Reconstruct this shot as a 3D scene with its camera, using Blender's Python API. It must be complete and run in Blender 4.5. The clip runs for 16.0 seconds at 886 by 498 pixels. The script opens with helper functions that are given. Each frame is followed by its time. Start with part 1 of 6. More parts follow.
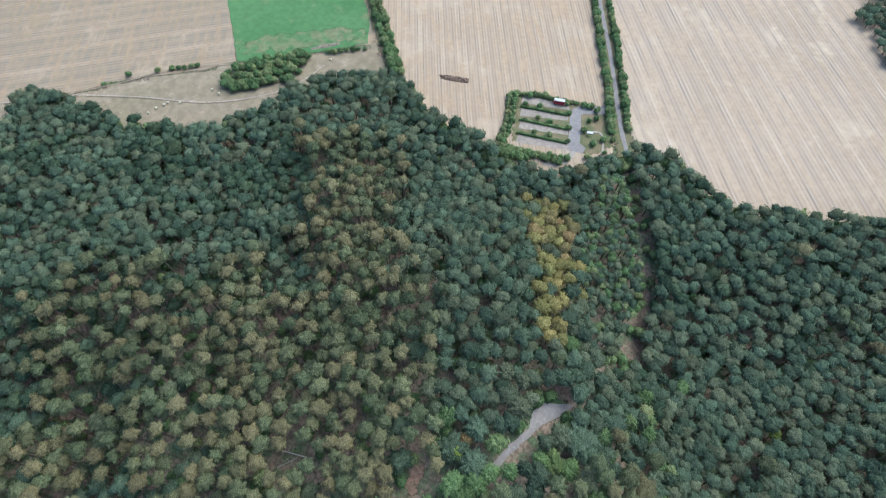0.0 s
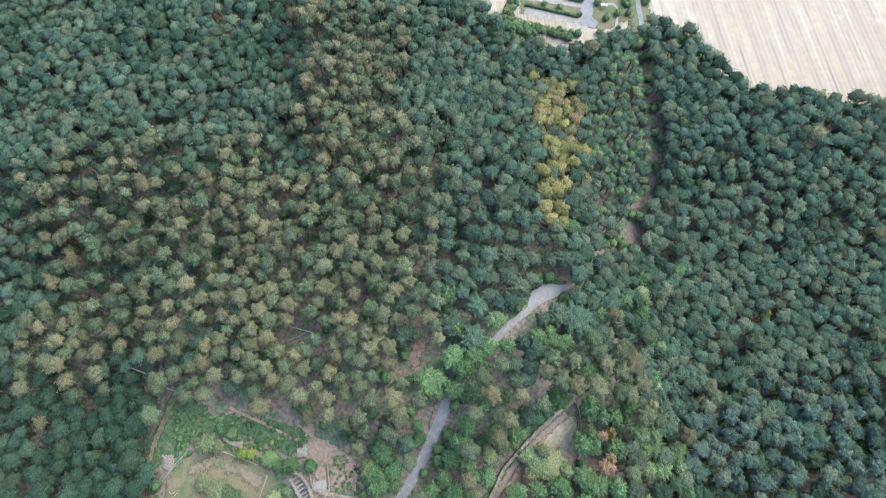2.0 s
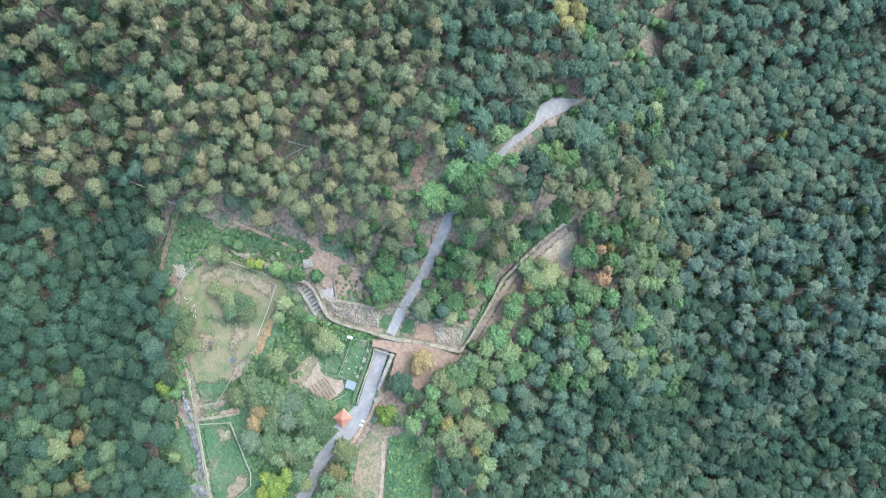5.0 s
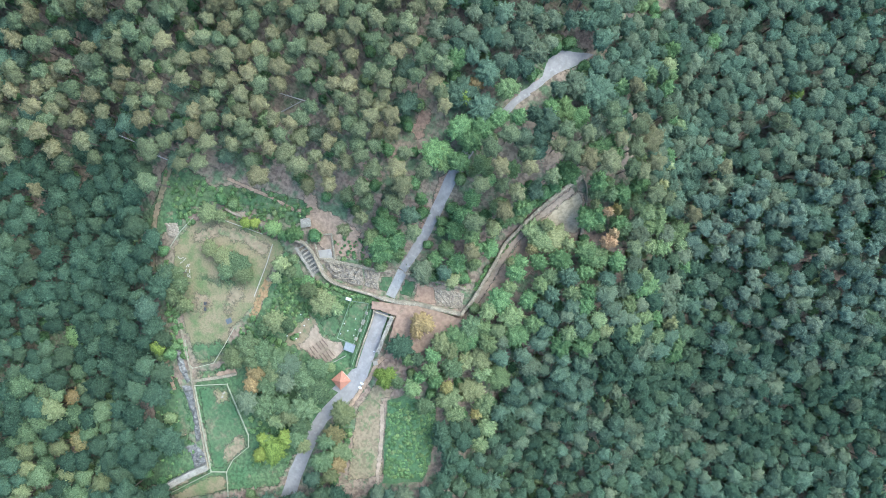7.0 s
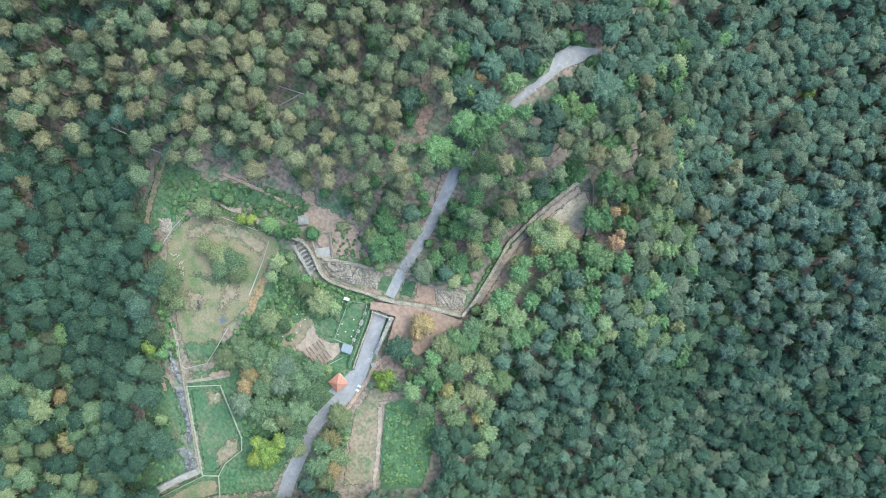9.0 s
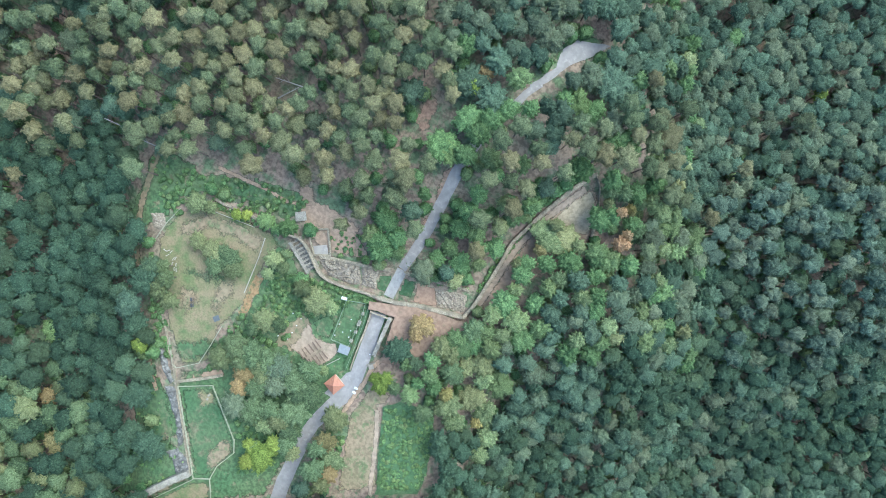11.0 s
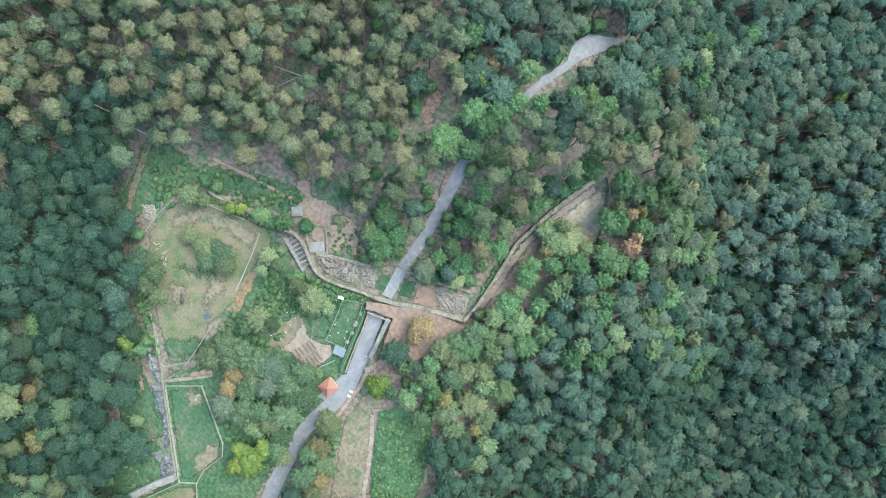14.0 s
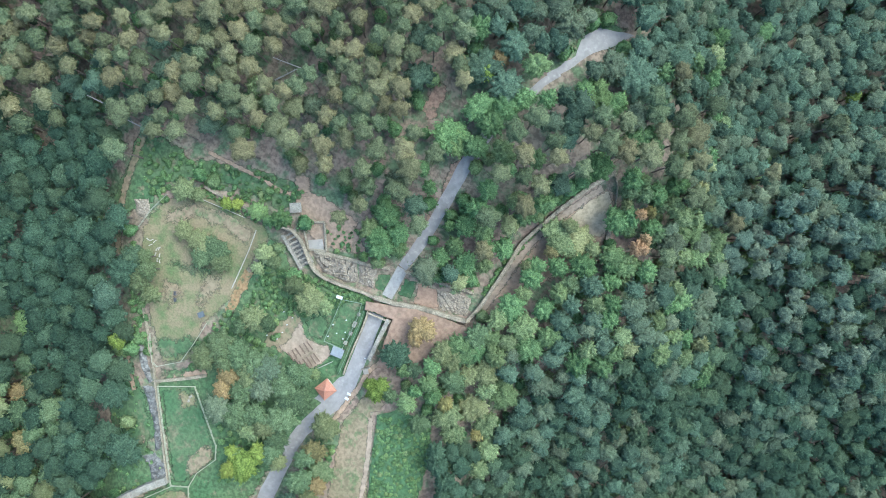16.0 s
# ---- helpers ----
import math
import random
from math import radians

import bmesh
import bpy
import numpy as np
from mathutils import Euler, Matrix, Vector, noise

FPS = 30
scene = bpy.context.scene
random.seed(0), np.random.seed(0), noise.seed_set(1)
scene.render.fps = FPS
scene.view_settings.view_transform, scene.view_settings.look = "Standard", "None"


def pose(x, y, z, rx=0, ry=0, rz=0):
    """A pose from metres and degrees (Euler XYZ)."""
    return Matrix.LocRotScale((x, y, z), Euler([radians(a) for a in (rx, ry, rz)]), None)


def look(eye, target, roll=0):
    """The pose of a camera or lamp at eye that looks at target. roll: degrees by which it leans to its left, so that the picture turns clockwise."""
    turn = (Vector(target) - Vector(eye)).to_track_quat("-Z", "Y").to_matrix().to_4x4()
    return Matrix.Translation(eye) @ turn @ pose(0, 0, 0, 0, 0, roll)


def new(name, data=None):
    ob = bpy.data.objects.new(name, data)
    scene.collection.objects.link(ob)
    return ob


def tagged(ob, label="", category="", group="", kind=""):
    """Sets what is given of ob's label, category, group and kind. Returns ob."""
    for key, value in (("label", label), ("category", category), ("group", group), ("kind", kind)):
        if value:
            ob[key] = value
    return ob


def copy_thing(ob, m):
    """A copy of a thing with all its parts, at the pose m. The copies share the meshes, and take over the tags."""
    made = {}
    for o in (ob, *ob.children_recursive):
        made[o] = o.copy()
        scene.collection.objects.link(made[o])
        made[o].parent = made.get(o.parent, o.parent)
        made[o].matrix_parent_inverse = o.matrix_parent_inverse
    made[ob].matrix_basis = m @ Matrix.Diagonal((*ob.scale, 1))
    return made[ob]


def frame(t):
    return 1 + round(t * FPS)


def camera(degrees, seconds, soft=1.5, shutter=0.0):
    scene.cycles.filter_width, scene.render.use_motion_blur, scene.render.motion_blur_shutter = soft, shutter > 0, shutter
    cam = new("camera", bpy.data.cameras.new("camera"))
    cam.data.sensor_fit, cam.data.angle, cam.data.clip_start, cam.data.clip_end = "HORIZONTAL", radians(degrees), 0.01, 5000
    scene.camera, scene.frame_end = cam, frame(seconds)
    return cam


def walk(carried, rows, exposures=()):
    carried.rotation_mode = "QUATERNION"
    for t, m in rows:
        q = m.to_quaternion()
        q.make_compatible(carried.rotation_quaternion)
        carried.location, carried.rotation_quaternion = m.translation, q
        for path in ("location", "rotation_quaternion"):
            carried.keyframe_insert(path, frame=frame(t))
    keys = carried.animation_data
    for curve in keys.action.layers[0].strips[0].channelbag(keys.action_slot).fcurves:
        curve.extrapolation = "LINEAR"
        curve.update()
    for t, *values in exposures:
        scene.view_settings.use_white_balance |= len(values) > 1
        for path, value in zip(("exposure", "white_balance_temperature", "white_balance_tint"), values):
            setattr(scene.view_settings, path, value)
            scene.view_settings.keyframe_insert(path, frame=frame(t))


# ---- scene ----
cam = camera(78.81, 16.0, 0.65, 0.5)
PATH = [
    (0, pose(6.58, 12.45, 177.62, 30.92, 0.45, -4.71)),
    (0.5, pose(6.60, 12.05, 176.99, 28.12, 0.50, -4.63)),
    (1, pose(6.63, 11.65, 176.35, 25.22, 0.54, -4.57)),
    (1.5, pose(6.65, 11.16, 175.73, 22.35, 0.56, -4.47)),
    (2, pose(6.67, 10.50, 175.14, 19.46, 0.62, -4.42)),
    (2.5, pose(6.64, 9.65, 174.49, 16.67, 0.61, -4.32)),
    (3, pose(6.53, 8.61, 173.70, 13.86, 0.62, -4.29)),
    (3.5, pose(6.34, 7.42, 172.75, 11.09, 0.61, -4.23)),
    (4, pose(6.09, 6.15, 171.67, 8.33, 0.62, -4.13)),
    (4.5, pose(5.79, 4.88, 170.50, 5.57, 0.60, -3.99)),
    (5, pose(5.45, 3.68, 169.25, 2.77, 0.57, -3.88)),
    (5.2, pose(5.32, 3.22, 168.75, 1.65, 0.58, -3.83)),
    (5.5, pose(5.10, 2.79, 168.01, 0.35, 0.53, -3.74)),
    (5.8, pose(4.87, 2.35, 167.27, -0.42, 0.49, -3.65)),
    (6.4, pose(4.43, 1.75, 165.80, -0.50, 0.39, -3.46)),
    (7.5, pose(3.62, 1.22, 163.09, -0.48, 0.22, -3.13)),
    (8.5, pose(3.04, 1.02, 160.78, -0.43, 0.10, -2.84)),
    (9, pose(2.77, 0.96, 159.67, -0.39, 0.03, -2.66)),
    (11.5, pose(1.71, 0.52, 154.27, -0.31, -0.20, -1.64)),
    (12.5, pose(1.41, 0.43, 152.27, -0.30, -0.26, -1.23)),
    (13.5, pose(1.12, 0.34, 150.17, -0.30, -0.29, -0.85)),
    (14.5, pose(0.72, 0.23, 148.04, -0.25, -0.38, -0.49)),
    (15.5, pose(0.25, 0.10, 145.92, -0.27, -0.42, -0.18)),
    (16, pose(0.01, 0.02, 144.87, -0.26, -0.48, -0.03)),
]
walk(cam, PATH, [(0, 1.22, 5520, 3), (2, 1.72, 5380, 2), (4, 2.08, 5220, 1), (8, 1.93, 5180, -3.5), (16, 1.87, 5190, -5)])

# ---- daylight: a bright hazy overcast sky with a weak, very soft sun ----
SUN_HEIGHT, SUN_TURN = 54, 60
world = bpy.data.worlds.new("sky")
scene.world = world
world.use_nodes = True
wn = world.node_tree.nodes
sky = wn.new("ShaderNodeTexSky")
sky.sky_type, sky.sun_disc = "NISHITA", False
sky.sun_elevation, sky.sun_rotation = radians(SUN_HEIGHT), radians(SUN_TURN)
sky.air_density, sky.dust_density, sky.ozone_density = 1.0, 3.0, 1.0
wn["Background"].inputs[1].default_value = 0.15
world.node_tree.links.new(sky.outputs[0], wn["Background"].inputs[0])
sun = new("sun", bpy.data.lights.new("sun", "SUN"))
sun.data.energy, sun.data.angle, sun.data.color = 1.15, radians(52), (1.0, 0.94, 0.84)
_a, _h = radians(SUN_TURN), radians(SUN_HEIGHT)
sun.matrix_world = look((60 * math.sin(_a) * math.cos(_h), 60 * math.cos(_a) * math.cos(_h), 60 * math.sin(_h)), (0, 0, 0))


# ---- materials ----
def material(name, rough=0.9, spec=0.2):
    m = bpy.data.materials.new(name)
    m.use_nodes = True
    b = m.node_tree.nodes["Principled BSDF"]
    b.inputs["Roughness"].default_value = rough
    b.inputs["Specular IOR Level"].default_value = spec
    return m, m.node_tree.nodes, m.node_tree.links, b


def mix(nodes, links, fac, a, b, blend="MIX"):
    n = nodes.new("ShaderNodeMix")
    n.data_type, n.blend_type = "RGBA", blend
    for k, v in ((0, fac), (6, a), (7, b)):
        if hasattr(v, "links"):
            links.new(v, n.inputs[k])
        elif k == 0:
            n.inputs[k].default_value = v
        else:
            n.inputs[k].default_value = (*v, 1)
    return n.outputs[2]


def ramp(nodes, links, value, low, high):
    n = nodes.new("ShaderNodeMapRange")
    n.interpolation_type = "SMOOTHSTEP"
    links.new(value, n.inputs[0])
    n.inputs[1].default_value, n.inputs[2].default_value = low, high
    return n.outputs[0]


def noise_of(nodes, links, where, scale, detail=4, rough=0.6):
    n = nodes.new("ShaderNodeTexNoise")
    n.inputs["Scale"].default_value, n.inputs["Detail"].default_value, n.inputs["Roughness"].default_value = scale, detail, rough
    links.new(where, n.inputs["Vector"])
    return n.outputs["Fac"]


def place(nodes, links, turn=0, stretch=(1, 1, 1), skew=0):
    g = nodes.new("ShaderNodeNewGeometry")
    m = nodes.new("ShaderNodeMapping")
    m.inputs["Rotation"].default_value = (radians(skew), radians(skew * 0.7), radians(turn))
    m.inputs["Scale"].default_value = stretch
    links.new(g.outputs["Position"], m.inputs["Vector"])
    return m.outputs[0]


def earthy(name, a, b, c, wide=0.06, fine=1.2, c_at=(0.52, 0.66), rough=0.95, bump=0.3, lines=None, grit=0.62):
    """Soil, grass, rock: two tones that drift, a third in patches, fine grain, relief; lines: (turn, per metre, strength, tone)"""
    m, n, l, bsdf = material(name, rough, 0.1)
    where = place(n, l, 37, skew=31)
    col = mix(n, l, ramp(n, l, noise_of(n, l, where, wide, 5), 0.35, 0.65), a, b)
    col = mix(n, l, ramp(n, l, noise_of(n, l, where, wide * 3.7, 6, 0.65), *c_at), col, c)
    grain = noise_of(n, l, where, fine * 0.6, 2, 0.6)
    dark = mix(n, l, 1.0, col, (grit, grit, grit), "MULTIPLY")
    col = mix(n, l, ramp(n, l, grain, 0.66, 0.34), col, dark)
    for turn, per, strength, tone in lines or ():
        w = n.new("ShaderNodeTexWave")
        w.inputs["Scale"].default_value, w.inputs["Distortion"].default_value = per, 0.8
        w.inputs["Detail"].default_value, w.inputs["Detail Scale"].default_value = 3, 0.15
        l.new(place(n, l, turn), w.inputs["Vector"])
        rough_part = noise_of(n, l, place(n, l, turn, (1, 0.12, 1)), 0.35, 4)
        k = n.new("ShaderNodeMath")
        k.operation = "MULTIPLY"
        l.new(w.outputs["Fac"], k.inputs[0])
        l.new(ramp(n, l, rough_part, 0.3, 0.75), k.inputs[1])
        k2 = n.new("ShaderNodeMath")
        k2.operation = "MULTIPLY"
        l.new(k.outputs[0], k2.inputs[0])
        k2.inputs[1].default_value = strength
        col = mix(n, l, k2.outputs[0], col, tone)
    l.new(col, bsdf.inputs["Base Color"])
    bp = n.new("ShaderNodeBump")
    bp.inputs["Strength"].default_value, bp.inputs["Distance"].default_value = bump * 0.6, 0.25
    l.new(grain, bp.inputs["Height"])
    l.new(bp.outputs[0], bsdf.inputs["Normal"])
    # towards a soft rim the cover breaks up into tufts and bare spots
    at = n.new("ShaderNodeAttribute")
    at.attribute_name = "fade"
    tufts = n.new("ShaderNodeMath")
    tufts.operation = "MULTIPLY_ADD"
    l.new(noise_of(n, l, where, 0.9, 5, 0.7), tufts.inputs[0])
    tufts.inputs[1].default_value, tufts.inputs[2].default_value = 1.0, -0.5
    both = n.new("ShaderNodeMath")
    l.new(at.outputs["Fac"], both.inputs[0])
    l.new(tufts.outputs[0], both.inputs[1])
    thin = n.new("ShaderNodeBsdfTransparent")
    cover = n.new("ShaderNodeMixShader")
    l.new(ramp(n, l, both.outputs[0], 0.34, 0.7), cover.inputs[0])
    l.new(bsdf.outputs[0], cover.inputs[1])
    l.new(thin.outputs[0], cover.inputs[2])
    l.new(cover.outputs[0], n["Material Output"].inputs["Surface"])
    return m


def leafy(name, dark, light, warm, warm_share=0.3):
    """Foliage: leaves differ one by one, trees differ as wholes"""
    m, n, l, bsdf = material(name, 0.85, 0.05)
    g = n.new("ShaderNodeNewGeometry")
    o = n.new("ShaderNodeObjectInfo")
    at = n.new("ShaderNodeAttribute")
    at.attribute_name = "tint"
    add = n.new("ShaderNodeMath")
    add.operation = "ADD"
    l.new(o.outputs["Random"], add.inputs[0])
    l.new(at.outputs["Fac"], add.inputs[1])
    fr = n.new("ShaderNodeMath")
    fr.operation = "FRACT"
    l.new(add.outputs[0], fr.inputs[0])
    tree = fr.outputs[0]
    leaf = n.new("ShaderNodeMapRange")
    l.new(g.outputs["Random Per Island"], leaf.inputs[0])
    leaf.inputs[3].default_value, leaf.inputs[4].default_value = 0.06, 0.96
    col = mix(n, l, leaf.outputs[0], dark, light)
    wm = n.new("ShaderNodeMath")
    wm.operation = "MULTIPLY"
    l.new(ramp(n, l, tree, 1 - 2 * warm_share, 1.0), wm.inputs[0])
    wm.inputs[1].default_value = 0.8
    col = mix(n, l, wm.outputs[0], col, warm)
    sc = n.new("ShaderNodeMath")
    sc.operation = "MULTIPLY"
    l.new(tree, sc.inputs[0])
    sc.inputs[1].default_value = 7.13
    fr2 = n.new("ShaderNodeMath")
    fr2.operation = "FRACT"
    l.new(sc.outputs[0], fr2.inputs[0])
    tone = n.new("ShaderNodeMapRange")
    l.new(fr2.outputs[0], tone.inputs[0])
    tone.inputs[3].default_value, tone.inputs[4].default_value = 0.76, 1.24
    hsv = n.new("ShaderNodeHueSaturation")
    # light and shade of leaf clusters put in as colour flecks, then single leaves
    where = place(n, l, 20, skew=17)
    grain = noise_of(n, l, where, 2.4, 4, 0.85)
    fleck = n.new("ShaderNodeMapRange")
    l.new(grain, fleck.inputs[0])
    fleck.inputs[1].default_value, fleck.inputs[2].default_value = 0.36, 0.64
    fleck.inputs[3].default_value, fleck.inputs[4].default_value = 0.48, 1.52
    val = n.new("ShaderNodeMath")
    val.operation = "MULTIPLY"
    l.new(tone.outputs[0], val.inputs[0])
    l.new(fleck.outputs[0], val.inputs[1])
    l.new(val.outputs[0], hsv.inputs["Value"])
    bp = n.new("ShaderNodeBump")
    bp.inputs["Strength"].default_value, bp.inputs["Distance"].default_value = 0.7, 0.3
    l.new(grain, bp.inputs["Height"])
    l.new(bp.outputs[0], bsdf.inputs["Normal"])
    l.new(col, hsv.inputs["Color"])
    l.new(hsv.outputs[0], bsdf.inputs["Base Color"])
    tr = n.new("ShaderNodeBsdfTranslucent")
    l.new(hsv.outputs[0], tr.inputs["Color"])
    both = n.new("ShaderNodeMixShader")
    both.inputs[0].default_value = 0.36
    l.new(bsdf.outputs[0], both.inputs[1])
    l.new(tr.outputs[0], both.inputs[2])
    l.new(both.outputs[0], n["Material Output"].inputs["Surface"])
    return m


def plain(name, a, b, scale=3.0, rough=0.7, metal=0.0, bump=0.15):
    m, n, l, bsdf = material(name, rough, 0.3)
    bsdf.inputs["Metallic"].default_value = metal
    where = place(n, l, 37, skew=31)
    f = noise_of(n, l, where, scale, 5)
    l.new(mix(n, l, ramp(n, l, f, 0.35, 0.65), a, b), bsdf.inputs["Base Color"])
    bp = n.new("ShaderNodeBump")
    bp.inputs["Strength"].default_value, bp.inputs["Distance"].default_value = bump, 0.05
    l.new(noise_of(n, l, where, scale * 2, 2), bp.inputs["Height"])
    l.new(bp.outputs[0], bsdf.inputs["Normal"])
    return m


def masonry(name, a, b, joint, size=1.6, rough=0.9):
    """Rubble stone: cells of stone with darker joints, weathered"""
    m, n, l, bsdf = material(name, rough, 0.2)
    where = place(n, l)
    v = n.new("ShaderNodeTexVoronoi")
    v.inputs["Scale"].default_value = size
    l.new(where, v.inputs["Vector"])
    e = n.new("ShaderNodeTexVoronoi")
    e.feature = "DISTANCE_TO_EDGE"
    e.inputs["Scale"].default_value = size
    l.new(where, e.inputs["Vector"])
    sep = n.new("ShaderNodeSeparateColor")
    l.new(v.outputs["Color"], sep.inputs[0])
    col = mix(n, l, sep.outputs[0], a, b)
    col = mix(n, l, ramp(n, l, noise_of(n, l, where, 0.5, 6, 0.7), 0.45, 0.7), col, tuple(0.55 * k for k in b))
    col = mix(n, l, ramp(n, l, e.outputs["Distance"], 0.10, 0.02), col, joint)
    l.new(col, bsdf.inputs["Base Color"])
    bp = n.new("ShaderNodeBump")
    bp.inputs["Strength"].default_value, bp.inputs["Distance"].default_value = 0.6, 0.1
    l.new(e.outputs["Distance"], bp.inputs["Height"])
    l.new(bp.outputs[0], bsdf.inputs["Normal"])
    return m


FOREST_FLOOR = earthy("forest_floor", (0.255, 0.18, 0.135), (0.19, 0.155, 0.11), (0.115, 0.15, 0.08), 0.05, 1.5, (0.45, 0.6), grit=0.55)
STUBBLE = earthy("stubble", (0.373, 0.272, 0.175), (0.332, 0.242, 0.156), (0.398, 0.308, 0.212), 0.012, 0.6, bump=0.05, grit=0.88,
                 lines=[(3, 0.085, 1.0, (0.18, 0.14, 0.1)), (3, 0.23, 0.8, (0.40, 0.335, 0.255)), (3, 0.031, 0.7, (0.27, 0.205, 0.145))])
STUBBLE_EAST = earthy("stubble_east", (0.383, 0.290, 0.197), (0.317, 0.240, 0.163), (0.424, 0.335, 0.234), 0.012, 0.6, bump=0.05, grit=0.88,
                      lines=[(-1, 0.05, 1.0, (0.19, 0.15, 0.112)), (-1, 0.17, 0.8, (0.42, 0.35, 0.275)), (-1, 0.021, 0.7, (0.28, 0.22, 0.165))])
STUBBLE_WEST = earthy("stubble_west", (0.294, 0.216, 0.136), (0.258, 0.193, 0.121), (0.328, 0.250, 0.166), 0.012, 0.6, bump=0.05, grit=0.88,
                      lines=[(82, 0.05, 1.0, (0.16, 0.128, 0.092)), (82, 0.16, 0.8, (0.315, 0.262, 0.20)), (82, 0.022, 0.8, (0.19, 0.155, 0.112))])
PASTURE = earthy("pasture", (0.25, 0.20, 0.135), (0.215, 0.18, 0.115), (0.285, 0.235, 0.165), 0.04, 0.5, bump=0.1, grit=0.8)
GREEN_FIELD = earthy("green_field", (0.068, 0.152, 0.056), (0.088, 0.172, 0.068), (0.176, 0.184, 0.096), 0.02, 0.6, (0.56, 0.72), grit=0.85)
MEADOW = earthy("dry_meadow", (0.212, 0.163, 0.1), (0.16, 0.14, 0.077), (0.095, 0.125, 0.05), 0.05, 3.6, (0.4, 0.68), bump=0.25, grit=0.76)
LAWN = earthy("lawn", (0.062, 0.108, 0.048), (0.085, 0.12, 0.057), (0.145, 0.132, 0.08), 0.09, 1.8, (0.5, 0.7), grit=0.68)
UNDERGROWTH = earthy("undergrowth", (0.072, 0.122, 0.054), (0.1, 0.138, 0.064), (0.175, 0.145, 0.09), 0.12, 1.8, (0.56, 0.72), bump=0.8, grit=0.55)
BRAMBLE = earthy("bramble_leaves", (0.062, 0.112, 0.05), (0.08, 0.13, 0.058), (0.1, 0.14, 0.07), 0.2, 2.4, bump=0.8, grit=0.55)
DIRT = earthy("dirt", (0.323, 0.225, 0.152), (0.280, 0.196, 0.132), (0.163, 0.142, 0.087), 0.14, 1.6, (0.55, 0.72), grit=0.7)
SAND = earthy("sand", (0.286, 0.217, 0.157), (0.246, 0.189, 0.136), (0.198, 0.158, 0.106), 0.15, 1.6, grit=0.76)
ASPHALT = earthy("asphalt", (0.235, 0.215, 0.20), (0.208, 0.19, 0.178), (0.265, 0.242, 0.225), 0.2, 1.2, bump=0.05, grit=0.84)
GRAVEL = earthy("gravel", (0.302, 0.266, 0.220), (0.266, 0.234, 0.194), (0.338, 0.297, 0.251), 0.12, 1.2, bump=0.08, grit=0.85)
ROCK = earthy("rock", (0.267, 0.217, 0.160), (0.202, 0.164, 0.121), (0.318, 0.270, 0.204), 0.45, 4.2, (0.5, 0.6), bump=0.6, grit=0.55,
              lines=[(-62, 0.55, 0.75, (0.13, 0.108, 0.085))])
# grey rock darker than ROCK: the shade below the wall is in its colour
SHADED_GREY_ROCK = earthy("shaded_grey_rock", (0.18, 0.168, 0.15), (0.14, 0.131, 0.118), (0.225, 0.212, 0.19), 0.35, 1.8, (0.52, 0.62), bump=0.8, grit=0.5)
RUBBLE = masonry("rubble_wall", (0.308, 0.254, 0.178), (0.229, 0.191, 0.134), (0.150, 0.125, 0.086), 2.6)
PALE_STONE = masonry("pale_stone", (0.302, 0.266, 0.211), (0.243, 0.215, 0.172), (0.167, 0.151, 0.121), 2.6)
ORANGE_TILE = plain("roof_tile", (0.324, 0.149, 0.092), (0.261, 0.115, 0.072), 2.5)
PAVING = earthy("paving", (0.293, 0.270, 0.244), (0.260, 0.240, 0.216), (0.228, 0.210, 0.186), 0.3, 1.6, bump=0.1, grit=0.85)
GREY_SHEET = plain("roof_felt", (0.2, 0.206, 0.205), (0.165, 0.171, 0.171), 1.5)
PLASTER = plain("plaster", (0.36, 0.315, 0.255), (0.29, 0.255, 0.205), 1.0)
TIMBER = plain("timber", (0.14, 0.092, 0.062), (0.10, 0.068, 0.048), 4.0)
PALE_TIMBER = plain("weathered_timber", (0.33, 0.30, 0.25), (0.24, 0.215, 0.175), 4.0)
WHITE = plain("white_paint", (0.491, 0.491, 0.476), (0.402, 0.402, 0.394), 2.0)
RED = plain("red_paint", (0.42, 0.03, 0.045), (0.36, 0.025, 0.035), 1.0, 0.35)
DARK = plain("dark_metal", (0.05, 0.05, 0.055), (0.035, 0.035, 0.04), 2.0, 0.5)
GLASS = plain("dark_glass", (0.03, 0.035, 0.04), (0.025, 0.03, 0.035), 1.0, 0.1)
RUBBER = plain("rubber", (0.025, 0.025, 0.025), (0.02, 0.02, 0.02), 3.0, 0.85)
STRAW = plain("straw", (0.55, 0.48, 0.34), (0.46, 0.39, 0.27), 3.0, 0.95)
BARK = plain("bark", (0.11, 0.085, 0.065), (0.075, 0.058, 0.046), 2.5, 0.95, bump=0.6)
PINE_BARK = plain("pine_bark", (0.155, 0.115, 0.09), (0.11, 0.085, 0.068), 1.5, 0.95, bump=0.6)
DEAD_WOOD = plain("dead_wood", (0.34, 0.31, 0.285), (0.25, 0.225, 0.205), 2.0, 0.95)
PALE_EARTH = earthy("pale_earth", (0.40, 0.315, 0.205), (0.34, 0.27, 0.17), (0.25, 0.215, 0.125), 0.15, 1.6, (0.55, 0.75), grit=0.72)
COURT_EARTH = earthy("court_earth", (0.253, 0.167, 0.116), (0.216, 0.147, 0.103), (0.170, 0.131, 0.085), 0.14, 1.6, (0.55, 0.72), grit=0.72)
LITTER = earthy("needle_litter", (0.27, 0.175, 0.125), (0.225, 0.155, 0.11), (0.155, 0.15, 0.09), 0.14, 1.8, (0.5, 0.68), grit=0.55)
DRY_SLOPE = earthy("dry_slope", (0.225, 0.17, 0.11), (0.178, 0.148, 0.09), (0.115, 0.135, 0.065), 0.11, 1.6, (0.48, 0.66), grit=0.7)
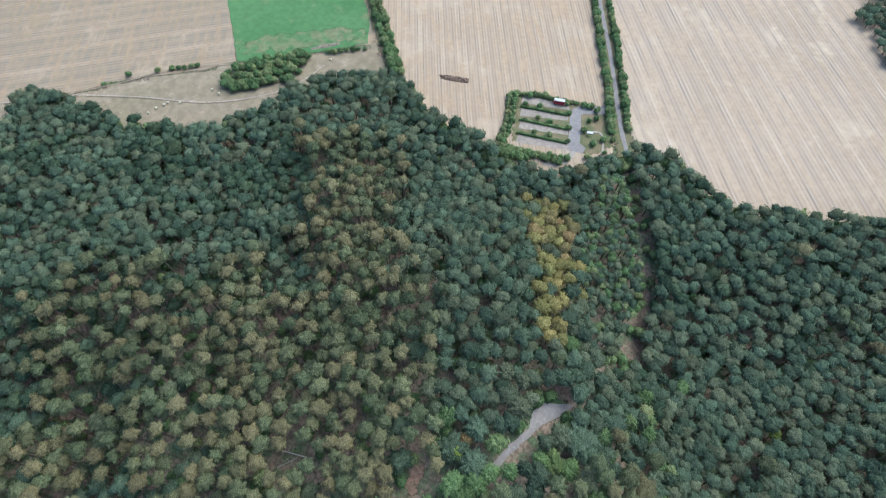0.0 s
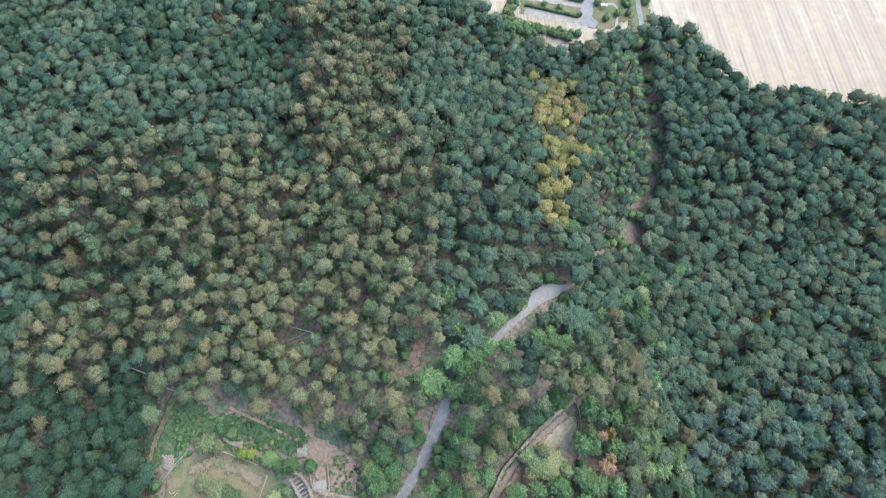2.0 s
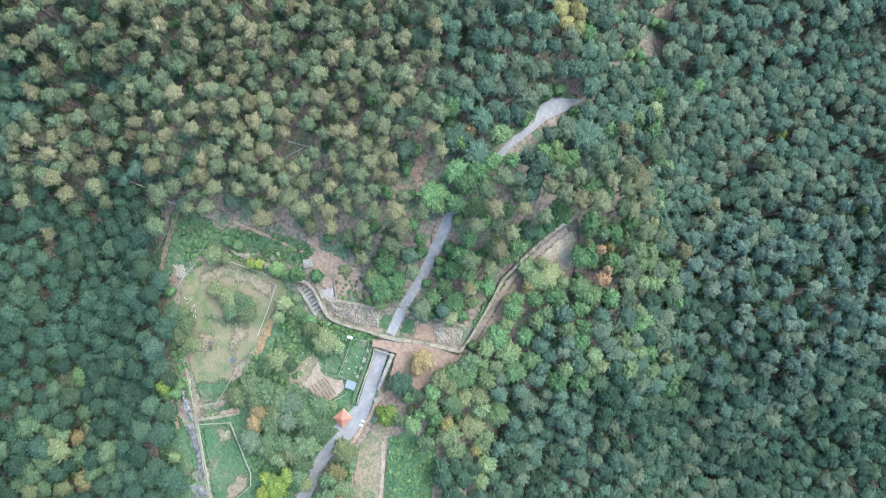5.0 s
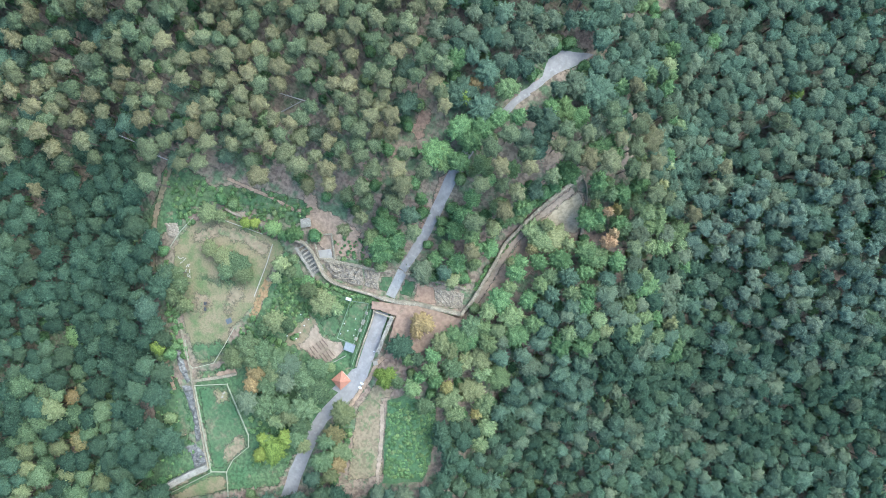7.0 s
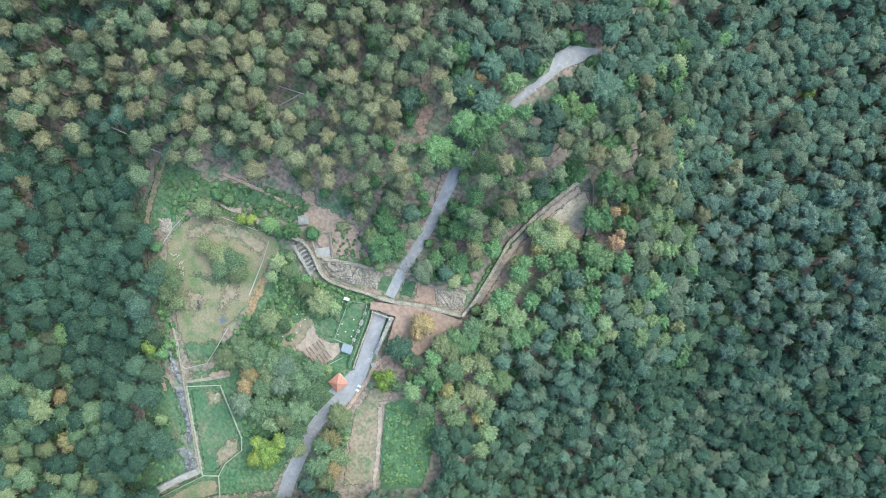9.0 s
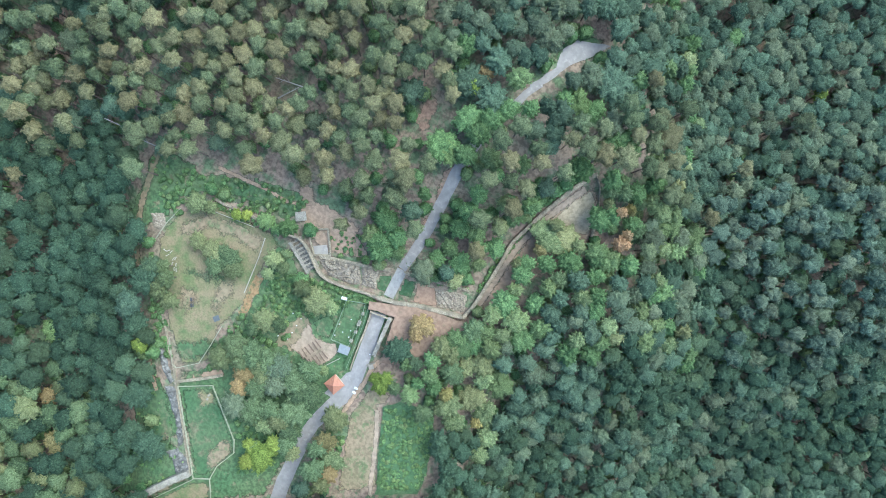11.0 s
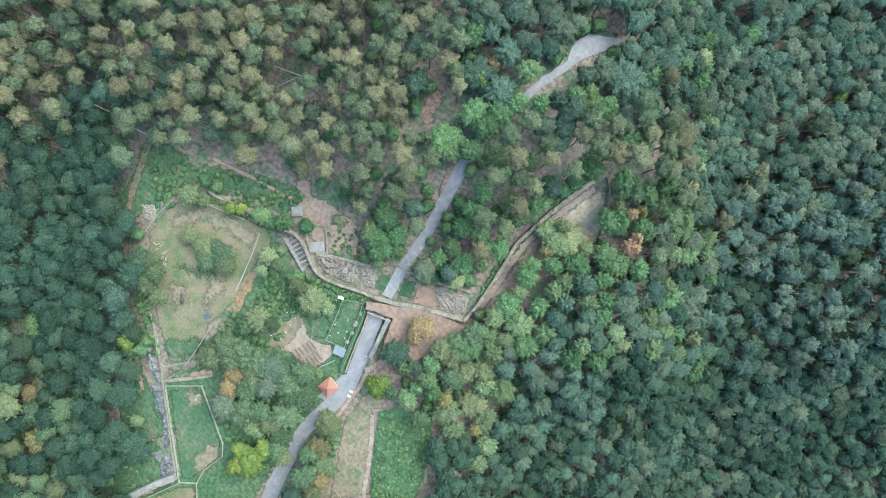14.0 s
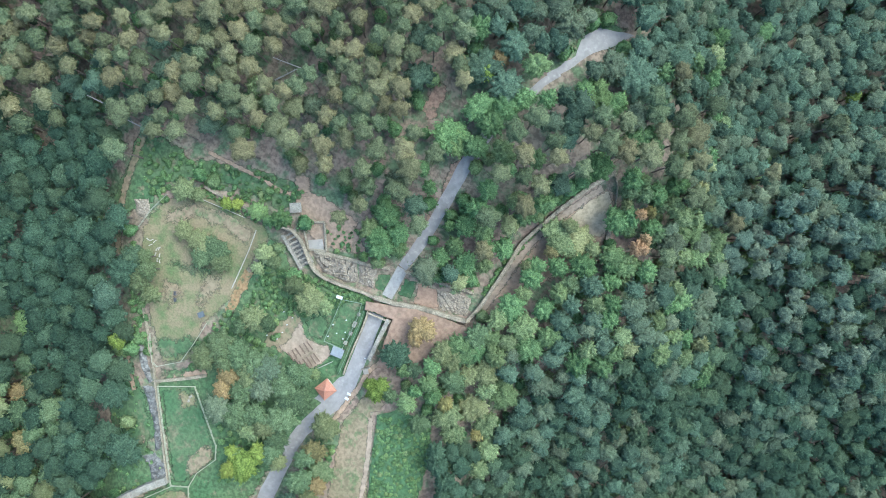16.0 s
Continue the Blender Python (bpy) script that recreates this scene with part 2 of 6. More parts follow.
GREEN_DRY = earthy("dry_green_field", (0.15, 0.172, 0.085), (0.175, 0.168, 0.098), (0.082, 0.16, 0.064), 0.04, 0.6, (0.44, 0.6), grit=0.8)
LANE = earthy("parking_gravel", (0.30, 0.252, 0.205), (0.265, 0.225, 0.182), (0.33, 0.28, 0.23), 0.1, 1.2, bump=0.08, grit=0.8)
TRACK = earthy("worn_track", (0.33, 0.27, 0.205), (0.295, 0.24, 0.18), (0.36, 0.30, 0.235), 0.1, 0.8, bump=0.08, grit=0.8)
SOFT_COVER = (MEADOW, LAWN, UNDERGROWTH, DIRT, SAND, PALE_EARTH, COURT_EARTH, LITTER, DRY_SLOPE, GREEN_DRY, TRACK, PASTURE)
LEAVES = {
    "green": leafy("green_leaves", (0.064, 0.096, 0.064), (0.119, 0.164, 0.102), (0.148, 0.161, 0.094), 0.35),
    # olive green, with the brighter middle round the castle put into the colour
    "lime": leafy("brightened_olive_leaves", (0.076, 0.134, 0.057), (0.162, 0.238, 0.098), (0.203, 0.227, 0.102), 0.35),
    "olive": leafy("dark_olive_leaves", (0.0707, 0.1, 0.0479), (0.142, 0.185, 0.0912), (0.188, 0.188, 0.0855), 0.3),
    # dark green, with the shade of the slopes put into the leaf colour
    "deep": leafy("shaded_deep_green_leaves", (0.041, 0.068, 0.042), (0.080, 0.117, 0.070), (0.088, 0.116, 0.062), 0.2),
    "fresh": leafy("fresh_leaves", (0.088, 0.141, 0.0605), (0.16, 0.233, 0.0902), (0.185, 0.231, 0.088), 0.2),
    "yellow": leafy("yellow_leaves", (0.115, 0.155, 0.038), (0.225, 0.28, 0.065), (0.24, 0.255, 0.06), 0.3),
    "orange": leafy("orange_leaves", (0.3, 0.185, 0.1), (0.46, 0.295, 0.16), (0.46, 0.35, 0.19), 0.3),
    "autumn": leafy("turning_leaves", (0.142, 0.128, 0.056), (0.258, 0.22, 0.098), (0.305, 0.21, 0.1), 0.4),
    "gold": leafy("golden_leaves", (0.15, 0.148, 0.055), (0.275, 0.258, 0.098), (0.31, 0.25, 0.095), 0.4),
    "pale": leafy("pale_leaves", (0.114, 0.154, 0.0707), (0.239, 0.279, 0.131), (0.257, 0.245, 0.114), 0.3),
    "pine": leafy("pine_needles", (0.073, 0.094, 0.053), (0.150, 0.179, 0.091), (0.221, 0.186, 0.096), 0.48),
    "fir": leafy("blue_pine_needles", (0.072, 0.103, 0.075), (0.140, 0.180, 0.122), (0.158, 0.177, 0.113), 0.25),
}


# ---- shared building code ----
def step(a, b, v):
    t = np.clip((np.asarray(v, float) - a) / (b - a), 0, 1)
    return t * t * (3 - 2 * t)


def ground_z(x, y):
    """Height of the land: a wooded ridge in the north, falling to the east and west, and into a valley in the south-east"""
    x, y = np.asarray(x, float), np.asarray(y, float)
    z = 12 * np.exp(-((x - 22) / 45) ** 2) * step(-4, 26, y) * (1 - step(95, 140, y))
    z = z - 12 * step(46, 88, x) * (1 - step(60, 125, y))
    z = z - 12 * step(78, 112, -x) * (1 - step(60, 125, y))
    z = z - 26 * step(16, 84, -y) * step(-10, 32, x)
    return z


def gz(x, y):
    return float(ground_z(x, y))


def mesh_ob(name, verts, faces, mat, smooth=False):
    me = bpy.data.meshes.new(name)
    me.from_pydata([tuple(v) for v in verts], [], [tuple(f) for f in faces])
    for m in mat if isinstance(mat, (list, tuple)) else [mat]:
        me.materials.append(m)
    if smooth:
        me.shade_smooth()
    return new(name, me)


def part(name, bm, mat, parent=None, label=""):
    me = bpy.data.meshes.new(name)
    bm.to_mesh(me)
    bm.free()
    me.materials.append(mat)
    ob = new(name, me)
    if parent is not None:
        ob.parent = parent
    return tagged(ob, label) if label else ob


def thing(name, x, y, z=None, turn=0, label="", category="", group="", kind=""):
    e = new(name)
    e.matrix_world = pose(x, y, gz(x, y) if z is None else z, 0, 0, turn)
    return tagged(e, label, category, group, kind)


def box(bm, cx, cy, z0, sx, sy, h, turn=0.0, bevel=0.0, taper=1.0):
    """A block standing at z0, turned about its own middle"""
    r = bmesh.ops.create_cube(bm, size=1.0)
    vs = r["verts"]
    for v in vs:
        k = taper if v.co.z > 0 else 1.0
        v.co = Vector((v.co.x * sx * k, v.co.y * sy * k, (v.co.z + 0.5) * h))
    if bevel:
        es = list({e for v in vs for e in v.link_edges})
        vs = list({v for f in bmesh.ops.bevel(bm, geom=es, offset=bevel, segments=1, affect="EDGES")["faces"] for v in f.verts} | {v for v in vs if v.is_valid})
    c, s = math.cos(radians(turn)), math.sin(radians(turn))
    for v in vs:
        v.co = Vector((cx + c * v.co.x - s * v.co.y, cy + s * v.co.x + c * v.co.y, z0 + v.co.z))
    return vs


def rod(bm, a, b, r0, r1=None, n=6):
    """A tapered round bar from a to b"""
    a, b = Vector(a), Vector(b)
    r1 = r0 if r1 is None else r1
    q = (b - a).to_track_quat("Z", "Y")
    rings = [[bm.verts.new(p + q @ Vector((r * math.cos(t * math.tau / n), r * math.sin(t * math.tau / n), 0))) for t in range(n)] for p, r in ((a, r0), (b, r1))]
    for i in range(n):
        bm.faces.new((rings[0][i], rings[0][(i + 1) % n], rings[1][(i + 1) % n], rings[1][i]))
    bm.faces.new(rings[0][::-1])
    bm.faces.new(rings[1])


def curve_points(pts, gap):
    """A smooth line through pts, at about equal steps"""
    p = np.array([q[:2] for q in pts], float)
    p = np.vstack([2 * p[0] - p[1], p, 2 * p[-1] - p[-2]])
    out = []
    for i in range(1, len(p) - 2):
        n = max(1, int(np.linalg.norm(p[i + 1] - p[i]) / gap))
        for t in np.arange(n) / n:
            out.append(0.5 * (2 * p[i] + (p[i + 1] - p[i - 1]) * t + (2 * p[i - 1] - 5 * p[i] + 4 * p[i + 1] - p[i + 2]) * t * t
                              + (3 * p[i] - p[i - 1] - 3 * p[i + 1] + p[i + 2]) * t ** 3))
    out.append(p[-2])
    return np.array(out)


def inside(x, y, poly):
    x, y = np.asarray(x, float), np.asarray(y, float)
    c = np.zeros(x.shape, bool)
    for (x0, y0), (x1, y1) in zip(poly, poly[1:] + poly[:1]):
        if y0 != y1:
            c ^= ((y0 > y) != (y1 > y)) & (x < (x1 - x0) * (y - y0) / (y1 - y0) + x0)
    return c


def patch(name, poly, mat, lift=0.08, rag=0.5, gap=1.6, label="", kind="structure", top=None, category="", deep=None, soft=None):
    """A sheet of ground cover laid on the land, with an uneven rim; top: a flat height instead, with sides down to the land"""
    from mathutils import geometry
    rim = []
    for (x0, y0), (x1, y1) in zip(poly, poly[1:] + poly[:1]):
        n = max(1, int(math.hypot(x1 - x0, y1 - y0) / gap))
        for k in range(n):
            x, y = x0 + (x1 - x0) * k / n, y0 + (y1 - y0) * k / n
            j = noise.noise_vector((x * 0.35, y * 0.35, 3.0)) + 0.5 * noise.noise_vector((x * 1.1, y * 1.1, 7.0))
            rim.append((x + rag * j.x, y + rag * j.y))
    xs, ys = np.array([p[0] for p in rim]), np.array([p[1] for p in rim])
    inner = max(gap * 1.1, (xs.max() - xs.min() + ys.max() - ys.min()) / 150)
    gx, gy = np.meshgrid(np.arange(xs.min(), xs.max(), inner), np.arange(ys.min(), ys.max(), inner))
    keep = inside(gx, gy, rim)
    pts = [Vector(p) for p in rim] + [Vector((a, b)) for a, b in zip(gx[keep], gy[keep])]
    n = len(rim)
    v, _, f, *_ = geometry.delaunay_2d_cdt(pts, [(i, (i + 1) % n) for i in range(n)], [], 1, 1e-4)
    if top is None:
        verts = [(p.x, p.y, gz(p.x, p.y) + lift) for p in v]
    else:
        verts = [(p.x, p.y, top + 0.12 * noise.noise((p.x * 0.4, p.y * 0.4, 1.0))) for p in v]
    faces = [tuple(t) for t in f]
    if top is not None:
        m = len(verts)
        for i in range(n):
            verts.append((*rim[i], gz(*rim[i]) - 0.5 if deep is None else top - deep))
            verts.append((*rim[i], top))
        for i in range(n):
            a, b = m + 2 * i, m + 2 * ((i + 1) % n)
            faces.append((a, b, b + 1, a + 1))
    ob = mesh_ob(name, verts, faces, mat, True if top is None else False)
    soft = (1.9 if mat in SOFT_COVER else 0) if soft is None else soft
    if soft and top is None:
        fade = [max(0.0, 1 - float(np.min(np.hypot(xs - p.x, ys - p.y))) / soft) for p in v]
        ob.data.attributes.new("fade", "FLOAT", "POINT").data.foreach_set("value", fade)
    return tagged(ob, label or "patch of ground", category, kind=kind)


def ribbon(name, pts, width, mat, lift=0.12, label="", gap=2.0, height=None):
    """A road or path along pts; a third number in a point is its width there"""
    p = curve_points(pts, gap)
    w = np.full(len(p), float(width) * (1.7 if mat in SOFT_COVER else 1.0))
    if len(pts[0]) > 2:
        c = np.array([q[:2] for q in pts])
        for i, q in enumerate(p):
            d = np.linalg.norm(c - q, axis=1)
            k = 1 / (d + 0.5) ** 2
            w[i] = (k * np.array([t[2] for t in pts])).sum() / k.sum()
    t = np.gradient(p, axis=0)
    t /= np.linalg.norm(t, axis=1)[:, None]
    nrm = np.stack([-t[:, 1], t[:, 0]], 1)
    cols = 5
    verts, faces = [], []
    for i in range(len(p)):
        for k in range(cols):
            s = k / (cols - 1) - 0.5
            j = 0.25 * noise.noise((p[i, 0] * 0.5, p[i, 1] * 0.5, s * 9)) if k in (0, cols - 1) else 0
            q = p[i] + nrm[i] * (s * w[i] + j)
            verts.append((q[0], q[1], (gz(*q) if height is None else height) + lift + 0.05 * (1 - 4 * s * s)))
        if i:
            for k in range(cols - 1):
                a = (i - 1) * cols + k
                faces.append((a, a + 1, a + cols + 1, a + cols))
    faces = [f[::-1] for f in faces]
    ob = mesh_ob(name, verts, faces, mat, True)
    if mat in SOFT_COVER:
        ob.data.attributes.new("fade", "FLOAT", "POINT").data.foreach_set("value", [1.0, 0.5, 0.1, 0.5, 1.0] * len(p))
    return tagged(ob, label, kind="structure")


def stone_wall(name, pts, thick, high, mat, label, group="", base=None, sunk=0.6, crumble=0.35):
    """A rubble wall along pts with an uneven crown of coping stones"""
    p = curve_points(pts, 0.9)
    t = np.gradient(p, axis=0)
    t /= np.maximum(np.linalg.norm(t, axis=1), 1e-6)[:, None]
    nrm = np.stack([-t[:, 1], t[:, 0]], 1)
    verts, faces = [], []
    for i in range(len(p)):
        x, y = p[i]
        z0 = gz(x, y) if base is None else base
        hh = high + crumble * noise.noise((x * 0.45, y * 0.45, 2.0)) + 0.5 * crumble * noise.noise((x * 2.1, y * 2.1, 5.0))
        for s, z in ((-0.55, -sunk), (-0.5, hh - 0.12), (-0.36, hh), (0.0, hh + 0.05 * noise.noise((x * 3, y * 3, 0))), (0.36, hh - 0.03), (0.5, hh - 0.14), (0.55, -sunk)):
            j = 0.14 * thick * noise.noise((x * 1.7 + s * 5, y * 1.7, z))
            q = p[i] + nrm[i] * (s * thick + j)
            verts.append((q[0], q[1], z0 + z))
        if i:
            a = (i - 1) * 7
            for k in range(6):
                faces.append((a + k, a + k + 7, a + k + 8, a + k + 1))
    e = (len(p) - 1) * 7
    faces += [tuple(range(0, 7)), tuple(range(e + 6, e - 1, -1))]
    ob = mesh_ob(name, verts, faces, mat)
    rng = random.Random(int(abs(p[0, 0] * 10)) + 5)
    bm = bmesh.new()
    for i in range(0, len(p)):
        for s in (-0.33, 0.0, 0.33) if thick > 0.7 else (0.0,):
            if rng.random() < 0.75:
                x, y = p[i] + nrm[i] * s * thick + t[i] * rng.uniform(-0.3, 0.3)
                z0 = gz(*p[i]) if base is None else base
                hh = high + crumble * noise.noise((p[i, 0] * 0.45, p[i, 1] * 0.45, 2.0)) - 0.15
                box(bm, x, y, z0 + hh, rng.uniform(0.5, 0.9), rng.uniform(0.3, 0.5) * max(0.6, min(1.4, thick)), rng.uniform(0.15, 0.32),
                    math.degrees(math.atan2(t[i, 1], t[i, 0])) + rng.uniform(-14, 14), 0.0, 0.85)
    tagged(ob, label, "wall", group)
    tagged(part("coping_stones", bm, mat, ob), kind="stuff")
    return ob


# ---- the land ----
def axis_steps(lo, hi, near, far):
    core = np.arange(lo, hi + 0.1, near)
    out = [core]
    for a, b, n in ((4, 300, 60), (300, 1000, 12), (1000, 4200, 8)):
        s = np.linspace(a, b, n)
        out = [lo - s[::-1]] + out + [hi + s]
    return np.unique(np.round(np.concatenate(out), 3))


def land():
    xs, ys = axis_steps(-120, 125, 2.5, 5), axis_steps(-85, 145, 2.5, 5)
    gx, gy = np.meshgrid(xs, ys)
    z = ground_z(gx, gy)
    z = z + 0.12 * np.sin(gx * 0.31 + 1.7 * np.sin(gy * 0.17)) * np.cos(gy * 0.27 + gx * 0.05) * 0.3
    nx, ny = len(xs), len(ys)
    v = np.stack([gx.ravel(), gy.ravel(), z.ravel()], 1)
    i = (np.arange(ny - 1)[:, None] * nx + np.arange(nx - 1)).ravel()
    f = np.stack([i, i + 1, i + nx + 1, i + nx], 1)
    ob = mesh_ob("ground", v.tolist(), f.tolist(), FOREST_FLOOR, True)
    return tagged(ob, "brown forest floor with leaf litter and undergrowth", kind="structure")


land()
# far fields
patch("farmland", [(-3600, 240), (3600, 240), (3600, 3600), (-3600, 3600)], STUBBLE_WEST, 0.1, 1.0, 60, "pale harvested farmland reaching to the horizon")
FIELD_MID = [(-0.5, 219.9), (-8, 276.3), (-9.9, 307.9), (109.2, 297.8), (103.8, 266.8), (99.7, 221.7), (94.8, 187.1), (90.6, 160.2), (68.7, 143.6), (38.5, 146.1), (17.1, 169.6)]
FIELD_EAST = [(121.9, 296.7), (110.3, 238.1), (102.8, 182.9), (94.7, 150.4), (117.2, 125.2), (128.4, 109.6), (192.8, 104.9), (239.6, 106.1), (352.1, 277.3)]
FIELD_WEST = [(-93.1, 314.9), (-87.9, 283), (-77.5, 233.3), (-92.5, 228.9), (-126.3, 225.4), (-155.5, 217.5), (-200.9, 210.3), (-256.3, 213.2), (-314.8, 333.6)]
PASTURE_WEST = [(-257, 214.7), (-201.4, 211.4), (-155.5, 217.5), (-126.3, 225.4), (-92.5, 228.9), (-77.5, 233.3), (-42.9, 234.6), (-13.8, 238.9), (-8.6, 248.1), (-3.3, 218.2), (-1.6, 191.7), (-50.6, 168.9), (-112.4, 171), (-170.7, 179.1), (-239.5, 178.6)]
FIELD_GREEN = [(-92.5, 314.8), (-87.9, 283), (-76.9, 232.9), (-42.9, 235.4), (-13.8, 240.6), (-12.1, 262.1), (-22.6, 308.9)]
patch("stubble_field", FIELD_MID, STUBBLE, 0.30, 0.8, 4, "harvested stubble field with straight tramlines")
patch("stubble_field", FIELD_EAST, STUBBLE_EAST, 0.30, 0.8, 5, "pale harvested stubble field with diagonal tramlines")
patch("stubble_field", FIELD_WEST, STUBBLE_WEST, 0.27, 0.8, 5, "pale brown harvested field")
patch("pasture", PASTURE_WEST, PASTURE, 0.22, 0.8, 4, "dry mown pasture with hay bales")
patch("green_field", FIELD_GREEN, GREEN_FIELD, 0.33, 0.5, 4, "bright green crop field")
patch("dry_strip", [(-77.2, 245.1), (-64.9, 252), (-45.2, 253.4), (-28, 255.1), (-14.2, 252.2), (-13.8, 244.1), (-27.8, 241.8), (-44.5, 238.9), (-63.7, 238), (-75.1, 236.4)], GREEN_DRY, 0.40, 3.0, 2.0, "dry yellowish strip in the green field")
ribbon("farm_track", [(-202.5, 214.4), (-177.4, 214.5), (-155.3, 216.7), (-121.1, 212.7), (-86.6, 206.1), (-58.7, 209.3), (-43.4, 217.6), (-34.4, 226.8)], 1.1, TRACK, 0.44, "pale worn track")
ribbon("farm_track", [(-155.4, 217.1), (-133.4, 222.1), (-108.6, 229.4), (-76.7, 231.6)], 1.0, PASTURE, 0.46, "worn strip along a field edge")
# country road and car park
ribbon("verge", [(114.9, 297.3), (109.2, 266.4), (104.1, 221.3), (99.6, 190.4), (97.1, 172.9), (96.4, 162.3), (94.7, 150.4)], 9.5, MEADOW, 0.36, "rough grass verge beside the country road")
ribbon("verge", [(-13.1, 308.1), (-9.4, 266.6), (-5.3, 243.4), (-1, 221.2), (0.2, 202.5)], 8.0, MEADOW, 0.36, "rough grass strip under a field hedge")
ribbon("farm_track", [(218.8, 259.1), (232, 254), (249, 250.6), (260.9, 243.8)], 1.6, TRACK, 0.45, "pale farm track at the field's end")
ribbon("country_road", [(114.9, 297.3), (109.2, 266.4), (104.1, 221.3), (99.6, 190.4), (97.1, 172.9), (96.4, 162.3), (95.8, 147.3)], 2.0, ASPHALT, 0.48, "straight grey country road between rows of trees")
patch("car_park_ground", [(55.4, 200.8), (77.9, 193.7), (93.5, 187.2), (93, 162.6), (80.2, 157.9), (73.1, 162.3), (46.8, 170.4)], MEADOW, 0.38, 0.3, 3, "grass verge round the car park")
patch("parking_lane", [(57.8, 197.6), (77, 189.4), (77.1, 186.1), (55.9, 192.9)], LANE, 0.44, 0.15, 2, "grey gravel parking lane")
patch("parking_lane", [(55.4, 189.4), (75.8, 183.7), (75, 179.9), (53.9, 184.9)], LANE, 0.44, 0.15, 2, "grey gravel parking lane")
patch("parking_lane", [(53.9, 181.7), (74, 174.8), (73.3, 171.5), (52.2, 177.4)], LANE, 0.44, 0.15, 2, "grey gravel parking lane")
patch("parking_lane", [(51.6, 174), (72.9, 166.2), (73.1, 162.3), (49.7, 169.5)], LANE, 0.44, 0.15, 2, "grey gravel parking lane")
ribbon("parking_road", [(92.8, 184.4), (85.3, 185.4), (79.9, 184.8), (77.3, 176.3), (75.1, 168), (73.5, 164.2)], 5.0, ASPHALT, 0.50, "grey asphalt road of the car park")
ribbon("parking_road", [(75, 164.1), (70.5, 158.1), (65.2, 155.7), (59.3, 156.5)], 2.6, GRAVEL, 0.48, "pale gravel track leaving the car park")
patch("parking_road", [(72.2, 167.6), (76.6, 167.2), (79.2, 163.1), (77.2, 160.7), (72.1, 162.4)], ASPHALT, 0.53, 0.2, 1.5, "grey asphalt turning area")
ribbon("footpath", [(78.8, 172.4), (87.2, 171.7), (87.2, 165.4), (85.2, 159.1)], 0.9, GRAVEL, 0.48, "narrow gravel footpath")

# clearings and paths in the wood
patch("clearing", [(34, 47.3), (36.1, 52.2), (40.1, 54.7), (45.5, 54), (49.7, 53.5), (44.7, 50.5), (38.4, 48.1), (32.8, 44.1), (29.2, 42.3), (26.4, 40.6), (26.8, 42.5), (31.4, 45.5)], ASPHALT, 0.2, 0.4, 1.2, "grey gravel clearing in the wood")
patch("clearing_verge", [(31.3, 48.3), (35.7, 54.1), (40.4, 56.7), (50.9, 55.7), (46.2, 50.1), (37.2, 46.9)], LAWN, 0.14, 0.6, 1.5, "grassy rim of the clearing")
ribbon("path", [(29.9, 42.9, 1.8), (25.7, 40.3, 1.9), (21.5, 36.5, 2.2), (16.6, 32.4, 2.4), (12.5, 28.2, 3), (9.4, 23.7, 3.3), (6.3, 19.5, 3.4), (3.2, 14.1, 3.2), (-0.1, 8.2, 3), (-3.6, 2.6, 3), (-7, -2.3, 2.8), (-9.7, -5.6, 2.6)], 3.4, ASPHALT, 0.2, "grey asphalt path through the wood")
patch("path_verge", [(2.7, 21.6), (7.6, 23.2), (8.8, 20.8), (3.5, 13.4), (0.3, 12.7), (-1.6, 5.5), (-4.7, 2.6), (-5.1, 5.5), (-1.2, 12.7), (1.3, 18.2)], LITTER, 0.13, 0.5, 1.2, "bare brown soil beside the path")
patch("bare_soil", [(-4.8, 35.3), (-2.3, 40.8), (2, 43.4), (3.4, 38.4), (-0.1, 31.5), (-4.4, 31.7)], LITTER, 0.12, 1.5, 1.0, "bare brown soil between trees")
ribbon("footpath", [(49.4, 26.8), (44.2, 21.7), (38.9, 21.6), (33.3, 17.8), (28.6, 14.7)], 1.3, DIRT, 0.14, "narrow trodden earth path")
ribbon("footpath", [(-77.7, 32.5), (-81.5, 22.8), (-84.6, 14.8), (-86.7, 4.7), (-86.5, -2)], 2.4, DRY_SLOPE, 0.12, "narrow trodden earth path")
ribbon("footpath", [(-61.2, 25.2), (-53.6, 21.4), (-46, 17.6), (-41.5, 14.6), (-34.6, 13.8)], 1.2, DIRT, 0.14, "narrow trodden earth path")
patch("undergrowth", [(-81.1, 29.8), (-73.4, 30.9), (-65.8, 24.4), (-53.6, 22.9), (-38.3, 18.3), (-33.9, 13), (-41.6, 8.6), (-52.2, 13.9), (-59.8, 17.4), (-71.9, 16.9), (-76.5, 10.9), (-88.7, 5.7), (-89.7, 14.2), (-83.7, 22.3)], UNDERGROWTH, 0.09, 1.2, 2, "green undergrowth outside the wall", kind="structure")
patch("bare_soil", [(-38.3, 20.5), (-32.3, 16), (-20.4, 7.1), (-19.1, -0.5), (-20.6, -4.3), (-32.7, -0.5), (-36.4, 5.6), (-38.5, 10.1)], DIRT, 0.12, 2.2, 1.2, "bare brown soil with ruins")

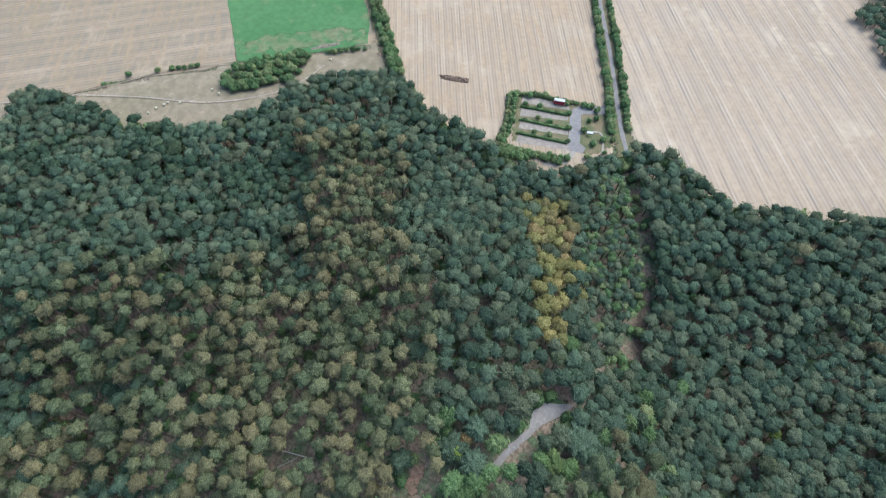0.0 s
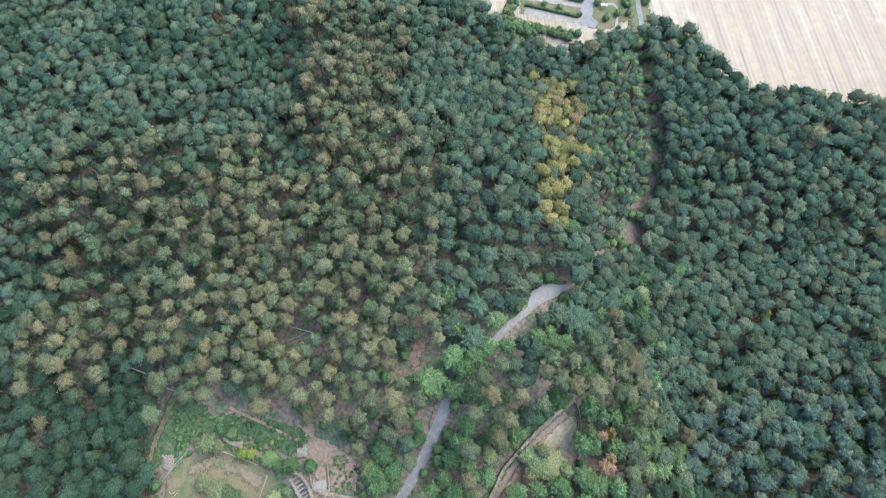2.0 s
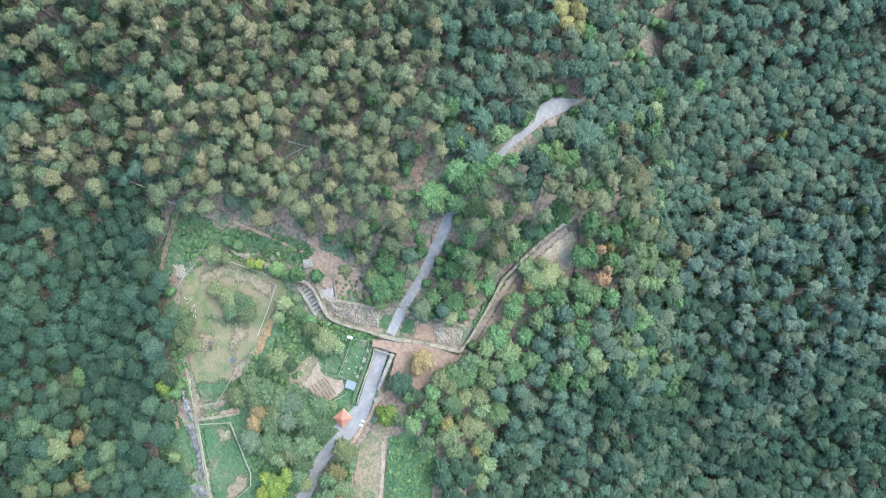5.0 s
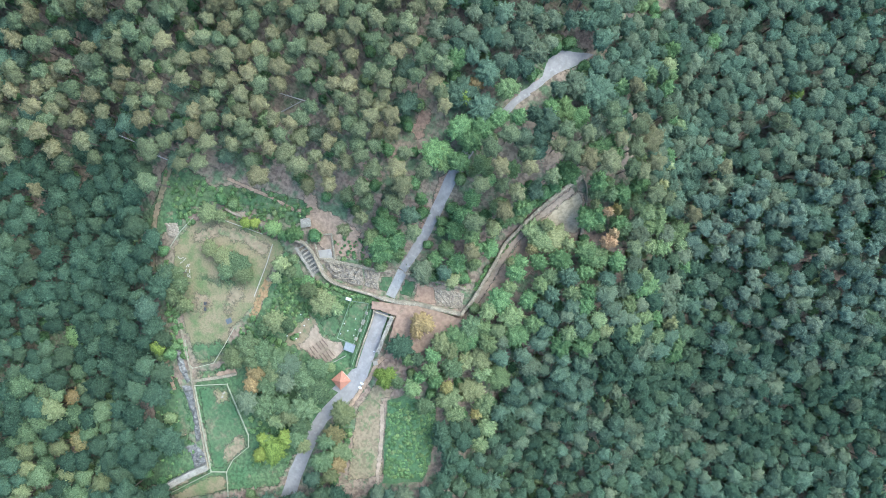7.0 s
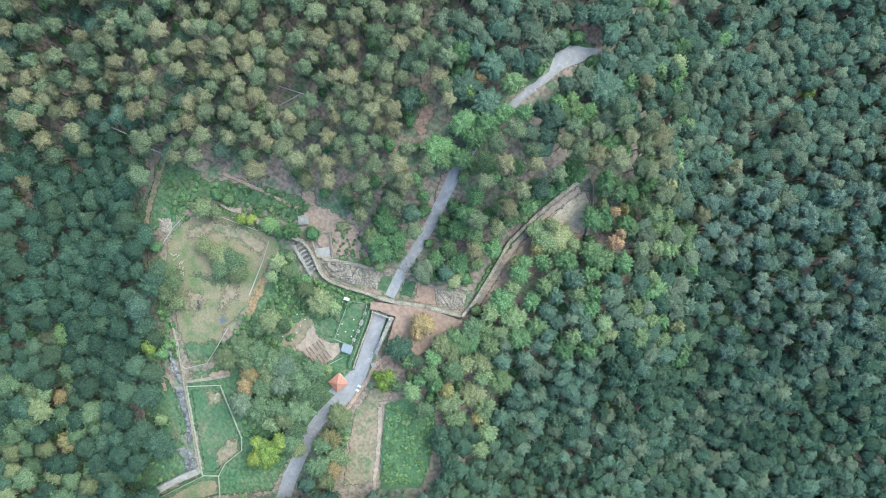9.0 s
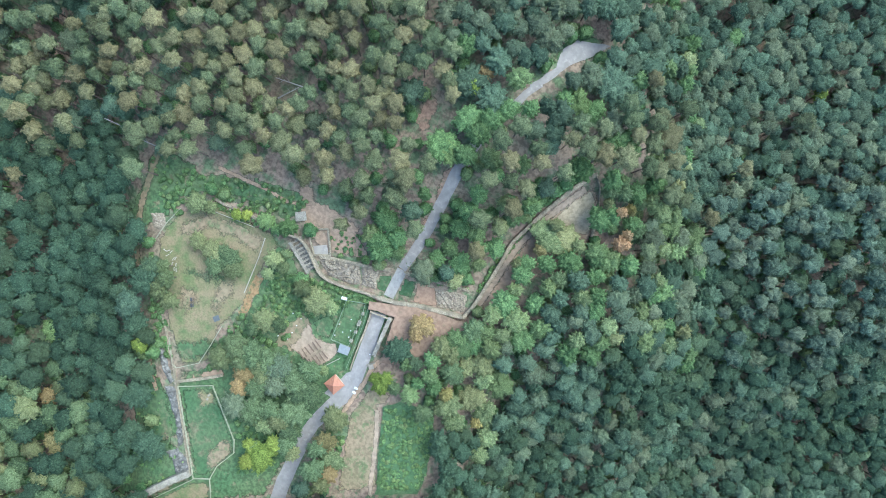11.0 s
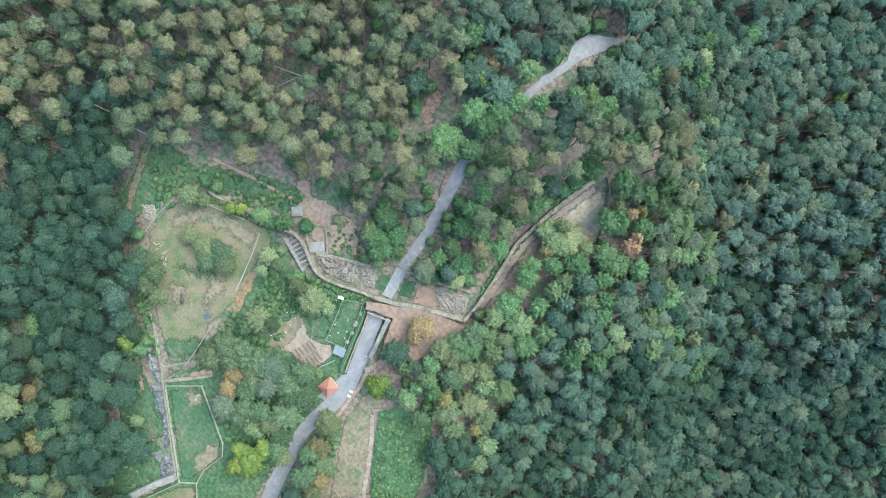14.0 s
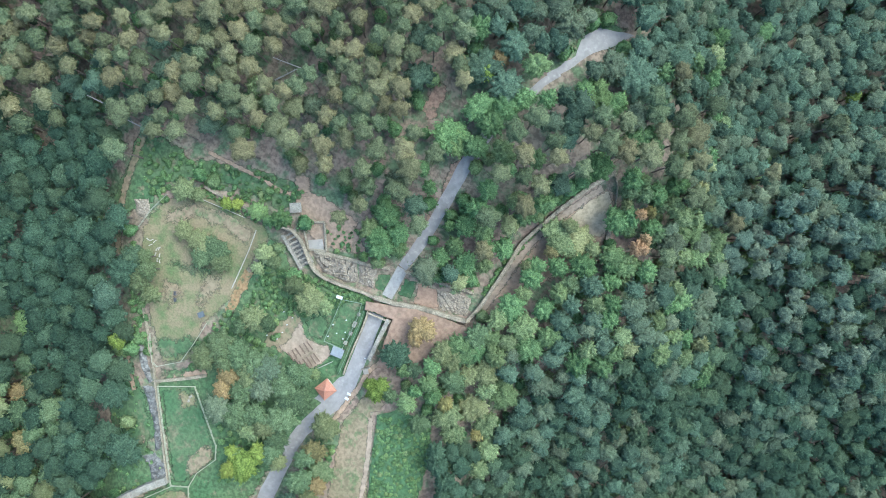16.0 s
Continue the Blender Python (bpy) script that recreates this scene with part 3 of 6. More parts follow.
# castle grounds
patch("meadow", [(-72.2, 13.9), (-61, 14.9), (-50.7, 8.6), (-43.5, 5), (-46.3, -0.5), (-50.9, -6.8), (-55.7, -15.6), (-62.2, -20.9), (-66.8, -31), (-74.3, -31.6), (-77.8, -18.6), (-80.4, -5), (-79.9, 4.8), (-76.5, 9.8)], MEADOW, 0.16, 0.5, 1.6, "dry trampled meadow with green tufts")
patch("worn_grass", [(-74.1, 10.1), (-65.8, 13.9), (-53.7, 9.8), (-46.2, 4.8), (-50.8, -2), (-56.1, 1.8), (-64.4, 5.9), (-71.9, 4.8), (-77.7, -0.4)], DRY_SLOPE, 0.2, 1.5, 1.2, "dry tan grass on the meadow", soft=4.5)
patch("worn_grass", [(-75.7, -5.7), (-66.7, -6.5), (-65.2, -14.1), (-73.5, -20.1), (-76.8, -12.5)], DRY_SLOPE, 0.21, 1.5, 1.0, "worn dry grass on the meadow", soft=6)
patch("worn_grass", [(-64.4, -4.2), (-53.1, -5), (-56.9, -14.1), (-62.2, -20.1), (-67.5, -16.3)], DRY_SLOPE, 0.22, 1.5, 1.0, "pale worn grass on the meadow", soft=6)
patch("green_grass", [(-76.5, -23.1), (-65.2, -21.6), (-62.2, -27.7), (-70.5, -31.9), (-77.8, -31.5)], LAWN, 0.23, 1.5, 1.0, "fresh green grass at the meadow's corner", soft=4.5)
patch("green_grass", [(-71.9, -0.4), (-58.4, -5), (-53.9, -9.5), (-65.9, -9.5), (-75, -5)], LAWN, 0.24, 1.5, 1.0, "fresh green grass round a bush on the meadow", soft=5)
patch("worn_grass", [(-72.1, -36.8), (-64.2, -37.5), (-63, -43.6), (-69.8, -45.1)], MEADOW, 0.22, 1.0, 1.0, "brown worn spot on the lawn", soft=3.5)
patch("worn_grass", [(-69.1, -55), (-59.3, -50.5), (-58.8, -57.3), (-64.6, -62.6), (-68.8, -64.8)], DRY_SLOPE, 0.23, 1.0, 1.0, "tan dry grass on the lawn", soft=3.5)
patch("ward_ground", [(-44.7, 4.8), (-38.8, -5), (-32.7, -8.8), (-20.6, -12.9), (-11.5, -16.4), (-20.6, -33.9), (-26.7, -40.7), (-35.8, -50.6), (-46.4, -62.7), (-51, -70.3), (-93.5, -72.6), (-72.1, -62.3), (-75.8, -36.8), (-72.1, -32.2), (-66, -31.5), (-55.4, -16.4)], UNDERGROWTH, 0.08, 0.6, 2, "rough grass and weeds inside the walls")
patch("lawn", [(-74.8, -37.4), (-65, -37.4), (-59.4, -53.5), (-59.7, -56.9), (-64.6, -60.3), (-66.8, -63.8), (-71.7, -63.6)], LAWN, 0.17, 0.2, 1.2, "fenced green lawn with worn brown corner")
patch("lawn", [(-72.1, -64.4), (-66.8, -64.4), (-66.7, -70.2), (-72.1, -71.7), (-93.5, -74.2)], MEADOW, 0.16, 0.3, 1.5, "dry grass beside the wall")
patch("bare_soil", [(-65.3, -57.3), (-60, -54.3), (-59.4, -56.9), (-64.6, -60.5), (-66.7, -63.5), (-67.6, -61.8), (-66.4, -58.8)], MEADOW, 0.21, 1.6, 0.7, "worn dry grass on the lawn")
patch("bare_soil", [(-71.3, -33), (-61.2, -32), (-60.3, -35), (-72.1, -36.2)], DIRT, 0.14, 1.4, 0.8, "bare brown earth by the cross wall")
patch("ditch", [(-75.2, -31.9), (-72.1, -31.6), (-72.1, -35.6), (-75.2, -35.6)], UNDERGROWTH, 0.18, 0.3, 1.0, "dark green grassy ditch")
patch("clay_bank", [(-51.5, -6.2), (-49.7, -6.8), (-51.2, -10.3), (-54.2, -15.6), (-56.3, -18.9), (-57.2, -17.4), (-55.1, -12.6)], earthy("clay", (0.30, 0.185, 0.095), (0.24, 0.155, 0.08), (0.12, 0.125, 0.06), 0.3, 2.0, (0.5, 0.62)), 0.3, 0.9, 0.7, "orange clay bank")
patch("lawn", [(-36.5, -19), (-31.2, -17.4), (-27.9, -20.5), (-30.5, -25.2), (-35, -25.6)], LAWN, 0.15, 0.5, 1.2, "green grass by the sand arena")
patch("arena", [(-43.7, -26.5), (-40, -22.4), (-36.5, -18.7), (-34.6, -22.5), (-32.8, -25.2), (-29, -25.6), (-27.9, -27.5), (-28.5, -30.8), (-32.8, -33.1), (-37, -34.1), (-39.6, -30.8)], SAND, 0.21, 1.3, 0.8, "trampled sandy arena with benches")
patch("garden", [(-25.8, -14.4), (-20.6, -15.2), (-23.4, -22.5), (-26.4, -27.2), (-30.5, -25.2)], LAWN, 0.2, 0.1, 1.2, "fenced dark green garden lawn", soft=0.4)
ribbon("road", [(-16.7, -18.0, 4.2), (-19.9, -26.6, 4.1), (-22.5, -33.1, 4.0), (-26.1, -39.9, 4.8), (-32.8, -45.7, 4), (-38.1, -51.3, 3.7), (-42.2, -58.9, 3.9), (-45.7, -65.7, 4.2), (-48.7, -73.3, 4.4)], 3.6, ASPHALT, 0.2, "grey asphalt castle road")
patch("road_apron", [(-33.5, -40.8), (-30.5, -38.4), (-26.7, -35.1), (-23.4, -33.9), (-22.9, -38.4), (-28.2, -43.7)], ASPHALT, 0.17, 0.3, 1.2, "grey asphalt apron in front of the hut")
patch("dry_field", [(-26.7, -46.8), (-22.5, -41.8), (-18.8, -38.4), (-12.8, -40.7), (-14.6, -43.8), (-17.3, -45.3), (-18.8, -68.9), (-31.3, -70.3), (-28.2, -55.1)], DRY_SLOPE, 0.14, 0.5, 1.6, "dry grass slope below the road")
ribbon("footpath", [(-8.5, -23.2), (-13.1, -29.6), (-18.4, -33.1), (-21.9, -38.4), (-24.9, -42.2), (-29, -47.8)], 1.5, DIRT, 0.22, "earth path along the bank")
ribbon("footpath", [(-18.2, -46), (-18.8, -55.2), (-20.7, -67.3), (-21.3, -75)], 1.5, SAND, 0.2, "pale trodden edge of the dry field")
patch("bramble", [(-16.4, -45.3), (-11.5, -43.8), (-2.4, -46.8), (-1.7, -55.2), (-4.7, -64.4), (-7, -70.4), (-19.5, -70.4)], BRAMBLE, 0.5, 0.6, 1.5, "lush green bramble thicket", category="bramble")
patch("courtyard", [(-19.2, -14.5), (-11.4, -15.6), (-0.9, -18), (9.3, -22.1), (8.4, -25.2), (0.6, -28.1), (-5.4, -30.8), (-11.1, -32.6), (-16.2, -32.2), (-14.7, -25.9), (-12.3, -19.5), (-16.8, -17.4), (-19.5, -16.9)], COURT_EARTH, 0, 0.35, 0.8, "bare reddish-brown courtyard earth above the castle gate", top=1.9, deep=0.6)
patch("courtyard", [(8.8, -20.7), (18.3, -8.1), (26, 1.8), (32.4, 8.4), (40.1, 14.1), (45.2, 16.6), (46.7, 8.5), (43.6, -5), (37.2, -6.5), (23.4, -12.6), (15.8, -18.7)], DIRT, 0.17, 0.6, 1.5, "brown earth inside the long wall")
patch("courtyard", [(31.2, 5.5), (34.5, 9.3), (40.2, 13.3), (44.6, 16.6), (46, 8.5), (44.5, 1.8), (39.8, 2.6), (34.4, 3.8)], PALE_EARTH, 0.27, 1.0, 1.0, "pale trodden earth at the wall's tip", soft=1.6)
ribbon("earth_path", [(9.4, -20.6), (13.2, -15.2), (17.2, -9.6), (21, -3.9), (25, 1.2), (30.4, 6.2), (36.5, 11.2), (42, 14.9)], 2.1, SAND, 0.32, "trodden pinkish earth path inside the long wall")
patch("moat_lawn", [(-16.4, -7.1), (-12.1, -7.1), (-14.3, -12.3), (-17.6, -11.4)], LAWN, 0.16, 0.15, 0.8, "dark green grass in the moat", soft=0.5)
patch("moat_lawn", [(-9.1, -8.4), (-5.2, -9.3), (-7.3, -14.1), (-11.5, -13.2)], LAWN, 0.16, 0.15, 0.8, "dark green grass in the moat", soft=0.5)
patch("moat_soil", [(-5.5, -9.6), (-0.1, -11.4), (0.6, -17.2), (-7.3, -15.6)], COURT_EARTH, 0.15, 0.3, 1.0, "bare earth in the moat", soft=0.7)
patch("moat_soil", [(-3.2, -6.8), (8.2, -7.8), (9.4, -11.4), (3.7, -11.4), (-2.4, -9.6)], DIRT, 0.14, 0.6, 1.0, "bare earth with weeds outside the wall")
patch("undergrowth", [(-92.1, -31.7), (-81.3, -30.8), (-74.4, -48.9), (-76.6, -53.5), (-72.1, -61.8), (-93.4, -71), (-107, -72.3), (-88.9, -53)], UNDERGROWTH, 0.1, 1.0, 2, "green grass below the retaining wall", kind="structure")
patch("lawn", [(-86, -33.4), (-82, -35.1), (-78.4, -38.3), (-76.6, -44.4), (-76.3, -51.6), (-78.9, -53.8), (-83.8, -53.2), (-87.7, -47.4)], LAWN, 0.2, 1.2, 1.2, "green grass slope below the retaining wall")
patch("bare_soil", [(-80.3, -50.2), (-77.8, -49.8), (-77.2, -52.9), (-79.7, -53.5)], DIRT, 0.28, 0.6, 0.7, "worn reddish earth on the slope")
ribbon("footpath", [(-86, -18.8), (-84.4, -26.4), (-82.7, -33.9), (-81.6, -38.4)], 1.6, DIRT, 0.22, "trodden earth track under the rock face")
patch("bare_soil", [(-48.6, -26.5), (-44.6, -20.9), (-40, -16.8), (-36.4, -17.4), (-34.6, -21.4), (-38.5, -25), (-43.1, -29.6)], DRY_SLOPE, 0.17, 1.4, 1.0, "trodden brown grass beside the arena")
patch("bare_soil", [(-63.4, 18), (-56.7, 15.5), (-50.7, 12.5), (-44.4, 8.6), (-40.8, 6.2), (-42.6, 5), (-50.7, 8.9), (-57.5, 12.4), (-63.1, 14.9)], SAND, 0.19, 1.2, 0.9, "pale sandy bank under the ruined wall")


# ---- trees ----
def ico(sub):
    bm = bmesh.new()
    bmesh.ops.create_icosphere(bm, subdivisions=sub, radius=1.0)
    bm.verts.ensure_lookup_table()
    v = np.array([q.co[:] for q in bm.verts])
    f = np.array([[q.index for q in t.verts] for t in bm.faces])
    bm.free()
    return v, f


ICO = {2: ico(2), 3: ico(3), 4: ico(4)}


def crown(rng, shape, leaves, size, sub=2):
    """Domed crown of a tree of unit radius, its foot at z = 0: one body swelling into boughs, and many small leaf sprays on it.
    shape: (height, boughs, their width in radians, how far they swell, depth of the dome's skirt)"""
    high, boughs, width, swell, skirt = shape
    g = rng_np(rng)
    waist = high * 0.42
    k = np.arange(boughs)
    up = np.clip(1 - (1 + skirt) * (k + 0.5) / boughs + g.uniform(-0.07, 0.07, boughs), -1, 1)
    turn = k * 2.4 + g.uniform(-0.35, 0.35, boughs)
    out = np.sqrt(1 - up * up)
    c = np.stack([out * np.cos(turn), out * np.sin(turn), up], 1)
    rise = g.uniform(0.55, 1.0, boughs)
    p2, p3 = g.uniform(0, math.tau, 2)

    def on_crown(d, far=1.0):
        b = rise * np.exp(-(np.arccos(np.clip(d @ c.T, -1, 1)) / width) ** 2)
        a = np.arctan2(d[:, 1], d[:, 0])
        r = (1 - swell + swell * b.max(1)) * (1.08 + 0.09 * np.sin(2 * a + p2) + 0.06 * np.sin(3 * a + p3)) * far
        z = d[:, 2] * np.where(d[:, 2] > 0, high - waist, waist * 0.75)
        return np.stack([d[:, 0] * r, d[:, 1] * r, waist + z * r], 1), b.argmax(1)

    bv, bf = ICO[sub]
    V, core = [on_crown(bv, 0.93)[0]], len(bf)
    d = g.normal(size=(leaves, 3))
    d[:, 2] = np.where(g.random(leaves) < 0.85, np.abs(d[:, 2]), -0.5 * np.abs(d[:, 2]))
    d /= np.linalg.norm(d, axis=1)[:, None]
    p, near = on_crown(d, g.uniform(0.93, 1.035, leaves))
    nrm = d + 1.5 * (d - c[near]) + g.normal(size=(leaves, 3)) * 0.42 + np.array([0, 0, 0.3])
    nrm /= np.linalg.norm(nrm, axis=1)[:, None]
    t = np.cross(nrm, g.normal(size=(leaves, 3)))
    t /= np.linalg.norm(t, axis=1)[:, None]
    b = np.cross(nrm, t)
    s = size * g.uniform(0.6, 1.3, (leaves, 1))
    e = s * g.uniform(0.75, 1.15, (leaves, 1))
    V.append(np.stack([p - t * s - b * e * 0.4, p + t * s - b * e * 0.4, p + b * e + nrm * s * 0.25], 1).reshape(-1, 3))
    i = len(bv) + 3 * np.arange(leaves)
    return np.vstack(V), np.vstack([bf, np.stack([i, i + 1, i + 2], 1)]), core


def rng_np(rng):
    return np.random.default_rng(rng.randrange(1 << 30))


def trunk_bm(rng, high, radius, top, limbs):
    bm = bmesh.new()
    lean = (rng.uniform(-0.25, 0.25), rng.uniform(-0.25, 0.25))
    mid = (lean[0], lean[1], high * 0.55)
    rod(bm, (0, 0, -0.6), mid, radius, radius * 0.75, 7)
    rod(bm, mid, (lean[0] * 0.5, lean[1] * 0.5, top), radius * 0.75, radius * 0.3, 6)
    for k in range(limbs):
        a = k * 2.4 + rng.uniform(-0.4, 0.4)
        z = high * rng.uniform(0.6, 0.95)
        r = rng.uniform(1.2, 2.4)
        rod(bm, (lean[0] * 0.7, lean[1] * 0.7, z), (r * math.cos(a), r * math.sin(a), z + rng.uniform(1.0, 2.2)), radius * 0.38, radius * 0.12, 5)
    return bm


# kind: crown shape, crown radius, foot of the crown, leaf sprays, spray size (share of the radius), trunk radius
FORM = {
    "broad": ((1.15, 50, 0.185, 0.48, 0.35), 4.3, 5.0, 1700, 0.05, 0.28),
    "pine": ((1.25, 18, 0.3, 0.46, 0.35), 2.9, 11.2, 900, 0.06, 0.20),
    "bush": ((0.9, 10, 0.42, 0.35, 0.3), 1.6, 0.1, 420, 0.11, 0.08),
    "hedge_tree": ((1.7, 14, 0.4, 0.3, 0.6), 1.7, 0.35, 420, 0.11, 0.1),
}
LOOKS = {  # name, form, leaves, bark, label, category
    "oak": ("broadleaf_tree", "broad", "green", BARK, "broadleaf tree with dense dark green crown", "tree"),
    "lime": ("broadleaf_tree", "broad", "lime", BARK, "broadleaf tree with brightened olive green crown on castle ground", "tree"),
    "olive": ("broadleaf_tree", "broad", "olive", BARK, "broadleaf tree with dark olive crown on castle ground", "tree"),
    "deep": ("broadleaf_tree", "broad", "deep", BARK, "broadleaf tree with deep green crown, partly darkened for shade", "tree"),
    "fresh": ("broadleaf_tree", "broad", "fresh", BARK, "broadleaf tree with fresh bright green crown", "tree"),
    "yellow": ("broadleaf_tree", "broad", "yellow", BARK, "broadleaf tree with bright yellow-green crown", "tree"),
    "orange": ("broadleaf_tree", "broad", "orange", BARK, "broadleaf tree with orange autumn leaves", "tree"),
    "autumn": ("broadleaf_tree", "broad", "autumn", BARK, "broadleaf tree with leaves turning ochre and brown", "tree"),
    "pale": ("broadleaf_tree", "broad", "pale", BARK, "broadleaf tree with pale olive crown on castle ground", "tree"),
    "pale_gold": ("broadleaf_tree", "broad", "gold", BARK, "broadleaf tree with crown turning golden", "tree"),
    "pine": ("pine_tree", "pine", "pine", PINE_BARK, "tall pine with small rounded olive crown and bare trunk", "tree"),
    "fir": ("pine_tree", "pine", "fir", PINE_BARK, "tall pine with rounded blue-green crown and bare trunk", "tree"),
    # lime leaves brighten the shaded gaps between the trees by colour
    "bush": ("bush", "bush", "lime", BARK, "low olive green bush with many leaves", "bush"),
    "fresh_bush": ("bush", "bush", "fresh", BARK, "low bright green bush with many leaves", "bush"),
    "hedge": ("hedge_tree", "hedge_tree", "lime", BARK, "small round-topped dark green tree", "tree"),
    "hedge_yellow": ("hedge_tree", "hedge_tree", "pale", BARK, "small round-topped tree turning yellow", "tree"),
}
TEMPLATES, USED = {}, set()


def template(look_name, variant):
    key = (look_name, variant)
    if key in TEMPLATES:
        return TEMPLATES[key]
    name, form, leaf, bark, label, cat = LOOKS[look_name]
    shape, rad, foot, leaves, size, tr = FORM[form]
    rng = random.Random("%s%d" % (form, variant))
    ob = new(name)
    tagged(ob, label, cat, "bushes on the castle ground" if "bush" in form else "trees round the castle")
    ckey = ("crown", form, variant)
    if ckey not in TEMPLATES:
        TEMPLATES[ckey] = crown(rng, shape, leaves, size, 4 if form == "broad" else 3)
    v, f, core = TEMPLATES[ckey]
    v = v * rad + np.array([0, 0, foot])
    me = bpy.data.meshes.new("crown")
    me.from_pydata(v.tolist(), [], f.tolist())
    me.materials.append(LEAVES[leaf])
    me.polygons.foreach_set("use_smooth", np.arange(len(f)) < core)
    c = new("crown", me)
    c.parent = ob
    top = foot + rad * shape[0] * 0.8
    part("trunk", trunk_bm(rng, foot + 0.3 * rad if form != "bush" else 0.5, tr, top, 0 if form == "bush" else 5), bark, ob)
    TEMPLATES[key] = ob
    return ob


def plant(look_name, x, y, size=1.0, tall=1.0, rng=random.Random(11)):
    """One tree or bush as a thing of its own; size in metres of crown radius"""
    variants = 3 if look_name in ("oak", "lime", "deep", "pine", "fir") else 2
    t = template(look_name, rng.randrange(variants))
    s = size / FORM[LOOKS[look_name][1]][1]
    m = pose(x, y, gz(x, y), 0, 0, rng.uniform(0, 360)) @ Matrix.Diagonal((s, s * rng.uniform(0.9, 1.1), tall, 1))
    if t.name in USED:
        return copy_thing(t, m @ Matrix.Diagonal((1 / t.scale.x, 1 / t.scale.y, 1 / t.scale.z, 1)))
    USED.add(t.name)
    t.matrix_basis = m
    return t


class Wood:
    """Countless trees of one look, joined into one mesh"""

    def __init__(self, leaves):
        self.parts, self.look = [], leaves
        rng = random.Random(5)
        name, form, leaf, bark, label, cat = LOOKS[leaves]
        self.shape, self.rad, self.foot, n, size, self.tr = FORM[form]
        high, boughs, width, swell, skirt = self.shape
        rough = (high, max(8, boughs * 2 // 3), width * 1.22, swell, skirt)
        self.crowns = {True: [crown(rng, self.shape, 440, size * 1.55, 3) for _ in range(6)],
                       False: [crown(rng, rough, 60 if form == "bush" else 170, size * (1.4 if form == "bush" else 2.2), 2) for _ in range(6)]}

    def add(self, x, y, size, tall, rng, near=True):
        v, f, core = self.crowns[near][rng.randrange(6)]
        a = rng.uniform(0, math.tau)
        c, s = math.cos(a), math.sin(a)
        q = v @ np.array([[c, s, 0], [-s, c, 0], [0, 0, 1]]) * np.array([size, size, size * (rng.uniform(0.95, 1.3) if self.foot > 8 else rng.uniform(0.78, 1.12) if near else rng.uniform(0.9, 1.2))])
        self.parts.append((q + np.array([x, y, gz(x, y) + self.foot * tall + (0.2 * size if self.foot == 5.0 else 0)]), f, x, y, tall, rng.random(), core))

    def build(self, name, label, group=""):
        if not self.parts:
            return
        V, F, M, T, S, m = [], [], [], [], [], 0
        for v, f, x, y, tall, tint, core in self.parts:
            V.append(v)
            F.append(f + m)
            M.append(np.zeros(len(f), np.int32))
            S.append(np.arange(len(f)) < core)
            T.append(np.full(len(v), tint))
            m += len(v)
            z0, z1, r = gz(x, y) - 0.5, 0.65 * v[:, 2].max() + 0.35 * v[:, 2].min(), self.tr
            ring = [(r, 0), (0, r), (-r, 0), (0, -r)]
            V.append(np.array([(x + a, y + b, z0) for a, b in ring] + [(x + 0.5 * a, y + 0.5 * b, z1) for a, b in ring]))
            k = np.arange(4)
            n = (k + 1) % 4
            F.append(np.vstack([np.stack([k, n, n + 4], 1), np.stack([k, n + 4, k + 4], 1)]) + m)
            M.append(np.ones(8, np.int32))
            S.append(np.zeros(8, bool))
            T.append(np.full(8, tint))
            m += 8
        V, F, M, T = np.vstack(V), np.vstack(F).astype(np.int32), np.concatenate(M), np.concatenate(T)
        me = bpy.data.meshes.new(name)
        me.vertices.add(len(V))
        me.vertices.foreach_set("co", V.astype(np.float32).ravel())
        me.loops.add(3 * len(F))
        me.loops.foreach_set("vertex_index", F.ravel())
        me.polygons.add(len(F))
        me.polygons.foreach_set("loop_start", 3 * np.arange(len(F), dtype=np.int32))
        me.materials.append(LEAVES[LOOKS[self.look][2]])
        me.materials.append(LOOKS[self.look][3])
        me.polygons.foreach_set("material_index", M)
        me.polygons.foreach_set("use_smooth", np.concatenate(S))
        a = me.attributes.new("tint", "FLOAT", "POINT")
        a.data.foreach_set("value", T.astype(np.float32))
        me.update(calc_edges=True)
        return tagged(new(name, me), label, "wood", group, "stuff")


# the wood's outline: its northern edge along the fields, then round behind the castle
EDGE = [(-233.9, 195.6), (-185.8, 192.2), (-171.9, 196.4), (-172.3, 214.8), (-164, 215.6), (-149, 209.2), (-125.9, 194.9), (-117.5, 186.5), (-114.3, 191.6), (-91.3, 184.3), (-68.4, 189.8), (-55, 195.9), (-50.6, 205.3), (-29.1, 212.1), (-13.5, 212.7), (3.3, 208.2), (12.5, 189.2), (22.8, 178), (35.7, 167), (40.8, 156.9), (50.7, 152.7), (58.1, 148.1), (68.9, 147.5), (76.2, 150.8), (84, 153.5), (88.7, 151.6), (93.8, 154.5), (96.5, 157.4), (112, 151.1), (117.5, 140.5), (126, 123.9), (137, 123), (154.2, 120.6), (168.1, 115.6), (187.9, 114.1), (236.5, 110), (271.4, 105.3)]
WOOD = EDGE + [(235, 60), (172, 10), (165, -122), (-160, -104), (-172, 20), (-235, 110)]
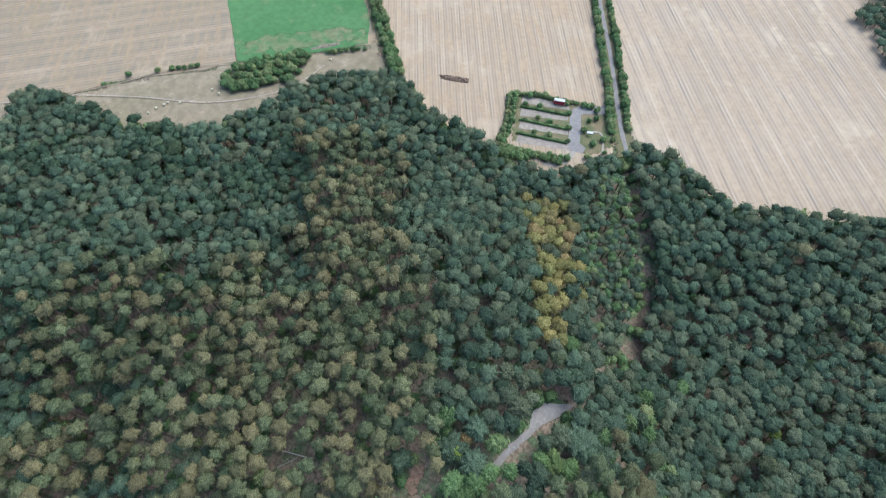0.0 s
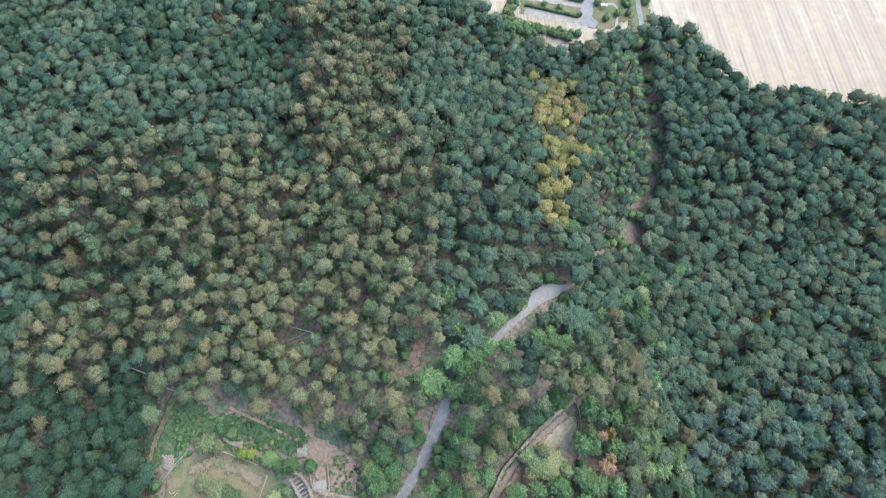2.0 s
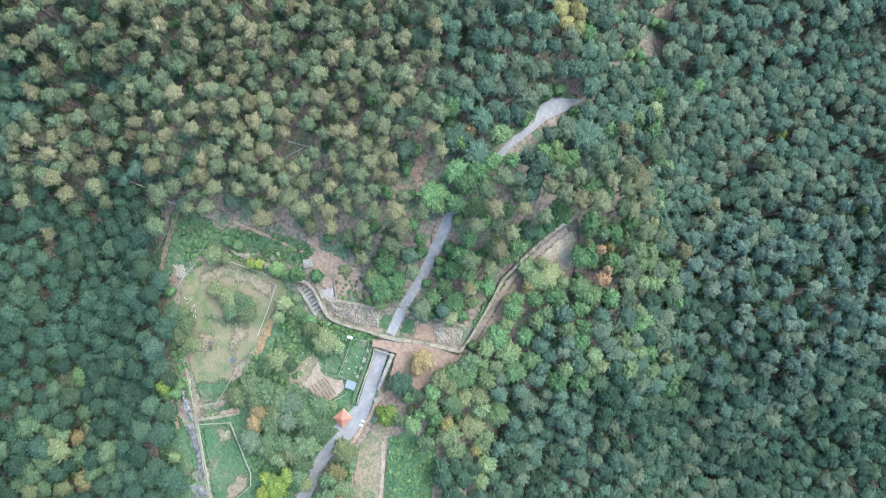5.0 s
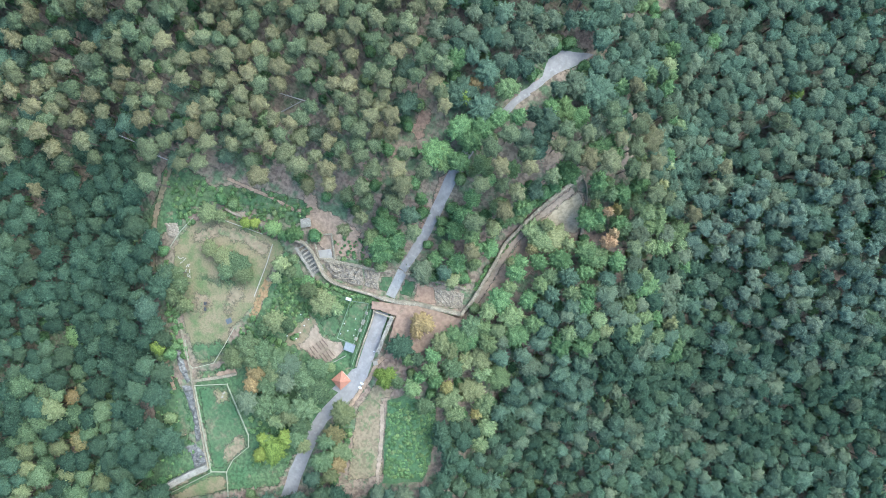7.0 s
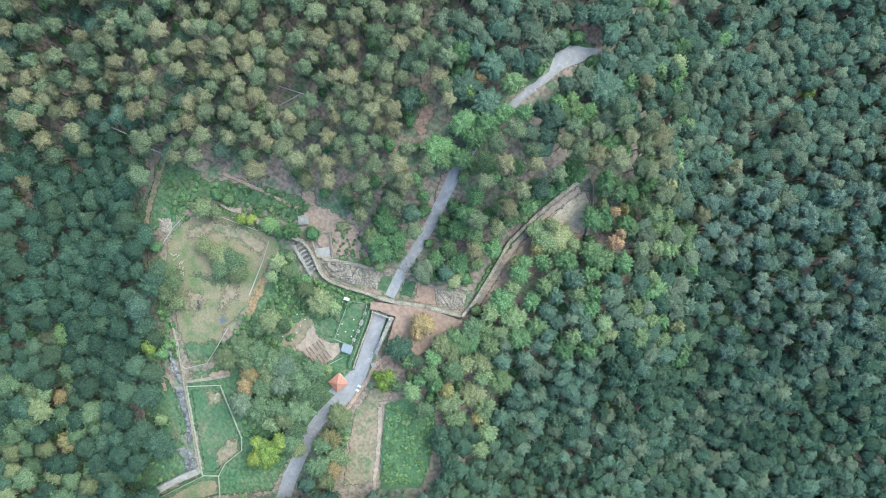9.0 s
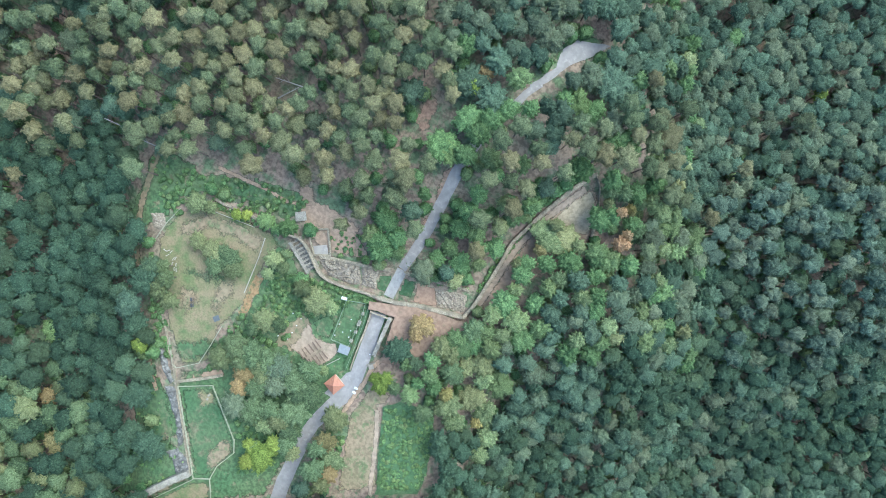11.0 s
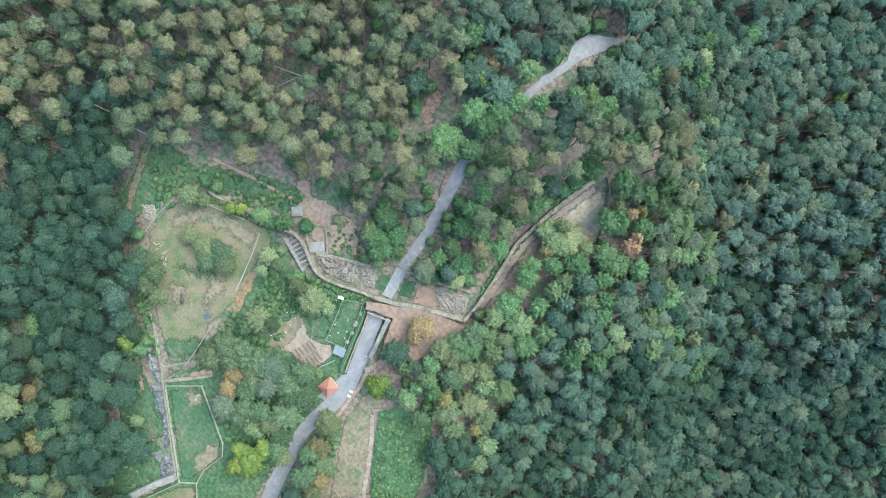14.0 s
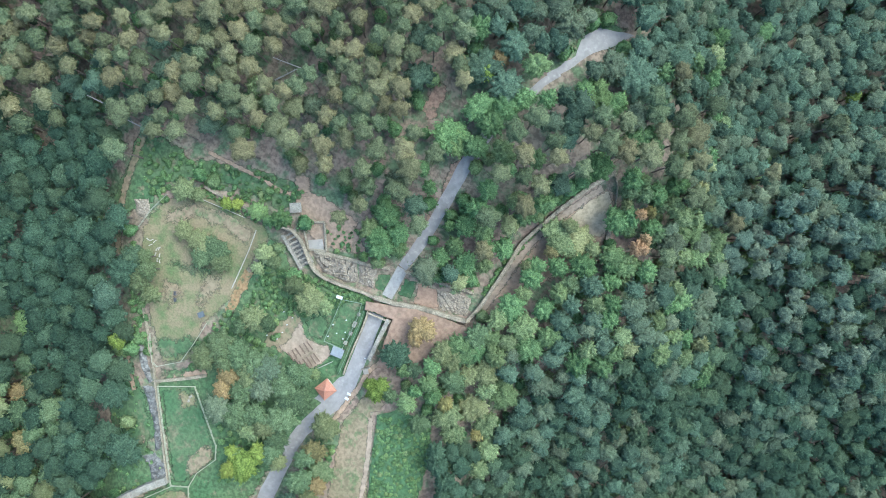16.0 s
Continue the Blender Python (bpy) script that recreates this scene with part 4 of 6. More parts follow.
HOLES = [  # open ground without trees
    [(-73.7, 16.2), (-60.5, 16.9), (-50.7, 9.8), (-41.7, 7.1), (-32.7, -5), (-20.6, -11.8), (-11.5, -9.6), (-4.7, -15.7), (3.7, -18.7), (9, -20.2), (8.2, -24.8), (-2.4, -30.9), (-11.5, -30.8), (-19.1, -38.4), (-26.7, -46.8), (-35.1, -55.1), (-41.9, -70.3), (-67.6, -70.2), (-93.5, -72.6), (-73.6, -61.8), (-77.8, -36.8), (-81.2, -18.6), (-82.5, 2.6), (-77.7, 11.6)],
    [(-20.6, -38.4), (-17.6, -33.1), (-8.5, -30.8), (-0.9, -23.3), (9.7, -23.3), (18.9, -16.4), (14.3, -24.8), (0.6, -32.4), (-11.5, -36.9), (-12.8, -43), (-0.9, -46.1), (-1.7, -62.9), (-6.2, -70.4), (-32.8, -70.3), (-28.2, -46)],
    [(32.8, 47.2), (36.4, 53.7), (40.4, 55.3), (50.6, 54.5), (44.7, 50.2), (38.1, 47.5), (32.8, 43.6), (27.1, 39.8), (25.9, 41.4)],
    [(8.5, 22.8), (4.4, 13.4), (0.6, 7), (-5.8, -2.7), (-9.7, -7.3), (-13, -9.6), (-13, -5), (-7.7, -1.2), (-2.1, 8.5), (1.3, 15.5), (2.8, 22)],
    [(-41.7, 6.3), (-36.4, 6.3), (-31.1, 2.6), (-19.1, -3.5), (-11.5, -5), (-4.7, -7.3), (11.3, -11.9), (10, -18.7), (-11.5, -14.1), (-32.7, -9.6)],
    [(-5.1, 30.3), (-4.4, 36.7), (0.3, 43.8), (2.7, 43.4), (3.4, 38.4), (-0.6, 30.1)],
    [(44.9, 19), (46.8, 14.2), (44.8, -5), (38.7, -6.5), (18.9, -9.6), (11.3, -18.7), (7.9, -18.7), (14.3, -6.5), (23.1, 4), (32.5, 12.6)],
    [(-81.9, 29.1), (-73.4, 29.7), (-67.3, 22.9), (-58.2, 20.7), (-71.9, 16.2), (-76.5, 11.6), (-85.7, 5.6), (-87.6, 16.4)],
    [(-58.2, 19.2), (-38.4, 16), (-32.5, 8.6), (-41.7, 6.8), (-52.2, 12.8)],
    [(-88.8, -31.3), (-79.6, -30.7), (-74.4, -50.4), (-79.7, -52)],
    [(40, 20), (45, 22.5), (48, 19), (48, 6), (46.5, 6)],
    # where tall crowns would hang over the paths
    [(29.8, 41.3), (32.1, 47.8), (36.6, 50.1), (46, 49), (40.7, 45), (34.5, 42.6), (29.8, 39), (24, 35.6), (23.1, 37.7)],
    [(7.7, 21.2), (8.5, 19), (4.8, 12.3), (1.4, 6.1), (-4.3, -2.5), (-7.5, -6.7), (-12, -8.8), (-12, -4.6), (-8.1, -1.1), (-2.9, 7.8), (-0.8, 14.2), (1.6, 20.2)],
    [(-32.8, 16.2), (-28.5, 17.5), (-20.9, 12), (-19, 5.2), (-17.8, -1.8), (-30.5, -0.4), (-34.6, 5.2)],
    [(-4.4, 28.3), (-4, 33.4), (-0.8, 38.4), (2.5, 39.5), (3.1, 35), (-0.1, 28.1)],
    [(41.2, 17.6), (43.1, 12.3), (40.4, 5.1), (39, 5.1), (30.7, 5.1), (18, -9.5), (11.7, -17.2), (6.1, -18.8), (3.4, -11.6), (10.3, -8.8), (17.2, -0.4), (29.8, 11.6)],
    [(-76.3, 27.3), (-65.8, 25.9), (-61.7, 20.3), (-65.9, 16.2), (-72.2, 10.7), (-77.7, 5.1), (-79.8, 14.8)],
    [(-81.1, -37.7), (-73.5, -36.2), (-70.3, -52), (-68.7, -59.1), (-78.1, -63.4), (-94.9, -67.6), (-82.8, -55)],
    [(-76.5, 2.4), (-75.5, -17.3), (-72.4, -34.2), (-68.5, -57.6), (-71.4, -57.5), (-75.5, -35.7), (-77.6, -17.3)],
    [(-72, 24), (-62, 27), (-48, 25), (-36, 22), (-33, 14), (-42, 8), (-58, 18)],
    [(-9, -14), (5, -13), (7, -24), (-8, -20)],
    [(-41.4, 46.9), (-32.3, 45.7), (-32.3, 41.5), (-41.5, 41.6)],
    [(10.6, -15.9), (17.8, -6.5), (26.2, 1.9), (36.6, 9.9), (38.5, 7.3), (30.5, 1.7), (22.1, -6.2), (15, -15.5), (12.4, -19.1)],
]
STRIP = [(46.7, 136.9), (65.5, 131.5), (61.5, 107.6), (61.0, 94.0), (53.5, 74.8), (49.6, 68), (41.5, 66), (41.8, 84.2), (44.5, 99.1), (44.1, 112.3)]
YOUNG = [(78.3, 142.7), (89.1, 144.6), (89.1, 131.8), (88.3, 118.5), (88.4, 108.1), (86.9, 99.6), (83.4, 89.6), (76.6, 77.5), (57.3, 73.2), (61.5, 93.7), (64.3, 112.7), (70.3, 131.9)]
RIDE = curve_points([(91.5, 149.0), (91.1, 135.1), (90.0, 121.0), (89.9, 109.1), (88.4, 100.5), (84.7, 90.5), (78.2, 77.4), (71.9, 69.1), (62.7, 66.3)], 1.5)
ORDER = random.Random(21)


def to_edge(x, y):
    """Distance to the wood's northern edge"""
    return float(np.hypot(EDGE_POINTS[:, 0] - x, EDGE_POINTS[:, 1] - y).min())


EDGE_POINTS = curve_points(EDGE, 3.0)


def zone(x, y):
    """Which trees grow where"""
    n = noise.noise((x * 0.022, y * 0.022, 0.3)) * 14
    u, v = x + n + ORDER.gauss(0, 4), y + 0.7 * n + ORDER.gauss(0, 5)
    if inside(x, y, YOUNG):
        return "young"
    if inside(x + 0.15 * n, y + 0.1 * n, STRIP):
        return "autumn_strip"
    if -128 < u < -50 and (18 if u > -80 else 36) < v < 112:
        return "pine"
    if -50 <= u < 12 and 18 < v < 100:
        return "pine"
    if -36 < u < -4 and 100 <= v < 168:
        return "pine"
    if 12 <= u < 62 and 4 < v < 36:
        return "pine_mix"
    if 78 < u < 150 and -32 < v < 18:
        return "fir"
    if u < -112 and -90 < v < -38:
        return "turning"
    if -60 < u < -8 and 0 < v <= 18:
        return "pine_mix"
    return "broad"


def forest():
    woods = {k: Wood(k) for k in ("oak", "lime", "olive", "pale", "deep", "pine", "fir", "autumn", "pale_gold", "fresh")}
    taken = {}
    cell = 7.0
    for x, y, r in STANDING:
        taken.setdefault((int(x // cell), int(y // cell)), []).append((x, y, 1.5 * r))
    singles = {}

    def free(x, y, gap):
        i, j = int(x // cell), int(y // cell)
        for a in (-1, 0, 1):
            for b in (-1, 0, 1):
                for p, q, g in taken.get((i + a, j + b), ()):
                    if (p - x) ** 2 + (q - y) ** 2 < (0.5 * (gap + g)) ** 2:
                        return False
        return True

    n = 42000
    xs = np.array([ORDER.uniform(-215, 225) for _ in range(n)])
    ys = np.array([ORDER.uniform(-124, 222) for _ in range(n)])
    ok = inside(xs, ys, WOOD)
    for h in HOLES:
        ok &= ~inside(xs, ys, h)
    for x, y in zip(xs[ok], ys[ok]):
        x, y = float(x), float(y)
        z = zone(x, y)
        to_ride = float(np.hypot(RIDE[:, 0] - x, RIDE[:, 1] - y).min()) if 55 < x < 100 and 58 < y < 155 else 99
        if to_ride < 3.3:
            continue
        r = ORDER.random()
        if z == "pine":
            kind = "pine" if r < (0.64 if x < -55 else 0.86) else "oak"
        elif z == "pine_mix":
            kind = "pine" if r < 0.6 else "oak" if r < 0.9 else "fresh"
        elif z == "fir":
            kind = "fir" if r < 0.62 else "oak"
        elif z == "turning":
            kind = "olive" if r < 0.6 else "oak"
        elif z == "autumn_strip":
            kind = ("autumn" if r < 0.5 else "pale_gold" if r < 0.85 else "oak") if y > 100 else ("pale_gold" if r < 0.72 else "autumn" if r < 0.8 else "oak") if y > 71 else "fresh" if r < 0.7 else "oak"
        elif z == "young":
            kind = "lime" if r < 0.3 else "oak"
        else:
            kind = "oak" if r < 0.97 or x < -78 or y < -10 else "pine" if r < 0.994 else "fresh" if r < 0.997 and y < 60 else "oak"
        if kind == "oak" and -70 < x + ORDER.gauss(0, 7) < 74 and -34 < y + ORDER.gauss(0, 9) < 45 and ORDER.random() < (0.4 if y < -8 else 0.5):
            kind = "lime" if ORDER.random() < 0.6 else "pale"
        # deep leaves also paint in shaded slopes and the shadow east of the bramble
        if kind == "oak" and z != "young" and 0.5 + 0.4 * noise.noise((x * 0.035, y * 0.035, 4)) + ORDER.uniform(-0.2, 0.2) < (0.86 if x < -78 and y < 38 or -4 < x < 9 and y < -46 else 0.52 if x > 48 and y < -25 else 0.48 if y < -38 else 0.42 if x < -40 and y > 60 else (0.28 if y > 20 else 0.36) if x > 62 else 0.1 if x > -75 and -50 < y < 60 else 0.3):
            kind = "deep"
        if kind in ("pine", "fir") and y > 80 and to_edge(x, y) < 6:
            kind = "oak"
        size = ORDER.uniform(2.5, 3.6) if kind in ("pine", "fir") else ORDER.uniform(3.2, 5.2) if x < -82 and y < 22 else ORDER.uniform(2.7, 4.0) if y > 75 else ORDER.uniform(2.5, 3.5) if x > 60 and y > 12 else ORDER.uniform(2.8, 4.1) if -14 < x < 62 and y < -18 else ORDER.uniform(2.9, 4.4) if x > 25 and y < 12 else ORDER.uniform(2.8, 4.6)
        if z == "young":
            size = ORDER.uniform(1.7, 2.3)
        gap = (0.9 if z == "young" else 1.0) * size * ((0.95 if y > 95 else 1.08) if kind == "pine" else 1.06 if kind == "fir" else 0.9 if x > 60 and y < 75 else 0.88 if y > 85 else 1.0)
        if not free(x, y, gap):
            continue
        o = 0.55 * size
        if y < 100 and any(inside(x + a * k, y + b * k, h) for k, h in [(1.5, HOLES[2])] + [(1.0, h) for h in HOLES[11:]] for a, b in ((o, 0), (-o, 0), (0, o), (0, -o))):
            continue
        taken.setdefault((int(x // cell), int(y // cell)), []).append((x, y, gap))
        tall = ORDER.uniform(0.62, 0.82) if kind == "fir" else ORDER.uniform(0.85, 1.2) if kind == "pine" else ORDER.uniform(0.9, 1.06)
        near = -82 < x < 84 and -80 < y < 64
        if y > 80 and to_edge(x, y) < 5.0 and kind not in ("pine", "fir"):
            tall *= 0.92
        if near and singles.get(kind, 0) < {"oak": 40, "lime": 80, "deep": 40, "pine": 220, "fir": 60}.get(kind, 8):
            singles[kind] = singles.get(kind, 0) + 1
            plant(kind, x, y, size, tall, ORDER)
        else:
            woods[kind].add(x, y, size, tall, ORDER, -140 < x < 140 and y < 90)
    # the wood beyond the eastern field
    far = [(234.1, 235.6), (243.5, 245.1), (261.7, 262.4), (344.1, 271.2), (283.8, 181.6), (236.1, 193.2), (232.2, 203.5), (233.9, 217.9)]
    for _ in range(4000):
        x, y = ORDER.uniform(225, 350), ORDER.uniform(175, 290)
        if inside(x, y, far) and free(x, y, 3.4):
            taken.setdefault((int(x // cell), int(y // cell)), []).append((x, y, 3.4))
            woods["oak"].add(x, y, ORDER.uniform(2.4, 3.6), 0.25, ORDER, False)
    # younger trees and shrubs that fill the gaps
    under = Wood("bush")
    for x, y in zip(xs[ok][::4], ys[ok][::4]):
        x, y = float(x), float(y)
        z = zone(x, y)
        size = ORDER.uniform(1.7, 2.6)
        if 55 < x < 100 and 58 < y < 155 and float(np.hypot(RIDE[:, 0] - x, RIDE[:, 1] - y).min()) < 0.8:
            continue
        if z == "pine" and (noise.noise((x * 0.07, y * 0.07, 8)) < -0.32 or y > 120):
            continue
        rim = y > 80 and to_edge(x, y) < 3.5
        if free(x, y, -size * 1.2 if rim else -size * (0.6 if z == "fir" else -0.4)):
            taken.setdefault((int(x // cell), int(y // cell)), []).append((x, y, size))
            under.add(x, y, size, 1.0, ORDER, False)
    inner = len(under.parts)
    # the wood's northern rim is leafy down to the ground
    for x, y in EDGE_POINTS:
        for _ in range(4):
            p, q = float(x) + ORDER.uniform(-3.4, 3.4), float(y) + ORDER.uniform(-4.5, 1.0)
            if inside(p, q, WOOD):
                under.add(p, q, ORDER.uniform(1.8, 2.7), 1.0, ORDER, False)
    for k, (v, f, x, y, tall, tint, core) in enumerate(under.parts):
        lift = ORDER.uniform(1.0, 2.2) if k < inner else ORDER.uniform(2.0, 3.2)
        under.parts[k] = ((v - np.array([0, 0, gz(x, y)])) * np.array([1, 1, lift]) + np.array([0, 0, gz(x, y)]), f, x, y, tall, tint, core)
    under.build("undergrowth", "young trees and green shrubs between the trunks")
    woods["oak"].build("broadleaf_wood", "dense broadleaf wood of many dark green crowns")
    woods["pine"].build("pine_wood", "pine wood of many olive rounded crowns")
    woods["fir"].build("pine_wood", "pine wood of many blue-green rounded crowns")
    woods["autumn"].build("broadleaf_wood", "strip of broadleaf trees turning yellow and ochre")
    woods["lime"].build("broadleaf_wood", "broadleaf wood of brightened olive green crowns beside the castle")
    woods["olive"].build("broadleaf_wood", "broadleaf wood of dull olive crowns below the castle")
    woods["pale"].build("broadleaf_wood", "broadleaf wood of pale olive crowns beside the castle")
    woods["deep"].build("broadleaf_wood", "dense broadleaf wood of deep green crowns, partly darkened for shade")
    woods["pale_gold"].build("broadleaf_wood", "strip of broadleaf trees turning golden")
    woods["fresh"].build("broadleaf_wood", "scattered bright green broadleaf trees in the wood")


STANDING = []
# trees and bushes that stand out, one by one
for look_name, lower, spots in (
    ("pine", None, [(-18.8, 54, 2.8), (-24, 53.5, 2.6), (-22.5, 51, 2.6), (-13.4, 48.8, 3), (-30, 53.4, 3), (-32.1, 49.9, 3.2), (-24, 47, 2.8), (-15.1, 41.6, 2.8), (-6.2, 44.7, 2.8), (-1.3, 46.4, 2.8), (1.4, 51.5, 3.8), (-13.9, 37, 3), (-8.6, 36.7, 3.2), (-8.8, 31.8, 2.6), (-17.3, 33.7, 3), (-24.3, 35.7, 2.6), (-25, 39.8, 2.6), (-30.6, 27.5, 2.6), (-23.5, 28.9, 2.8), (-21.5, 25.3, 3), (-14.6, 22.7, 3.4), (-7.9, 22.4, 3.4), (-0.9, 21.1, 3), (-4.9, 5.3, 3)]),
    ("pine", None, [(17.1, 25.7, 3.2), (22.1, 29, 3.2), (19.5, 21, 3), (27, 20.2, 2.8), (14.1, 16.6, 3), (12.1, 7, 3.4), (11.1, -1.1, 3), (20.5, 9.6, 3.2), (26.4, 23.6, 2.8), (35, 25.6, 2.8), (33, 17.7, 2.8), (43.2, 28.5, 2.8), (48.8, 21.1, 4), (63, 27.4, 4.4), (55.8, 19.3, 3.2), (37.4, 29.5, 3), (-16.9, 14.3, 3), (-18.1, 18.3, 3), (-27, 19.8, 2.8), (-24, 7.1, 2.4)]),
    ("pine", None, [(-61.5, 57.7, 3), (-77.5, 56.3, 2.8), (-84.8, 55.5, 2.8), (-44, 54.6, 3), (-45.2, 48.9, 3.4), (-50.8, 42, 3.4), (-79.5, 41.5, 3.4), (-73.9, 42.1, 2.6), (-90.4, 50.2, 2.6), (-81.8, 50.5, 2.6), (-78.3, 33, 4), (-93.4, 45.6, 2.8), (-109.2, 45.1, 3.2), (-45.8, 34.5, 3.2), (-39, 28.9, 3.8), (-54.1, 32.9, 2.8), (-67.1, 31.7, 2.6), (-64.1, 28.5, 3), (-78.9, 23.6, 3.6), (-47.3, 23.5, 3.8), (-31.1, 41.3, 2.8), (-41.6, 39, 2.8)]),
    ("oak", None, [(48, 41.3, 6.4), (42.2, 43.3, 4.4), (53.4, 37.5, 4.4), (11, 42.7, 5.4), (16.1, 38, 5)]),
    ("lime", None, [(-14.8, -0.1, 4), (9, 23.8, 3.6), (12.5, 28.9, 4), (15.9, 32.4, 4), (20.3, 34.9, 3.4), (9.7, 32.9, 4.4), (16.9, -0.4, 3.4), (-2.2, 14.6, 2.4)]),
    ("deep", None, [(-93.7, -25.8, 6.8), (-102.7, -30.9, 5), (-80.3, -6.1, 5.6), (-78.1, -2.6, 4), (-98.8, -38.3, 3.4), (-89.4, -51.3, 4.6)]),
    ("fresh", None, [(38.4, 36.7, 4), (43, 34.3, 3.6), (35.3, 37.6, 3.2), (3.2, 26.6, 5.6), (-115.7, -20.8, 4.6), (5.1, 24.6, 3.6), (-19.3, -2.6, 1.6), (2.7, 5.2, 1.8)]),
    ("yellow", None, [(11.6, 41.4, 2.4), (-83.3, -24.3, 2.6), (116.8, 42.1, 2.6)]),
    ("autumn", None, [(14.6, 44.5, 2.6), (-115.4, -54.5, 4.4), (-116.6, -40.6, 3.8)]),
    ("pale", None, [(-66, 14.9, 3.7), (-44.9, -1.9, 3.3), (-47.1, -5.6, 2.1), (-41.3, -0.4, 1.8), (-33.5, -13.7, 4.7), (-29.6, -15.9, 2.4), (8.3, -33.6, 3.6), (18, -18.5, 2.4), (30.7, 1, 3.6), (33.9, 5.3, 2.4), (40.4, -0.8, 2.7), (-31.1, -58.6, 4.3), (-49.4, -47.8, 3.5)]),
    ("pale", 0.42, [(-62.9, 13.6, 2.4)]),
    ("olive", None, [(-74.6, -5.9, 3.3), (-76.6, -9.1, 3.6), (-74, -12.3, 3), (-75.5, -2.6, 2.4), (-42.3, -4.1, 2.2), (-37.2, -9.9, 3), (-47.4, -18.6, 4.3), (-51, -20.4, 2.7), (-43.8, -19.6, 2.7), (-56.1, -25.4, 4.8), (-60.5, -28.3, 3.9), (-51.8, -27.6, 4.7), (-47.4, -30, 4.3), (-55, -29.8, 3.5), (-50.4, -37.1, 4.3), (-52.5, -43.5, 4.3), (-48.9, -32.7, 4.3), (-39.5, -35.7, 5.3), (-37, -39.8, 5.1), (-40.2, -44.1, 5.1), (-35.8, -32.8, 3.9), (-44.6, -46.3, 4.3), (-41.7, -50, 3.5), (-47.5, -43.4, 3.9), (-43.1, -53.2, 3.6), (-41.4, -55.8, 2.7), (-29.3, -46.6, 4.3), (-35.9, -60.5, 3.9), (-33.7, -64.6, 3), (-34.7, -54.7, 3.1), (3.5, -29.8, 3.3), (34.5, -10, 3.3), (-12.6, -38.4, 2.4), (22.5, -4.9, 1.8)]),
    ("olive", 0.4, [(-66.9, 4.1, 3.1), (-62.9, 1.4, 3.7), (-58.8, -0.9, 4.4), (-57.1, -4.3, 3.1), (-62.3, -2.5, 3.4)]),
    ("oak", None, [(-56.7, -41.8, 4.7), (-44.4, -31.9, 5.1), (-45.6, -36.7, 3.9)]),
    ("lime", None, [(-8.9, -32.1, 2.4), (-6, -37.3, 2.1), (-1.6, -38.9, 3.0), (9.7, -27.2, 3.6), (13.8, -24.2, 3.3), (23.9, -8.1, 3.4), (27.2, -16.1, 3.3), (21.8, -12.2, 2.7), (48.6, 7.4, 3.3), (47.5, 5, 2.7)]),
    ("lime", 0.42, [(-32.7, -33.4, 1.9), (-38, -7.6, 2.7)]),
    ("fresh", None, [(-52.7, -53.4, 2.1)]),
    ("fresh", 0.42, [(-47, 9.2, 3.1), (-44.5, 6.9, 1.9)]),
    ("yellow", None, [(-50.5, -56.2, 5.0), (-46.2, -53.3, 3.0), (-54.2, -57.6, 2.7), (-53.4, -53, 2.1), (-15.8, -37, 3.7), (-17.7, -35.5, 2.1)]),
    ("yellow", 0.42, [(-55.5, 11.4, 2.1), (-52.6, 11.1, 1.9)]),
    ("autumn", None, [(-54.1, -33.2, 3.9), (-55.6, -36.9, 3.2), (-4.2, -21.4, 4), (-6, -23.9, 2.4), (-32.3, -53, 3.6), (-31.6, -62.1, 3), (29.1, -1.4, 2.1)]),
    ("pale", 0.85, [(12.5, -37.8, 3.3)]),
    ("pale_gold", None, [(1.7, -40.9, 2.4), (53.9, 8.7, 1.9), (10.5, -50.8, 2.4)]),
    ("olive", None, [(47.7, 13.8, 2.7), (47.1, 10.6, 1.9), (51.7, 13, 2.7), (56.3, 10.4, 2.7), (56.5, 3.2, 3)]),
    ("lime", None, [(51.1, 16.4, 2.1), (45.2, -4.9, 3.0), (44.4, -9.3, 3.3), (48.9, -3.4, 2.7)]),
    ("orange", None, [(50.8, 8.1, 1.9), (51.3, -0.5, 2.8), (53, 1.7, 1.9)]),
    ("lime", None, [(12.2, 13.9, 3.2), (7, 5.4, 3.6), (4.1, 0.2, 3.2), (6.9, -4.6, 3.8), (21.7, 8.2, 3.8), (23.4, 20.9, 2.9), (-15.3, 2.5, 3.8), (-10.3, -0.5, 2.9), (19.1, 11.2, 2.7), (31, -5.4, 3.2), (44.9, -2.6, 4), (37.5, -5.4, 4), (55.6, 13.4, 3.4)]),
    ("lime", None, [(9.6, 9.8, 3.4), (11.7, 4.1, 3.6), (0.4, -3.1, 3.2), (12.4, -0.3, 3), (15.6, 22.3, 3.6), (-12.9, 8.3, 4.2), (-10.1, 3.4, 3.6), (-17.5, 4.6, 3.2), (11.9, -4.9, 2.5), (24.8, -5.4, 3.6), (45.2, 6.5, 4.2), (48.2, -5.4, 3.8), (55.2, 4.7, 3.4), (47.8, 16.4, 3.4)]),
    ("pale", 0.45, [(30.8, 3.8, 4.4), (36.8, 1.6, 4.8), (34.1, 0.1, 3.6)]),
    ("deep", 0.7, [(-85.4, -38.3, 5.2), (-82.6, -32, 4.1), (-81.7, -52.4, 5.2), (-86.8, -49.1, 4.5), (-84.8, -18.3, 4.5), (-81.6, -22, 3.2)]),
    ("lime", None, [(6.3, -26.8, 5), (-1.7, -31.3, 3.4), (18.8, -15.5, 4.8), (15.5, -18.8, 3.4), (23.6, -26.3, 4.5), (17.4, -39.3, 4.8), (-8.3, -40.5, 3.4), (22.1, -20.8, 4.5)]),
